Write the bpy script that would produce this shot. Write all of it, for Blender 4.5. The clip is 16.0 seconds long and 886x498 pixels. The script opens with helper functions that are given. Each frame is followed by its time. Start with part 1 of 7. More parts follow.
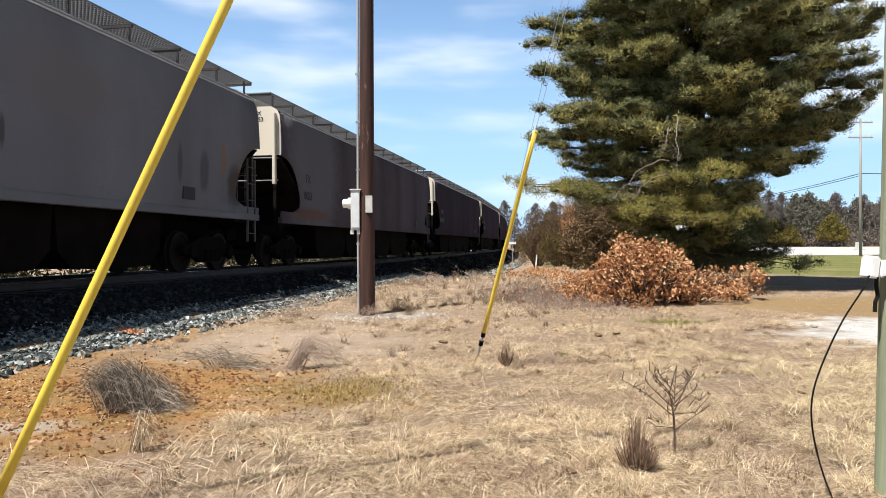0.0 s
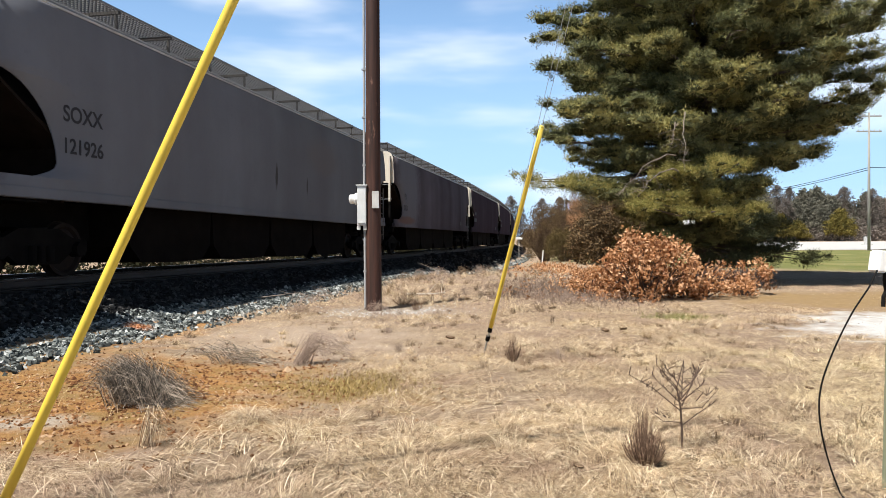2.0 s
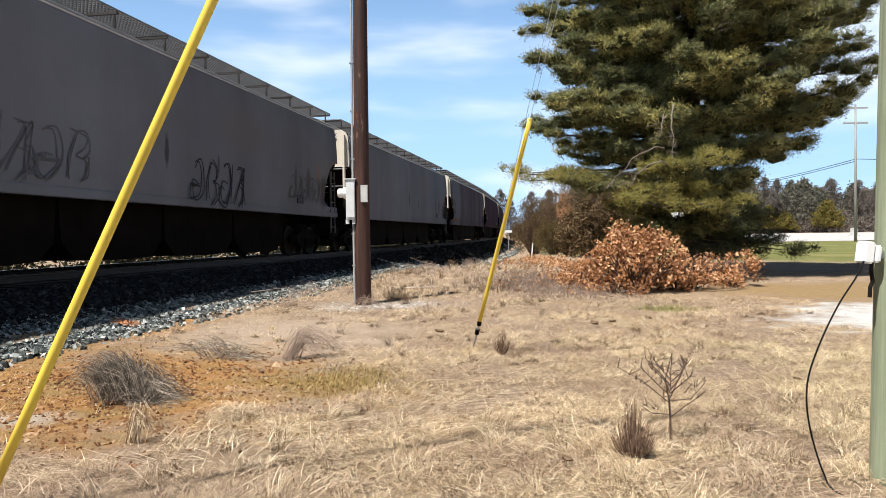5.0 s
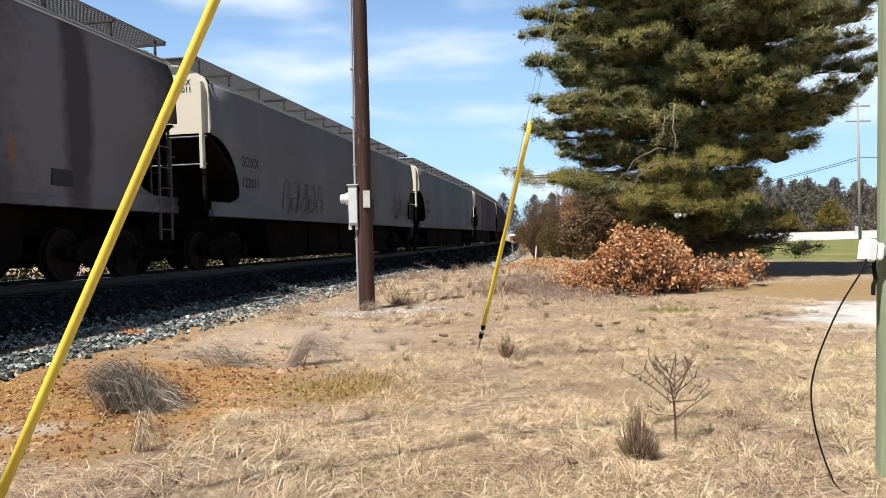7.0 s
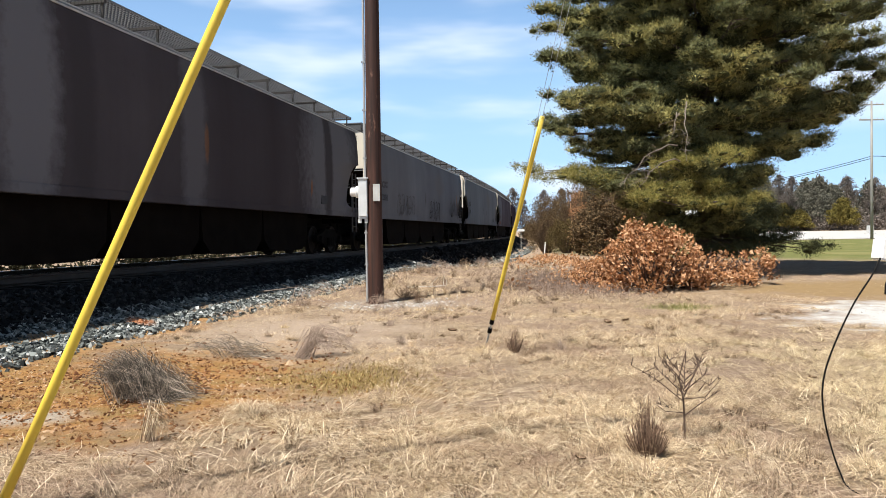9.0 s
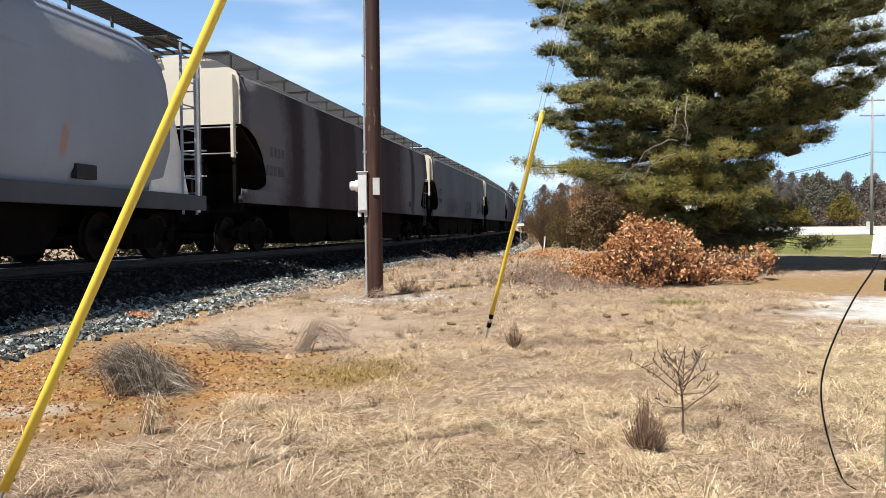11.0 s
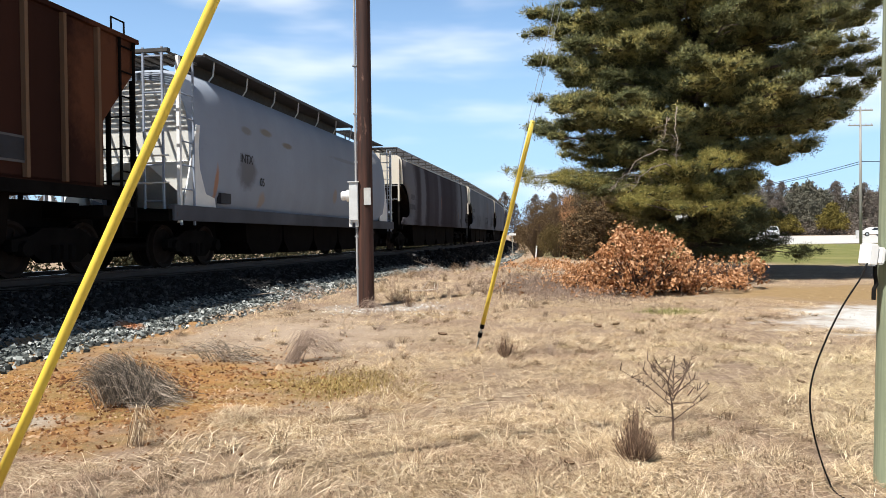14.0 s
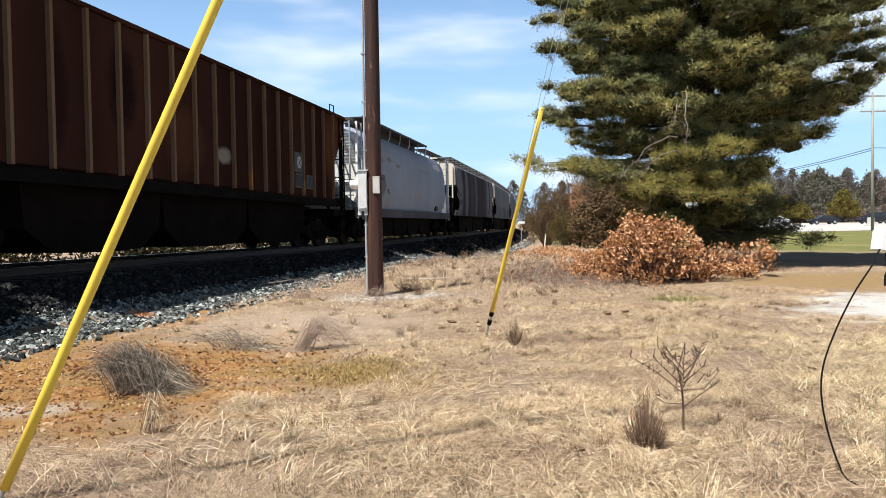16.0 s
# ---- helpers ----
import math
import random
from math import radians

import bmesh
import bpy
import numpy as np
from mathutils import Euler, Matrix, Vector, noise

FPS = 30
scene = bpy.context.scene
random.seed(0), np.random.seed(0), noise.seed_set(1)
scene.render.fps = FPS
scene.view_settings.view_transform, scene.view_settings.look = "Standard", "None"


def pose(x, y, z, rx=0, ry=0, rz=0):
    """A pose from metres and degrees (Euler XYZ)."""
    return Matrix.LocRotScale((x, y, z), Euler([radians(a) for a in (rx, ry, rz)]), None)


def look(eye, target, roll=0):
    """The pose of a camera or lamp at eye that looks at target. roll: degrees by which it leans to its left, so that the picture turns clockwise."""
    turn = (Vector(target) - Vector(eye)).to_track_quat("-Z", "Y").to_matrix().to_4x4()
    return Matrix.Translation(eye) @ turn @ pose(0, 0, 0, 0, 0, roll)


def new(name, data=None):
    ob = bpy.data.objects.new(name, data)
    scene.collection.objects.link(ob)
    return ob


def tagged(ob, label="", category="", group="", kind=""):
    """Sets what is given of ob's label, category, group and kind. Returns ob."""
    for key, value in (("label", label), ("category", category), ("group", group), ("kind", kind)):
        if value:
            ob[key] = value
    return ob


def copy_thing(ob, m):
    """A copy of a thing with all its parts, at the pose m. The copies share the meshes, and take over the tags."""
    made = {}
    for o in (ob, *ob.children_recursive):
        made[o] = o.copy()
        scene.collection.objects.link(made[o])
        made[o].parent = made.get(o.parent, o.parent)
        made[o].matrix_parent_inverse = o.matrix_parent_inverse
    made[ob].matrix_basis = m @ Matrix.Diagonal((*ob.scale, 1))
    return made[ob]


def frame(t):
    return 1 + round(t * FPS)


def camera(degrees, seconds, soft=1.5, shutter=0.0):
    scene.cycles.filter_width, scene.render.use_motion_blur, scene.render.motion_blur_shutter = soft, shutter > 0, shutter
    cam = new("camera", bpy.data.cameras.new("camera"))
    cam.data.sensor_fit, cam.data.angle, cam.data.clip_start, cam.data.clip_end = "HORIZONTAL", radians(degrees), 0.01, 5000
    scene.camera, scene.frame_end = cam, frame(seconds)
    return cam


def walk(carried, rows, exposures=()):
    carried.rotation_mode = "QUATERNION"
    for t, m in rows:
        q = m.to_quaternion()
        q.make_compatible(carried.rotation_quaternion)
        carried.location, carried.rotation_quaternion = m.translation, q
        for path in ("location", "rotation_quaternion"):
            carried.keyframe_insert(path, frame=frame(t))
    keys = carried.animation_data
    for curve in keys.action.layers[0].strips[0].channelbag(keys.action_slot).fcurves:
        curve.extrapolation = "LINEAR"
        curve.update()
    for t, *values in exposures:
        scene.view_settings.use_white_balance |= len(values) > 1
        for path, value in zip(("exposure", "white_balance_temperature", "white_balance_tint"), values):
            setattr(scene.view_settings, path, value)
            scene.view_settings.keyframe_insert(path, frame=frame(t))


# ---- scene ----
cam = camera(61.0, 16.0, soft=0.75)
PATH = [
    (0.0, pose(-0.0270, -0.0213, 1.3119, 89.606, 0.262, -0.476)),
    (0.5, pose(-0.0299, -0.0251, 1.3122, 89.522, 0.184, -0.280)),
    (1.0, pose(-0.0151, 0.0134, 1.3119, 89.478, 0.332, -0.181)),
    (1.5, pose(-0.0334, -0.0358, 1.3141, 89.312, 0.308, 0.058)),
    (2.0, pose(-0.0303, -0.0273, 1.3118, 89.255, 0.380, 0.007)),
    (2.5, pose(-0.0334, -0.0273, 1.3129, 89.207, 0.463, 0.176)),
    (3.0, pose(-0.0187, -0.0106, 1.3122, 88.930, 0.621, -0.668)),
    (3.5, pose(-0.0194, -0.0072, 1.3124, 88.780, 0.583, -1.208)),
    (4.0, pose(-0.0226, -0.0091, 1.3130, 88.863, 0.392, -0.763)),
    (6.5, pose(-0.0085, -0.0046, 1.3075, 88.578, 1.349, -0.787)),
    (7.0, pose(-0.0073, -0.0086, 1.3082, 89.110, 1.559, -0.504)),
    (7.5, pose(-0.0102, -0.0149, 1.3093, 89.328, 1.313, -0.112)),
    (8.0, pose(-0.0228, -0.0183, 1.3091, 88.969, 0.884, 0.245)),
    (8.5, pose(-0.0172, -0.0124, 1.3067, 88.905, 0.852, 0.037)),
    (9.0, pose(-0.0181, -0.0054, 1.3048, 88.708, 0.896, 0.171)),
    (11.5, pose(-0.0173, 0.0002, 1.3068, 88.244, 0.512, 0.021)),
    (12.0, pose(-0.0150, -0.0004, 1.3064, 88.521, 0.607, -0.384)),
    (12.5, pose(-0.0108, -0.0016, 1.3041, 88.677, 0.760, -0.189)),
    (13.0, pose(-0.0071, 0.0025, 1.3056, 88.652, 0.830, -0.341)),
    (13.5, pose(-0.0066, 0.0039, 1.3050, 88.539, 0.756, -0.407)),
    (14.0, pose(-0.0031, 0.0036, 1.3082, 88.987, 0.762, -0.461)),
    (14.5, pose(-0.0010, 0.0018, 1.3067, 89.139, 0.950, -0.506)),
    (15.0, pose(-0.0015, -0.0006, 1.3018, 89.039, 0.936, -0.411)),
    (15.5, pose(-0.0032, 0.0060, 1.3033, 88.585, 0.777, -0.211)),
    (16.0, pose(-0.0090, 0.0019, 1.3007, 88.130, 0.956, 0.198)),
]
walk(cam, PATH)

# ---- world and sun ----
SUN_EL, SUN_AZ = 59.5, 46.0          # degrees; the light travels towards SUN_AZ, clockwise from +y
scene.view_settings.exposure = 0.8
world = bpy.data.worlds.new("sky")
scene.world = world
world.use_nodes = True


def build_sky():
    nt = world.node_tree
    nt.nodes.clear()
    out = nt.nodes.new("ShaderNodeOutputWorld")
    bg = nt.nodes.new("ShaderNodeBackground")
    sky = nt.nodes.new("ShaderNodeTexSky")
    sky.sky_type = "NISHITA"
    sky.sun_disc = False
    sky.sun_elevation = radians(SUN_EL)
    sky.sun_rotation = radians(SUN_AZ + 180)
    sky.air_density, sky.dust_density, sky.ozone_density = 1.0, 0.25, 3.0
    li = nt.links.new

    def ramp(value, p0, c0, p1, c1):
        r = nt.nodes.new("ShaderNodeValToRGB")
        e = r.color_ramp.elements
        e[0].position, e[0].color, e[1].position, e[1].color = p0, (c0, c0, c0, 1), p1, (c1, c1, c1, 1)
        r.color_ramp.interpolation = "EASE"
        li(value, r.inputs[0])
        return r.outputs[0]

    def mix(fac, one, two, how="MIX"):
        m = nt.nodes.new("ShaderNodeMixRGB")
        m.blend_type = how
        for value, socket in ((fac, m.inputs[0]), (one, m.inputs[1]), (two, m.inputs[2])):
            if hasattr(value, "links"):
                li(value, socket)
            else:
                socket.default_value = value
        return m.outputs[0]

    co = nt.nodes.new("ShaderNodeTexCoord")
    xyz = nt.nodes.new("ShaderNodeSeparateXYZ")
    li(co.outputs["Generated"], xyz.inputs[0])
    blue = mix(1.0, sky.outputs[0], (0.72, 1.0, 1.3, 1), "MULTIPLY")
    # haze that thickens towards the horizon, then thin streaks of cloud
    haze = mix(ramp(xyz.outputs[2], 0.0, 0.85, 0.55, 0.0), blue, (5.6, 8.6, 12.2, 1))
    mp = nt.nodes.new("ShaderNodeMapping")
    mp.inputs["Scale"].default_value = (1.3, 1.3, 6.0)
    mp.inputs["Location"].default_value = (0.35, 0.1, 0.55)
    li(co.outputs["Generated"], mp.inputs[0])
    nz = nt.nodes.new("ShaderNodeTexNoise")
    nz.inputs["Scale"].default_value, nz.inputs["Detail"].default_value, nz.inputs["Roughness"].default_value = 2.2, 4.0, 0.48
    li(mp.outputs[0], nz.inputs["Vector"])
    cloud = mix(ramp(nz.outputs[0], 0.44, 0.0, 0.8, 0.85), haze, (12.0, 12.4, 12.8, 1))
    # the zenith is a deeper blue than the sky over the horizon
    deep = mix(1.0, cloud, ramp(xyz.outputs[2], 0.32, 1.0, 0.52, 0.15), "MULTIPLY")
    li(deep, bg.inputs[0])
    bg.inputs[1].default_value = 0.06
    li(bg.outputs[0], out.inputs[0])


build_sky()
sun = new("sun", bpy.data.lights.new("sun", "SUN"))
sun.data.energy, sun.data.angle, sun.data.color = 5.0, radians(0.53), (1.0, 0.96, 0.9)
sun.matrix_world = look((0, 0, 50), Vector((0, 0, 50)) + Vector((math.sin(radians(SUN_AZ)) * math.cos(radians(SUN_EL)), math.cos(radians(SUN_AZ)) * math.cos(radians(SUN_EL)), -math.sin(radians(SUN_EL)))))

# ---- plan ----
TH = radians(10.866)                 # the track's heading, clockwise from +y
DX, DY = math.sin(TH), math.cos(TH)
NX, NY = math.cos(TH), -math.sin(TH)
TRACK, RAIL = 9.665, 0.73            # distance of the track's middle, height of the rail's top
BEND, RADIUS = 42.8, 855.0
SPEED = 5.757


def rail_z(s):
    """Height of the rail's top: the line falls gently away from the camera."""
    return RAIL - 0.0055 * (s - 10) if s < 27 else RAIL - 0.0935 - 0.0012 * (min(s, 120) - 27)


def on_track(s, right=0.0):
    """Place on the ground plan, s metres along the track and so far to its right."""
    if s <= BEND:
        return -(TRACK - right) * NX + s * DX, -(TRACK - right) * NY + s * DY
    a = (s - BEND) / RADIUS
    u, w = BEND + (RADIUS + right) * math.sin(a), RADIUS - (RADIUS + right) * math.cos(a)
    return -(TRACK + w) * NX + u * DX, -(TRACK + w) * NY + u * DY


def track_offset(x, y):
    """Metres to the right of the track's middle, and along it."""
    s = x * DX + y * DY
    o = x * NX + y * NY + TRACK
    if s > BEND:
        q = s - BEND
        o = o + RADIUS - math.sqrt(max(RADIUS * RADIUS - q * q, 1.0)) if q < RADIUS else o + RADIUS
    return o, s


def height(x, y):
    """The lie of the land."""
    o, s = track_offset(x, y)
    n1 = noise.noise((x * 0.35, y * 0.35, 0.0)) * 0.07 + noise.noise((x * 1.6, y * 1.6, 3.0)) * 0.03
    r = math.hypot(x, y)
    fade = max(0.0, 1 - r / 90)
    z = n1 * fade
    if y > 75:
        z += min(0.5, (y - 75) * 0.0055)
    # a shallow ditch beside the line, deeper further on
    along, near = min(1.0, max(0.0, (s - 25) / 18)), min(1.0, max(0.0, (8.0 - abs(o)) / 3.6))
    z -= 0.75 * along * along * (3 - 2 * along) * near * near * (3 - 2 * near)
    a = abs(o)
    if a < 1.85:
        z = rail_z(s) - 0.26
    elif a < 3.5:
        k = (a - 1.85) / 1.65
        z = (rail_z(s) - 0.26) * (1 - k) + z * k
    return z


# ---- mesh helpers ----
class Geo:
    """Vertices and faces that are gathered into one mesh."""

    def __init__(self):
        self.v, self.f = [], []

    def add(self, v, f):
        k = len(self.v)
        self.v += [tuple(p) for p in v]
        self.f += [tuple(i + k for i in q) for q in f]
        return self

    def box(self, x0, x1, y0, y1, z0, z1, m=None):
        v = [Vector((x, y, z)) for x in (x0, x1) for y in (y0, y1) for z in (z0, z1)]
        if m is not None:
            v = [m @ p for p in v]
        return self.add(v, [(0, 1, 3, 2), (4, 6, 7, 5), (0, 4, 5, 1), (2, 3, 7, 6), (0, 2, 6, 4), (1, 5, 7, 3)])

    def tube(self, pts, r, n=8, caps=True):
        pts = [Vector(p) for p in pts]
        rs = r if isinstance(r, (list, tuple)) else [r] * len(pts)
        v, f = [], []
        side = None
        for i, p in enumerate(pts):
            t = (pts[min(i + 1, len(pts) - 1)] - pts[max(i - 1, 0)]).normalized()
            if side is None:
                side = t.orthogonal().normalized()
            side = (side - t * side.dot(t)).normalized()
            up = t.cross(side)
            for k in range(n):
                a = 2 * math.pi * k / n
                v.append(p + (side * math.cos(a) + up * math.sin(a)) * rs[i])
        for i in range(len(pts) - 1):
            for k in range(n):
                f.append((i * n + k, i * n + (k + 1) % n, (i + 1) * n + (k + 1) % n, (i + 1) * n + k))
        if caps:
            f.append(tuple(range(n))[::-1])
            f.append(tuple((len(pts) - 1) * n + k for k in range(n)))
        return self.add(v, f)

    def prism(self, outline, y0, y1):
        """An outline in x and z, drawn out from y0 to y1."""
        n = len(outline)
        v = [(x, y0, z) for x, z in outline] + [(x, y1, z) for x, z in outline]
        f = [(k, (k + 1) % n, n + (k + 1) % n, n + k) for k in range(n)] + [tuple(range(n))[::-1], tuple(range(n, 2 * n))]
        return self.add(v, f)

    def sheet(self, rows):
        """A skin through equal rows of points."""
        n = len(rows[0])
        v = [p for r in rows for p in r]
        f = [(i * n + k, i * n + k + 1, (i + 1) * n + k + 1, (i + 1) * n + k) for i in range(len(rows) - 1) for k in range(n - 1)]
        return self.add(v, f)

    def mesh(self, name, smooth=False):
        me = bpy.data.meshes.new(name)
        me.from_pydata([tuple(p) for p in self.v], [], self.f)
        bm = bmesh.new()
        bm.from_mesh(me)
        bmesh.ops.recalc_face_normals(bm, faces=bm.faces)
        bm.to_mesh(me)
        bm.free()
        if smooth:
            me.shade_smooth()
        return me


def part(name, geo, material, parent=None, label="", smooth=False, bevel=0.0):
    me = geo.mesh(name, smooth) if isinstance(geo, Geo) else geo
    if bevel:
        bm = bmesh.new()
        bm.from_mesh(me)
        bmesh.ops.remove_doubles(bm, verts=bm.verts, dist=1e-5)
        edges = [e for e in bm.edges if len(e.link_faces) == 2 and e.calc_face_angle(0) > 0.6]
        bmesh.ops.bevel(bm, geom=edges, offset=bevel, segments=2, affect="EDGES", clamp_overlap=True)
        bm.to_mesh(me)
        bm.free()
    if material is not None:
        me.materials.append(material)
    ob = new(name, me)
    if parent is not None:
        ob.parent = parent
    if label:
        ob["label"] = label
    return ob


def bulk(name, v, f, material, smooth=False):
    """One large mesh from arrays: v (n, 3), f (m, 3 or 4)."""
    me = bpy.data.meshes.new(name)
    v, f = np.asarray(v, dtype=np.float32), np.asarray(f, dtype=np.int32)
    me.vertices.add(len(v))
    me.vertices.foreach_set("co", v.ravel())
    me.loops.add(f.size)
    me.loops.foreach_set("vertex_index", f.ravel())
    me.polygons.add(len(f))
    me.polygons.foreach_set("loop_start", np.arange(0, f.size, f.shape[1], dtype=np.int32))
    me.polygons.foreach_set("loop_total", np.full(len(f), f.shape[1], dtype=np.int32))
    me.polygons.foreach_set("use_smooth", np.full(len(f), smooth, dtype=bool))
    me.update()
    me.validate()
    me.materials.append(material)
    return new(name, me)


# ---- materials ----
class Mat:
    """A small builder of node materials."""

    def __init__(self, name, rough=0.7, metal=0.0, spec=0.4):
        self.m = bpy.data.materials.new(name)
        self.m.use_nodes = True
        self.nt = self.m.node_tree
        self.b = self.nt.nodes["Principled BSDF"]
        self.b.inputs["Roughness"].default_value = rough
        self.b.inputs["Metallic"].default_value = metal
        self.b.inputs["Specular IOR Level"].default_value = spec
        self.co = self.nt.nodes.new("ShaderNodeTexCoord").outputs["Object"]

    def node(self, kind):
        return self.nt.nodes.new(kind)

    def put(self, value, socket):
        if hasattr(value, "links"):
            self.nt.links.new(value, socket)
        elif isinstance(value, (tuple, list)) and len(value) == 3 and socket.type == "RGBA":
            socket.default_value = (*value, 1)
        else:
            socket.default_value = value

    def noise(self, scale, detail=4.0, rough=0.55, stretch=None, co=None):
        n = self.node("ShaderNodeTexNoise")
        n.inputs["Scale"].default_value, n.inputs["Detail"].default_value, n.inputs["Roughness"].default_value = scale, detail, rough
        c = co or self.co
        if stretch:
            mp = self.node("ShaderNodeMapping")
            mp.inputs["Scale"].default_value = stretch
            self.put(c, mp.inputs[0])
            c = mp.outputs[0]
        self.put(c, n.inputs["Vector"])
        return n.outputs[0]

    def ramp(self, fac, *stops):
        r = self.node("ShaderNodeValToRGB")
        e = r.color_ramp.elements
        while len(e) < len(stops):
            e.new(0.5)
        for k, (p, c) in enumerate(stops):
            e[k].position = p
            e[k].color = (c, c, c, 1) if not isinstance(c, (tuple, list)) else (*c, 1)
        self.put(fac, r.inputs[0])
        return r.outputs[0]

    def mix(self, fac, a, b, how="MIX"):
        n = self.node("ShaderNodeMixRGB")
        n.blend_type = how
        self.put(fac, n.inputs[0])
        self.put(a, n.inputs[1])
        self.put(b, n.inputs[2])
        return n.outputs[0]

    def island(self):
        return self.node("ShaderNodeNewGeometry").outputs["Random Per Island"]

    def each(self):
        return self.node("ShaderNodeObjectInfo").outputs["Random"]

    def math(self, how, a, b=0.0, clamp=False):
        n = self.node("ShaderNodeMath")
        n.operation, n.use_clamp = how, clamp
        self.put(a, n.inputs[0])
        self.put(b, n.inputs[1])
        return n.outputs[0]

    def blob(self, cx, cy, rx, ry, turn=0.0, soft=0.35, wob=0.5):
        """1 inside an uneven patch of the plan, 0 outside."""
        mp = self.node("ShaderNodeMapping")
        mp.vector_type = "TEXTURE"
        mp.inputs["Location"].default_value = (cx, cy, 0)
        mp.inputs["Rotation"].default_value = (0, 0, radians(turn))
        mp.inputs["Scale"].default_value = (rx, ry, 1000)
        self.put(self.co, mp.inputs[0])
        ln = self.node("ShaderNodeVectorMath")
        ln.operation = "LENGTH"
        self.put(mp.outputs[0], ln.inputs[0])
        w = self.math("MULTIPLY", self.math("SUBTRACT", self.noise(1.4, 5, 0.62), 0.5), wob * 2.2)
        d = self.math("ADD", ln.outputs["Value"], w)
        return self.ramp(d, (max(0.0, 1 - soft), 1.0), (1.0, 0.0))

    def colour(self, value):
        self.put(value, self.b.inputs["Base Color"])
        return self

    def rough(self, value):
        self.put(value, self.b.inputs["Roughness"])
        return self

    def bump(self, value, strength=0.4, dist=0.01):
        n = self.node("ShaderNodeBump")
        n.inputs["Strength"].default_value, n.inputs["Distance"].default_value = strength, dist
        self.put(value, n.inputs["Height"])
        self.nt.links.new(n.outputs[0], self.b.inputs["Normal"])
        return self


def plain(name, colour, rough=0.6, metal=0.0, vary=0.25, scale=6.0, grain=60.0, bump=0.15, spec=0.4):
    m = Mat(name, rough, metal, spec)
    dark = tuple(c * (1 - vary) for c in colour)
    light = tuple(min(1, c * (1 + vary * 0.6)) for c in colour)
    n = m.ramp(m.noise(scale, 5), (0.3, dark), (0.7, light))
    g = m.noise(grain, 3)
    m.colour(m.mix(0.25, n, m.ramp(g, (0.3, dark), (0.7, light))))
    if bump:
        m.bump(g, bump, 0.004)
    return m.m


def car_paint(name, base, stain, rust, streak=0.5, bands=False, spots=()):
    """Weathered paint of a freight car: vertical streaks, dust, rust and stains; spots: x, z, half width, half height, colour, strength."""
    m = Mat(name, 0.8, 0.0, 0.0)
    s1 = m.ramp(m.noise(1.1, 6, 0.62, (1.0, 1.0, 0.06)), (0.3, 0.0), (0.75, 1.0))
    lo, hi = (0.41, 0.6) if bands else (0.36, 0.68)
    s2 = m.ramp(m.noise(0.42, 3, 0.5, (1.0, 1.0, 0.05)), (lo, 0.0), (hi, 1.0))
    s3 = m.noise(7.0, 7, 0.68)
    c = m.mix(m.math("MULTIPLY", s1, streak * 0.5), base, stain)
    c = m.mix(m.math("MULTIPLY", s2, streak), c, stain)
    c = m.mix(m.ramp(m.noise(0.7, 6, 0.65), (0.35, 0.0), (0.75, 0.35)), c, stain)
    c = m.mix(m.ramp(s3, (0.6, 0.0), (0.78, 0.4)), c, stain)
    c = m.mix(m.ramp(m.noise(2.3, 7, 0.7, (1, 1, 0.5)), (0.67, 0.0), (0.73, 0.6)), c, rust)
    for cx, cz, rx, rz, col, strength in spots:
        mp = m.node("ShaderNodeMapping")
        mp.vector_type = "TEXTURE"
        mp.inputs["Location"].default_value = (cx, -1.55, cz)
        mp.inputs["Scale"].default_value = (rx, 1.0, rz)
        m.put(m.co, mp.inputs[0])
        ln = m.node("ShaderNodeVectorMath")
        ln.operation = "LENGTH"
        m.put(mp.outputs[0], ln.inputs[0])
        w = m.math("MULTIPLY", m.math("SUBTRACT", m.noise(4.5, 6, 0.7), 0.5), 0.7)
        c = m.mix(m.ramp(m.math("ADD", ln.outputs["Value"], w), (0.55, strength), (1.05, 0.0)), c, col)
    m.colour(c)
    m.bump(m.noise(3.0, 3), 0.12, 0.02)
    return m.m


M = {}


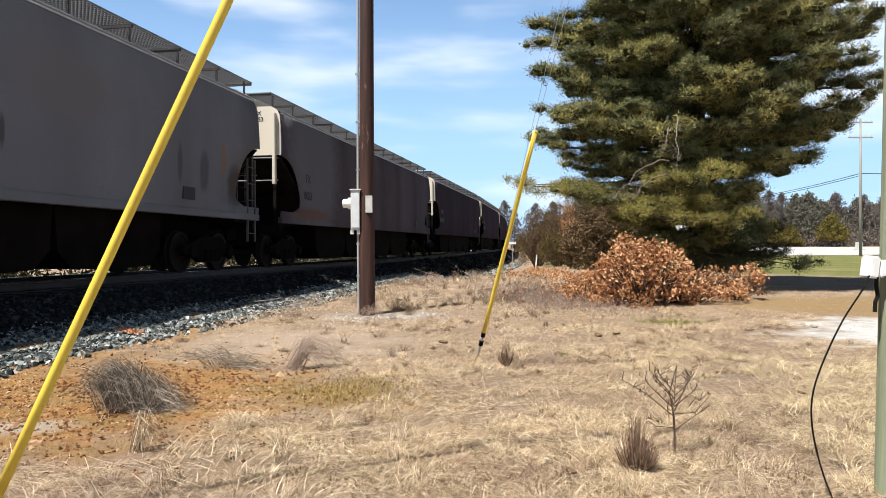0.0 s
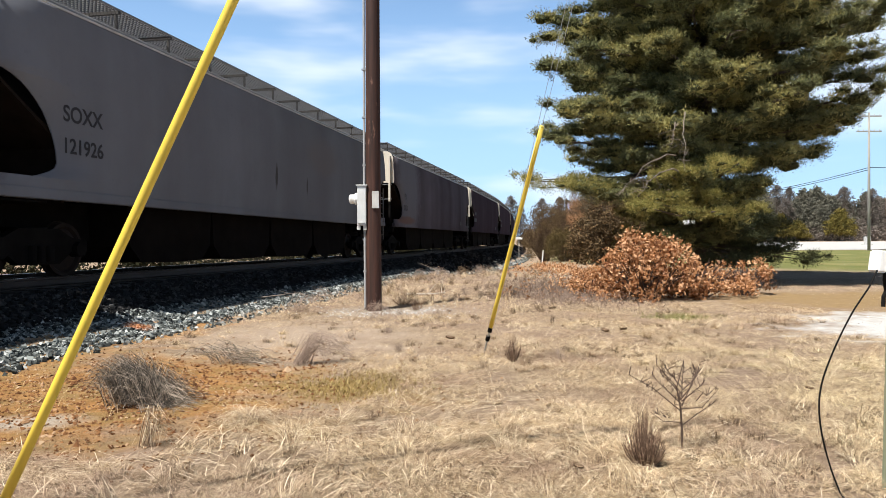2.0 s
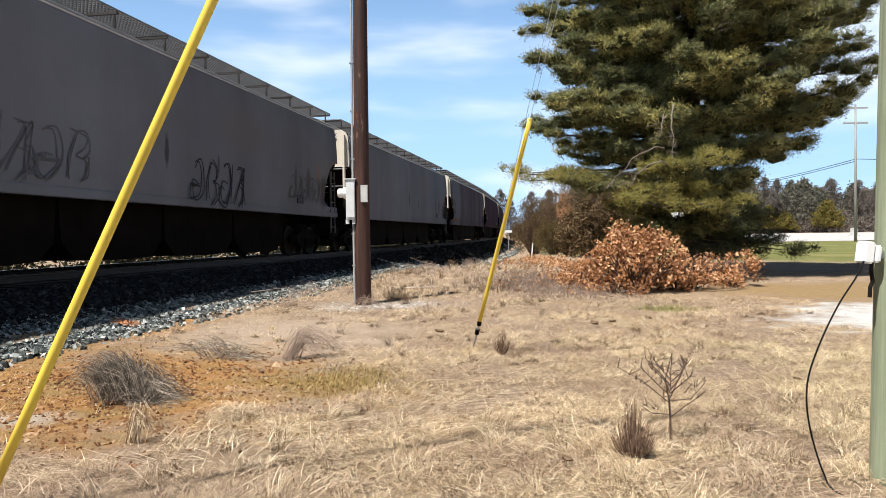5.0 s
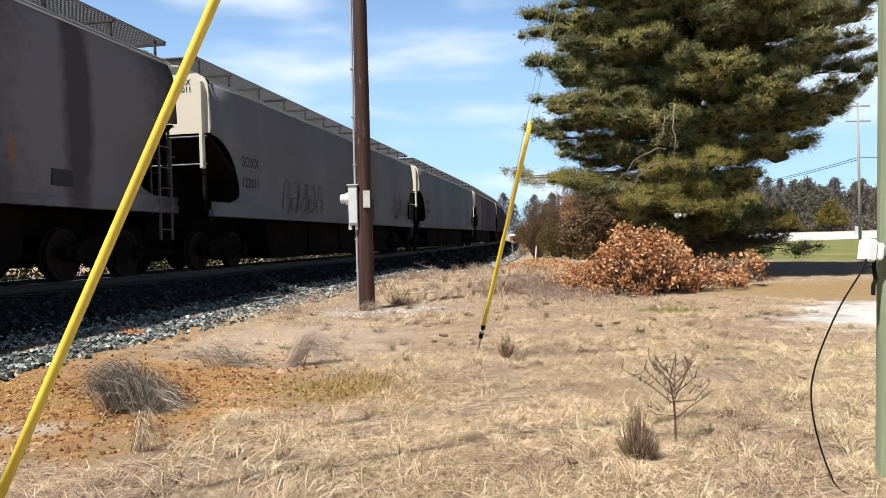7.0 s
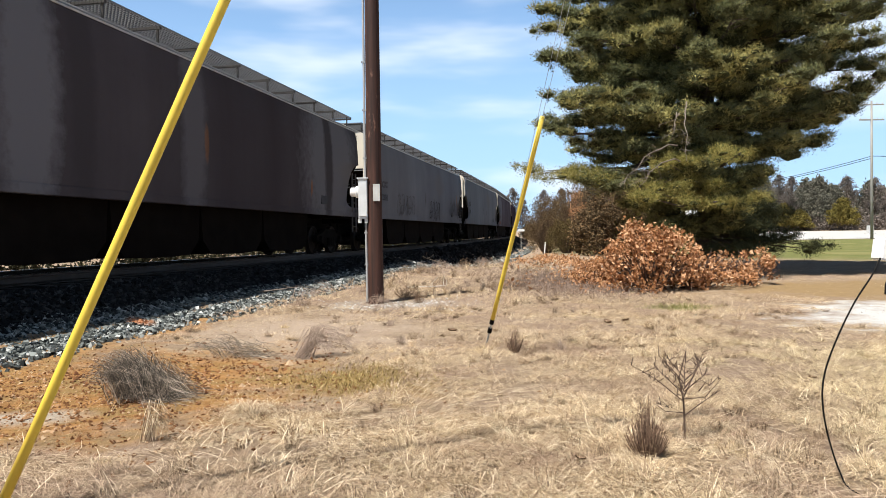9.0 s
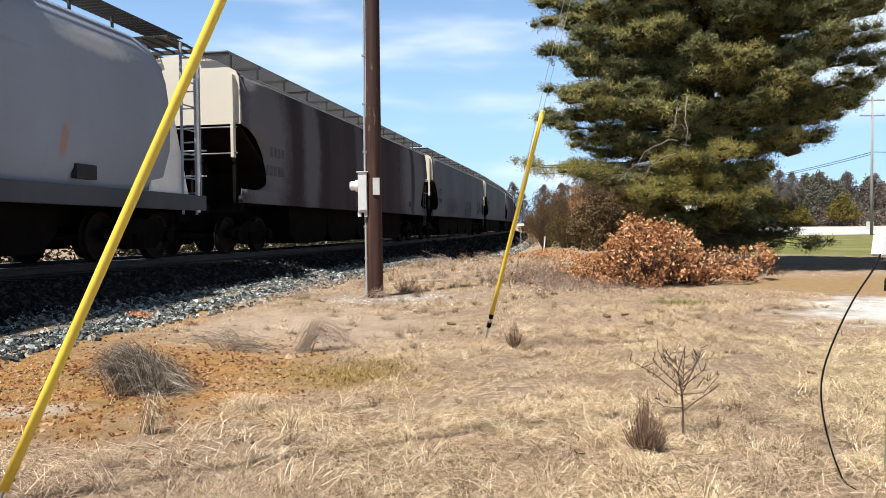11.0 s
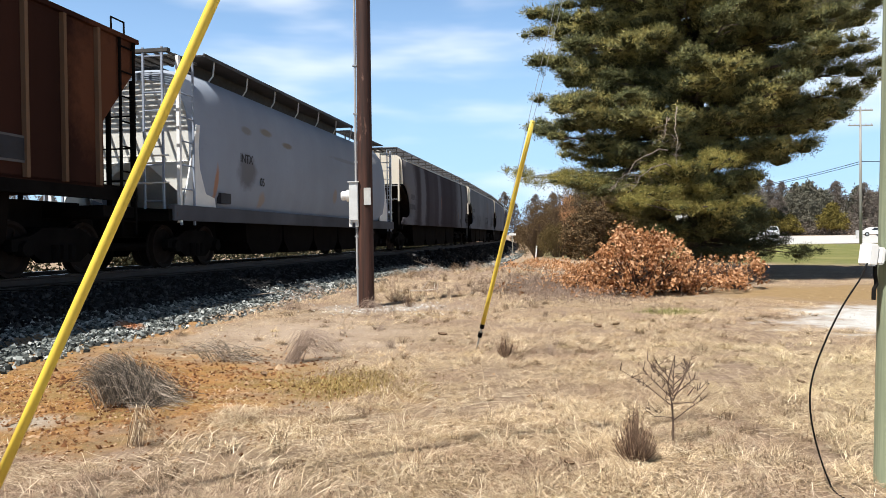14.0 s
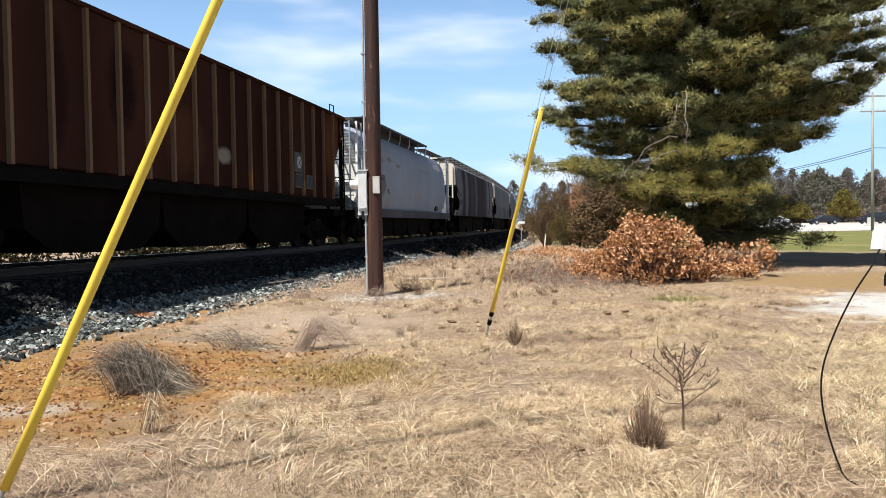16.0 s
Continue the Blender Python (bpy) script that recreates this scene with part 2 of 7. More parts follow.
def build_materials():
    orange, soot = (0.3, 0.12, 0.03), (0.05, 0.045, 0.042)
    M["gray_car"] = car_paint("gray_car", (0.186, 0.197, 0.225), (0.108, 0.108, 0.118), (0.13, 0.07, 0.045), 0.5, False,
                              ((8.3, 2.55, 0.09, 0.45, orange, 0.6), (-0.6, 2.3, 0.1, 0.4, soot, 0.8), (1.6, 2.2, 0.07, 0.3, soot, 0.7), (3.0, 3.2, 1.6, 0.7, (0.16, 0.15, 0.15), 0.6), (-10.1, 2.2, 0.3, 0.9, (0.06, 0.04, 0.032), 0.7), (8.9, 2.0, 0.5, 0.6, (0.065, 0.045, 0.035), 0.65), (7.4, 2.2, 0.25, 0.55, soot, 0.5), (6.4, 2.3, 0.12, 0.5, soot, 0.5)))
    pale, sooty = (0.17, 0.17, 0.187), (0.055, 0.05, 0.055)
    M["streaked_car"] = car_paint("streaked_car", (0.085, 0.077, 0.086), (0.05, 0.043, 0.048), (0.09, 0.05, 0.035), 0.7, False,
                                  ((7.6, 2.8, 3.0, 3.2, pale, 0.9), (7.2, 3.0, 0.45, 3.0, sooty, 0.85), (-8.9, 2.8, 1.7, 3.0, pale, 0.9), (-6.9, 3.0, 0.4, 3.0, sooty, 0.9), (-5.7, 2.8, 0.8, 3.0, pale, 0.8), (-4.5, 3.0, 0.4, 3.0, sooty, 0.9), (-1.0, 2.8, 0.6, 3.0, pale, 0.5),
                                   (-9.4, 2.3, 0.07, 0.5, orange, 0.8), (9.3, 2.2, 0.05, 0.5, orange, 0.8), (5.7, 2.0, 0.08, 0.3, orange, 0.6), (-0.5, 2.6, 0.12, 0.5, orange, 0.4)))
    # darker paint for the far cars, which stands for the dimmer light there
    M["dim_plum_car"] = car_paint("dim_plum_car", (0.066, 0.052, 0.064), (0.033, 0.024, 0.029), (0.08, 0.04, 0.033), 0.5)
    M["pale_plum_car"] = car_paint("pale_plum_car", (0.12, 0.11, 0.125), (0.05, 0.038, 0.045), (0.12, 0.065, 0.045), 0.6, False,
                                   ((-7.6, 3.2, 2.6, 3.4, (0.165, 0.168, 0.19), 0.65), (-8.0, 1.55, 2.0, 0.22, (0.16, 0.08, 0.05), 0.6)))
    # pale spot at 5.6, 3.75 is a painted light reflection on the shell
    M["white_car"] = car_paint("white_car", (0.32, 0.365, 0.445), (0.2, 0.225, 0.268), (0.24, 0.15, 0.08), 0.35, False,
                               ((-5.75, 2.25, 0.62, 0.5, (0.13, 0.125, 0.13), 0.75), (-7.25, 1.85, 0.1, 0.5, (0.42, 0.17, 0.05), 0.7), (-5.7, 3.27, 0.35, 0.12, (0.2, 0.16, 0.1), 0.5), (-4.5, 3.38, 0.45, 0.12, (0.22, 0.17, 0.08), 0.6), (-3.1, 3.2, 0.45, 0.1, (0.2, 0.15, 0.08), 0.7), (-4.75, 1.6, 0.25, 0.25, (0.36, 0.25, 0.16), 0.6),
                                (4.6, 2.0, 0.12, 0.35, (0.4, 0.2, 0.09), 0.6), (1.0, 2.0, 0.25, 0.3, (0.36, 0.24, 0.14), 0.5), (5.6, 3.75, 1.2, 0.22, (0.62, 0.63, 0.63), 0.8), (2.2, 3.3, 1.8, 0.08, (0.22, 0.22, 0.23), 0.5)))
    # brighter copy of the white car paint, sunlight put into its colour
    M["sunlit_white"] = car_paint("sunlit_white", (0.66, 0.66, 0.62), (0.5, 0.49, 0.45), (0.3, 0.2, 0.12), 0.3)
    M["patch"] = car_paint("painted_out_patch", (0.14, 0.135, 0.14), (0.085, 0.08, 0.08), (0.2, 0.13, 0.08), 0.6)
    M["brown_car"] = car_paint("brown_car", (0.062, 0.027, 0.02), (0.022, 0.012, 0.01), (0.13, 0.05, 0.025), 0.75, False,
                               ((0.13, 2.25, 0.4, 0.22, (0.3, 0.27, 0.24), 0.8), (7.8, 3.2, 1.3, 1.5, (0.14, 0.058, 0.032), 0.7), (-3.6, 3.1, 0.5, 0.9, (0.012, 0.008, 0.007), 0.8), (-5.3, 2.8, 0.3, 1.1, (0.015, 0.009, 0.008), 0.7), (2.0, 3.0, 0.25, 1.0, (0.02, 0.01, 0.008), 0.6), (-1.5, 2.4, 0.9, 0.8, (0.1, 0.045, 0.025), 0.5)))
    M["rib"] = car_paint("rib_paint", (0.2, 0.135, 0.09), (0.12, 0.068, 0.042), (0.14, 0.06, 0.03), 0.6, False, ((4.98, 1.8, 0.2, 0.4, (0.55, 0.27, 0.04), 0.9), (1.54, 1.8, 0.2, 0.4, (0.55, 0.25, 0.04), 0.9)))
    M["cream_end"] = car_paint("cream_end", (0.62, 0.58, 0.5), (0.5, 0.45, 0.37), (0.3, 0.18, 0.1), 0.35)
    # near black: the shade of the open car ends is in this colour
    M["dark_end"] = plain("shaded_end_steel", (0.013, 0.009, 0.007), 0.85, 0.0, 0.5, 3.0, spec=0.05)
    M["roof_gray"] = plain("dusty_roof_paint", (0.2, 0.2, 0.2), 0.8, 0.0, 0.3, 3.0, spec=0.1)
    M["grab"] = plain("worn_grab_iron", (0.075, 0.07, 0.066), 0.7, 0.0, 0.3)
    # the shade below the cars is put into this near-black brown
    M["bay"] = plain("shaded_hopper_sheet", (0.009, 0.007, 0.006), 0.9, 0.0, 0.5, 2.0, spec=0.02)
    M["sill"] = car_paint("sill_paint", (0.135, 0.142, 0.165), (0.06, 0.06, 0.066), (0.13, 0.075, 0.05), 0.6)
    # undercar steel and wheels: shade below the train painted in as near black
    M["under"] = plain("shaded_grimy_steel", (0.009, 0.008, 0.0075), 0.9, 0.0, 0.5, 3.0, spec=0.02)
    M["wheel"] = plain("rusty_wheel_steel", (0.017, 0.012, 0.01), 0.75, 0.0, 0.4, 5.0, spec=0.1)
    M["grate"] = plain("galvanised_grating", (0.2, 0.205, 0.22), 0.6, 0.3, 0.2)
    M["dark_board"] = plain("blackened_walkway", (0.05, 0.047, 0.045), 0.7, 0.0, 0.4)
    M["letter"] = plain("stencil_black", (0.02, 0.02, 0.026), 0.7, 0.0, 0.3)
    M["faded"] = plain("faded_spray", (0.118, 0.119, 0.129), 0.9, 0.0, 0.3, spec=0.0)
    M["spray"] = plain("black_spray", (0.045, 0.045, 0.052), 0.9, 0.0, 0.3, spec=0.0)
    M["pale_plate"] = plain("pale_plate", (0.5, 0.5, 0.48), 0.6)
    M["yellow_dot"] = plain("yellow_stencil", (0.55, 0.36, 0.06), 0.7)
    M["bright_rail"] = plain("polished_rail_steel", (0.62, 0.61, 0.6), 0.28, 1.0, 0.1)
    M["rail"] = plain("rail_steel", (0.045, 0.034, 0.03), 0.5, 0.5, 0.3)
    M["tie"] = plain("creosoted_timber", (0.03, 0.024, 0.02), 0.9, 0, 0.4, 4, 40, 0.5)
    M["yellow"] = plain("yellow_plastic", (0.74, 0.55, 0.075), 0.42, 0.0, 0.12, 2.0, 30.0, 0.03)
    M["steel"] = plain("galvanised_steel", (0.42, 0.43, 0.43), 0.45, 0.7, 0.2)
    M["conduit"] = plain("grey_conduit", (0.4, 0.41, 0.41), 0.5, 0.2, 0.15)
    M["box"] = plain("pale_enclosure_paint", (0.6, 0.62, 0.62), 0.5, 0.0, 0.12)
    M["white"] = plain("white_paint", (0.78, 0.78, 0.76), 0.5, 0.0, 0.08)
    M["black"] = plain("black_rubber", (0.012, 0.011, 0.01), 0.7, 0.0, 0.3, spec=0.1)
    M["rubber"] = plain("tyre_rubber", (0.02, 0.02, 0.02), 0.8)
    M["glass"] = plain("dark_car_glass", (0.02, 0.025, 0.03), 0.08, 0.0, 0.1, spec=0.6)
    M["car_white"] = plain("white_car_lacquer", (0.78, 0.78, 0.77), 0.25, 0.0, 0.04)
    M["car_black"] = plain("black_car_lacquer", (0.015, 0.016, 0.02), 0.2, 0.0, 0.1)
    # poles
    m = Mat("creosote_pole", 0.75)
    g = m.noise(14, 6, 0.6, (1, 1, 0.05))
    c = m.ramp(g, (0.3, (0.018, 0.008, 0.006)), (0.55, (0.05, 0.019, 0.012)), (0.75, (0.085, 0.036, 0.024)))
    c = m.mix(m.ramp(m.noise(5, 5, 0.6, (1, 1, 0.3)), (0.62, 0.0), (0.72, 0.8)), c, (0.26, 0.14, 0.1))
    m.colour(c).bump(g, 0.6, 0.01)
    M["pole"] = m.m
    m = Mat("green_treated_pole", 0.8)
    g = m.noise(22, 6, 0.6, (1, 1, 0.04))
    c = m.ramp(g, (0.3, (0.17, 0.2, 0.13)), (0.55, (0.27, 0.31, 0.21)), (0.8, (0.36, 0.38, 0.28)))
    c = m.mix(m.ramp(m.noise(3, 4, 0.6, (1, 1, 0.35)), (0.55, 0.0), (0.7, 0.6)), c, (0.25, 0.22, 0.15))
    m.colour(c).bump(g, 0.5, 0.006)
    M["green_pole"] = m.m
    m = Mat("silvered_pole", 0.8)
    g = m.noise(20, 5, 0.6, (1, 1, 0.05))
    m.colour(m.ramp(g, (0.3, (0.2, 0.19, 0.17)), (0.7, (0.34, 0.33, 0.3)))).bump(g, 0.4, 0.008)
    M["old_pole"] = m.m
    # ground
    m = Mat("dry_field_soil", 0.95, 0, 0.1)
    straw = m.ramp(m.noise(5, 8, 0.7), (0.28, (0.1, 0.064, 0.04)), (0.5, (0.29, 0.205, 0.135)), (0.75, (0.54, 0.43, 0.29)))
    fine = m.ramp(m.noise(70, 6, 0.75), (0.3, (0.12, 0.08, 0.05)), (0.7, (0.52, 0.42, 0.3)))
    c = m.mix(0.5, straw, fine)
    c = m.mix(m.ramp(m.noise(0.55, 5, 0.6), (0.42, 0.0), (0.6, 0.75)), c, m.mix(m.noise(55, 6, 0.75), (0.11, 0.073, 0.056), (0.42, 0.31, 0.24)))
    f1 = m.noise(26, 5, 0.7, (1.0, 0.14, 1.0))
    f2 = m.noise(26, 5, 0.7, (0.14, 1.0, 1.0))
    c = m.mix(m.ramp(m.mix(1.0, f1, f2, "LIGHTEN"), (0.54, 0.0), (0.68, 0.5)), c, (0.6, 0.48, 0.33))
    c = m.mix(m.ramp(m.mix(1.0, f1, f2, "DARKEN"), (0.36, 0.45), (0.46, 0.0)), c, (0.085, 0.055, 0.038))
    clay = m.mix(m.ramp(m.noise(5, 8, 0.75), (0.3, 0.0), (0.7, 1.0)), (0.18, 0.085, 0.03), (0.5, 0.27, 0.1))
    clay = m.mix(m.ramp(m.noise(1.3, 5, 0.65), (0.45, 0.0), (0.65, 0.75)), clay, (0.34, 0.22, 0.1))
    clay = m.mix(m.ramp(m.noise(2.6, 6, 0.65), (0.46, 0.0), (0.62, 0.7)), clay, m.mix(m.noise(30, 5), (0.13, 0.08, 0.03), (0.34, 0.24, 0.1)))
    clay = m.mix(m.ramp(m.noise(60, 4, 0.7), (0.58, 0.0), (0.68, 0.8)), clay, (0.55, 0.36, 0.2))
    clay = m.mix(m.ramp(m.noise(34, 6, 0.7), (0.3, 0.6), (0.44, 0.0)), clay, (0.1, 0.046, 0.02))
    moss = m.mix(m.noise(20, 6), (0.17, 0.112, 0.036), (0.38, 0.25, 0.1))
    dust = m.mix(m.noise(40, 6, 0.75), (0.24, 0.18, 0.135), (0.58, 0.47, 0.37))
    c = m.mix(m.math("MULTIPLY", m.blob(-1.9, 9.9, 2.0, 3.0, 8, 0.6, 0.9), 0.8), c, dust)
    c = m.mix(m.blob(-3.2, 6.5, 2.7, 2.7, -6, 0.5, 0.8), c, clay)
    c = m.mix(m.blob(-4.2, 9.9, 0.8, 3.4, -11, 0.6, 0.8), c, clay)
    c = m.mix(m.math("MULTIPLY", m.blob(-3.15, 5.45, 0.5, 0.3, 0, 0.6, 0.8), 0.8), c, m.mix(m.noise(50, 5), (0.28, 0.24, 0.2), (0.62, 0.56, 0.48)))
    c = m.mix(m.math("MULTIPLY", m.blob(-1.0, 6.75, 1.0, 0.8, 0, 0.8, 1.0), 0.75), c, moss)
    c = m.mix(m.math("MULTIPLY", m.blob(3.8, 12.4, 0.6, 0.35, 0, 0.8, 0.9), 0.6), c, (0.16, 0.17, 0.05))
    c = m.mix(m.blob(9.5, 15.6, 5.2, 3.2, 4, 0.5), c, m.mix(m.noise(7, 6), (0.19, 0.125, 0.06), (0.36, 0.25, 0.13)))
    grav = m.mix(m.noise(45, 6, 0.8), (0.36, 0.355, 0.34), (0.74, 0.735, 0.72))
    c = m.mix(m.blob(9.4, 11.0, 4.7, 2.9, 8, 0.3, 0.6), c, grav)
    c = m.mix(m.math("MULTIPLY", m.blob(-1.0, 13.9, 1.7, 1.2, 0, 1.0, 1.1), 0.4), c, m.mix(m.noise(60, 5, 0.8), (0.25, 0.23, 0.2), (0.62, 0.6, 0.57)))
    lawn = m.mix(m.noise(1.2, 6, 0.65), (0.1, 0.115, 0.032), (0.185, 0.185, 0.07))
    lawn = m.mix(m.ramp(m.noise(0.35, 4, 0.6), (0.5, 0.0), (0.75, 0.6)), lawn, (0.34, 0.28, 0.13))
    c = m.mix(m.blob(36, 47, 31, 27.6, 0, 0.12, 0.08), c, lawn)
    m.colour(c).bump(m.noise(60, 6, 0.7), 0.9, 0.03)
    M["ground"] = m.m
    m = Mat("dry_grass_blades", 0.8, 0, 0.15)
    r = m.island()
    c = m.ramp(r, (0.0, (0.1, 0.065, 0.037)), (0.27, (0.31, 0.22, 0.13)), (0.65, (0.57, 0.44, 0.27)), (1.0, (0.97, 0.86, 0.62)))
    c = m.mix(m.ramp(m.noise(0.7, 6, 0.65), (0.47, 0.0), (0.6, 0.85)), c, m.mix(r, (0.11, 0.072, 0.052), (0.42, 0.3, 0.22)))
    c = m.mix(m.ramp(m.noise(1.7, 4, 0.6), (0.56, 0.0), (0.72, 0.55)), c, m.mix(r, (0.26, 0.2, 0.08), (0.52, 0.43, 0.2)))
    c = m.mix(1.0, c, (1.02, 0.976, 0.965), "MULTIPLY")
    c = m.mix(m.math("MULTIPLY", m.blob(4.2, 5.6, 2.7, 4.6, 0, 0.7, 0.6), 0.4), c, m.mix(r, (0.36, 0.28, 0.14), (0.86, 0.75, 0.48)))
    c = m.mix(m.math("MULTIPLY", m.blob(-1.5, 3.3, 2.4, 1.3, 0, 0.8, 0.8), 0.5), c, m.mix(r, (0.12, 0.084, 0.066), (0.46, 0.35, 0.27)))
    m.colour(c)
    M["straw"] = m.m
    # stones near the rails, darkened to carry the train's shade
    m = Mat("shaded_ballast", 0.95, 0, 0.04)
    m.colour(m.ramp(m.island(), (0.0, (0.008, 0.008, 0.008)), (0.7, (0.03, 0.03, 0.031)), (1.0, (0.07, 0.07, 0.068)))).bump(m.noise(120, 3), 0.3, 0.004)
    M["shaded_ballast"] = m.m
    m = Mat("ballast_stone", 0.9, 0, 0.08)
    r = m.island()
    c = m.ramp(r, (0.0, (0.014, 0.016, 0.016)), (0.4, (0.085, 0.094, 0.09)), (0.8, (0.24, 0.257, 0.245)), (1.0, (0.5, 0.51, 0.49)))
    c = m.mix(m.math("MULTIPLY", m.blob(-4.42, 10.75, 0.22, 0.3, 0, 0.7, 0.7), 0.6), c, (0.66, 0.29, 0.13))
    m.colour(c).bump(m.noise(120, 3), 0.3, 0.004)
    M["ballast"] = m.m
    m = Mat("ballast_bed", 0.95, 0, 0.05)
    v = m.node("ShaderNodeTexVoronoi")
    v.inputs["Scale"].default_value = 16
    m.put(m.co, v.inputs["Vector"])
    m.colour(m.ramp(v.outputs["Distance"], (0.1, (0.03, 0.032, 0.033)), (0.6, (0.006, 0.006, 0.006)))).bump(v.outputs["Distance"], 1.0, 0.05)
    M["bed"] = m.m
    m = Mat("pale_concrete_road", 0.85)
    m.colour(m.mix(m.noise(0.6, 5), (0.36, 0.355, 0.34), (0.5, 0.49, 0.47))).bump(m.noise(40, 4), 0.2, 0.005)
    M["road"] = m.m
    # plants
    def leafy(name, *stops, rough=0.65, trans=0.0):
        q = Mat(name, rough, 0, 0.06)
        q.colour(q.ramp(q.island(), *stops))
        if trans:
            tr = q.node("ShaderNodeBsdfTranslucent")
            q.put(q.ramp(q.island(), *stops), tr.inputs[0])
            mx = q.node("ShaderNodeMixShader")
            mx.inputs[0].default_value = trans
            q.nt.links.new(q.b.outputs[0], mx.inputs[1])
            q.nt.links.new(tr.outputs[0], mx.inputs[2])
            q.nt.links.new(mx.outputs[0], q.nt.nodes["Material Output"].inputs[0])
        return q.m
    q = Mat("pine_needles_patchy", 0.6, 0, 0.25)
    # noise patches stand for lit and shaded clumps of the crown
    one = q.ramp(q.island(), (0.0, (0.06, 0.068, 0.034)), (1.0, (0.21, 0.215, 0.085)))
    two = q.ramp(q.island(), (0.0, (0.13, 0.128, 0.044)), (1.0, (0.46, 0.4, 0.135)))
    q.colour(q.mix(q.ramp(q.noise(0.85, 4, 0.58), (0.44, 0.0), (0.58, 1.0)), one, two))
    M["patchy_needle"] = q.m
    # dark green for the cores added to shade the needle cushions
    q = Mat("shade_cores", 0.8, 0, 0.05)
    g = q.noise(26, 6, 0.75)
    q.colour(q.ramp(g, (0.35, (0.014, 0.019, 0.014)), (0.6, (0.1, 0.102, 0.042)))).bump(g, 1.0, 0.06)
    M["shade_core"] = q.m
    # darker needle copy, with the drive side's shade in its colour
    M["shade_needle"] = leafy("shaded_low_needles", (0.0, (0.022, 0.03, 0.018)), (1.0, (0.085, 0.09, 0.042)))
    # brighter needle copy, with sunlight put into its colour
    M["needle"] = leafy("sunlit_pine_needles", (0.0, (0.09, 0.096, 0.028)), (0.5, (0.235, 0.215, 0.064)), (1.0, (0.44, 0.37, 0.13)), trans=0.2)
    M["oak_leaf"] = leafy("dead_oak_leaves", (0.0, (0.17, 0.07, 0.026)), (0.5, (0.48, 0.245, 0.115)), (1.0, (0.78, 0.5, 0.3)), trans=0.3)
    M["cedar"] = leafy("cedar_green", (0.0, (0.045, 0.038, 0.017)), (0.6, (0.105, 0.08, 0.032)), (1.0, (0.19, 0.13, 0.055)))
    M["scrub"] = leafy("brown_scrub", (0.0, (0.075, 0.053, 0.031)), (0.6, (0.13, 0.09, 0.048)), (1.0, (0.215, 0.14, 0.07)))
    M["dark_scrub"] = leafy("dark_evergreen_scrub", (0.0, (0.012, 0.014, 0.008)), (0.8, (0.035, 0.034, 0.018)), (1.0, (0.11, 0.095, 0.05)))
    M["gold"] = leafy("golden_shrub", (0.0, (0.1, 0.085, 0.022)), (1.0, (0.2, 0.16, 0.045)))
    # distance haze is mixed into these two colours, paler and greyer than near trees
    M["hazed_far_pine"] = leafy("hazed_far_pine", (0.0, (0.1, 0.098, 0.076)), (1.0, (0.165, 0.155, 0.118)))
    M["far_bare"] = leafy("hazed_bare_twigs", (0.0, (0.125, 0.105, 0.09)), (1.0, (0.18, 0.152, 0.132)))
    M["bark"] = plain("grey_brown_bark", (0.075, 0.056, 0.043), 0.9, 0, 0.45, 3.0, 25.0, 0.7)
    M["twig"] = plain("dead_twig", (0.1, 0.065, 0.048), 0.85, 0, 0.35, 12.0)
    M["pale_limb"] = plain("bleached_dead_wood", (0.19, 0.155, 0.125), 0.85, 0, 0.35, 12.0)
    M["clod"] = leafy("clay_clods", (0.0, (0.1, 0.042, 0.02)), (0.75, (0.27, 0.135, 0.06)), (1.0, (0.46, 0.33, 0.21)), rough=0.95)
    M["pebble"] = leafy("pale_pebbles", (0.0, (0.3, 0.29, 0.27)), (1.0, (0.75, 0.73, 0.7)), rough=0.9)
    M["mauve"] = leafy("mauve_dry_weeds", (0.0, (0.17, 0.125, 0.1)), (1.0, (0.36, 0.275, 0.22)), rough=0.9)
    M["grey_twig"] = leafy("grey_dead_brush", (0.0, (0.05, 0.042, 0.034)), (0.6, (0.17, 0.145, 0.118)), (1.0, (0.6, 0.5, 0.4)))
    q = Mat("pale_straw", 0.65, 0, 0.15)
    r = q.island()
    c = q.ramp(r, (0.0, (0.12, 0.08, 0.05)), (0.35, (0.33, 0.235, 0.145)), (0.7, (0.62, 0.48, 0.31)), (1.0, (0.95, 0.83, 0.62)))
    c = q.mix(q.ramp(q.noise(0.9, 5, 0.6), (0.48, 0.0), (0.66, 0.7)), c, q.mix(r, (0.13, 0.088, 0.062), (0.55, 0.41, 0.31)))
    c = q.mix(q.math("MULTIPLY", q.blob(4.2, 5.6, 2.7, 4.6, 0, 0.7, 0.6), 0.45), c, q.mix(r, (0.4, 0.32, 0.17), (0.92, 0.82, 0.55)))
    c = q.mix(q.math("MULTIPLY", q.blob(-1.5, 3.3, 2.4, 1.3, 0, 0.8, 0.8), 0.4), c, q.mix(r, (0.14, 0.1, 0.075), (0.56, 0.43, 0.33)))
    M["swath"] = q.colour(c).m
    M["tuft"] = leafy("brown_tuft", (0.0, (0.07, 0.045, 0.03)), (0.6, (0.17, 0.115, 0.075)), (1.0, (0.34, 0.25, 0.16)))
    M["sprig"] = leafy("brown_sprigs", (0.0, (0.07, 0.044, 0.032)), (0.7, (0.2, 0.13, 0.09)), (1.0, (0.34, 0.25, 0.17)))
    M["green"] = leafy("green_winter_grass", (0.0, (0.09, 0.1, 0.025)), (1.0, (0.26, 0.27, 0.08)))
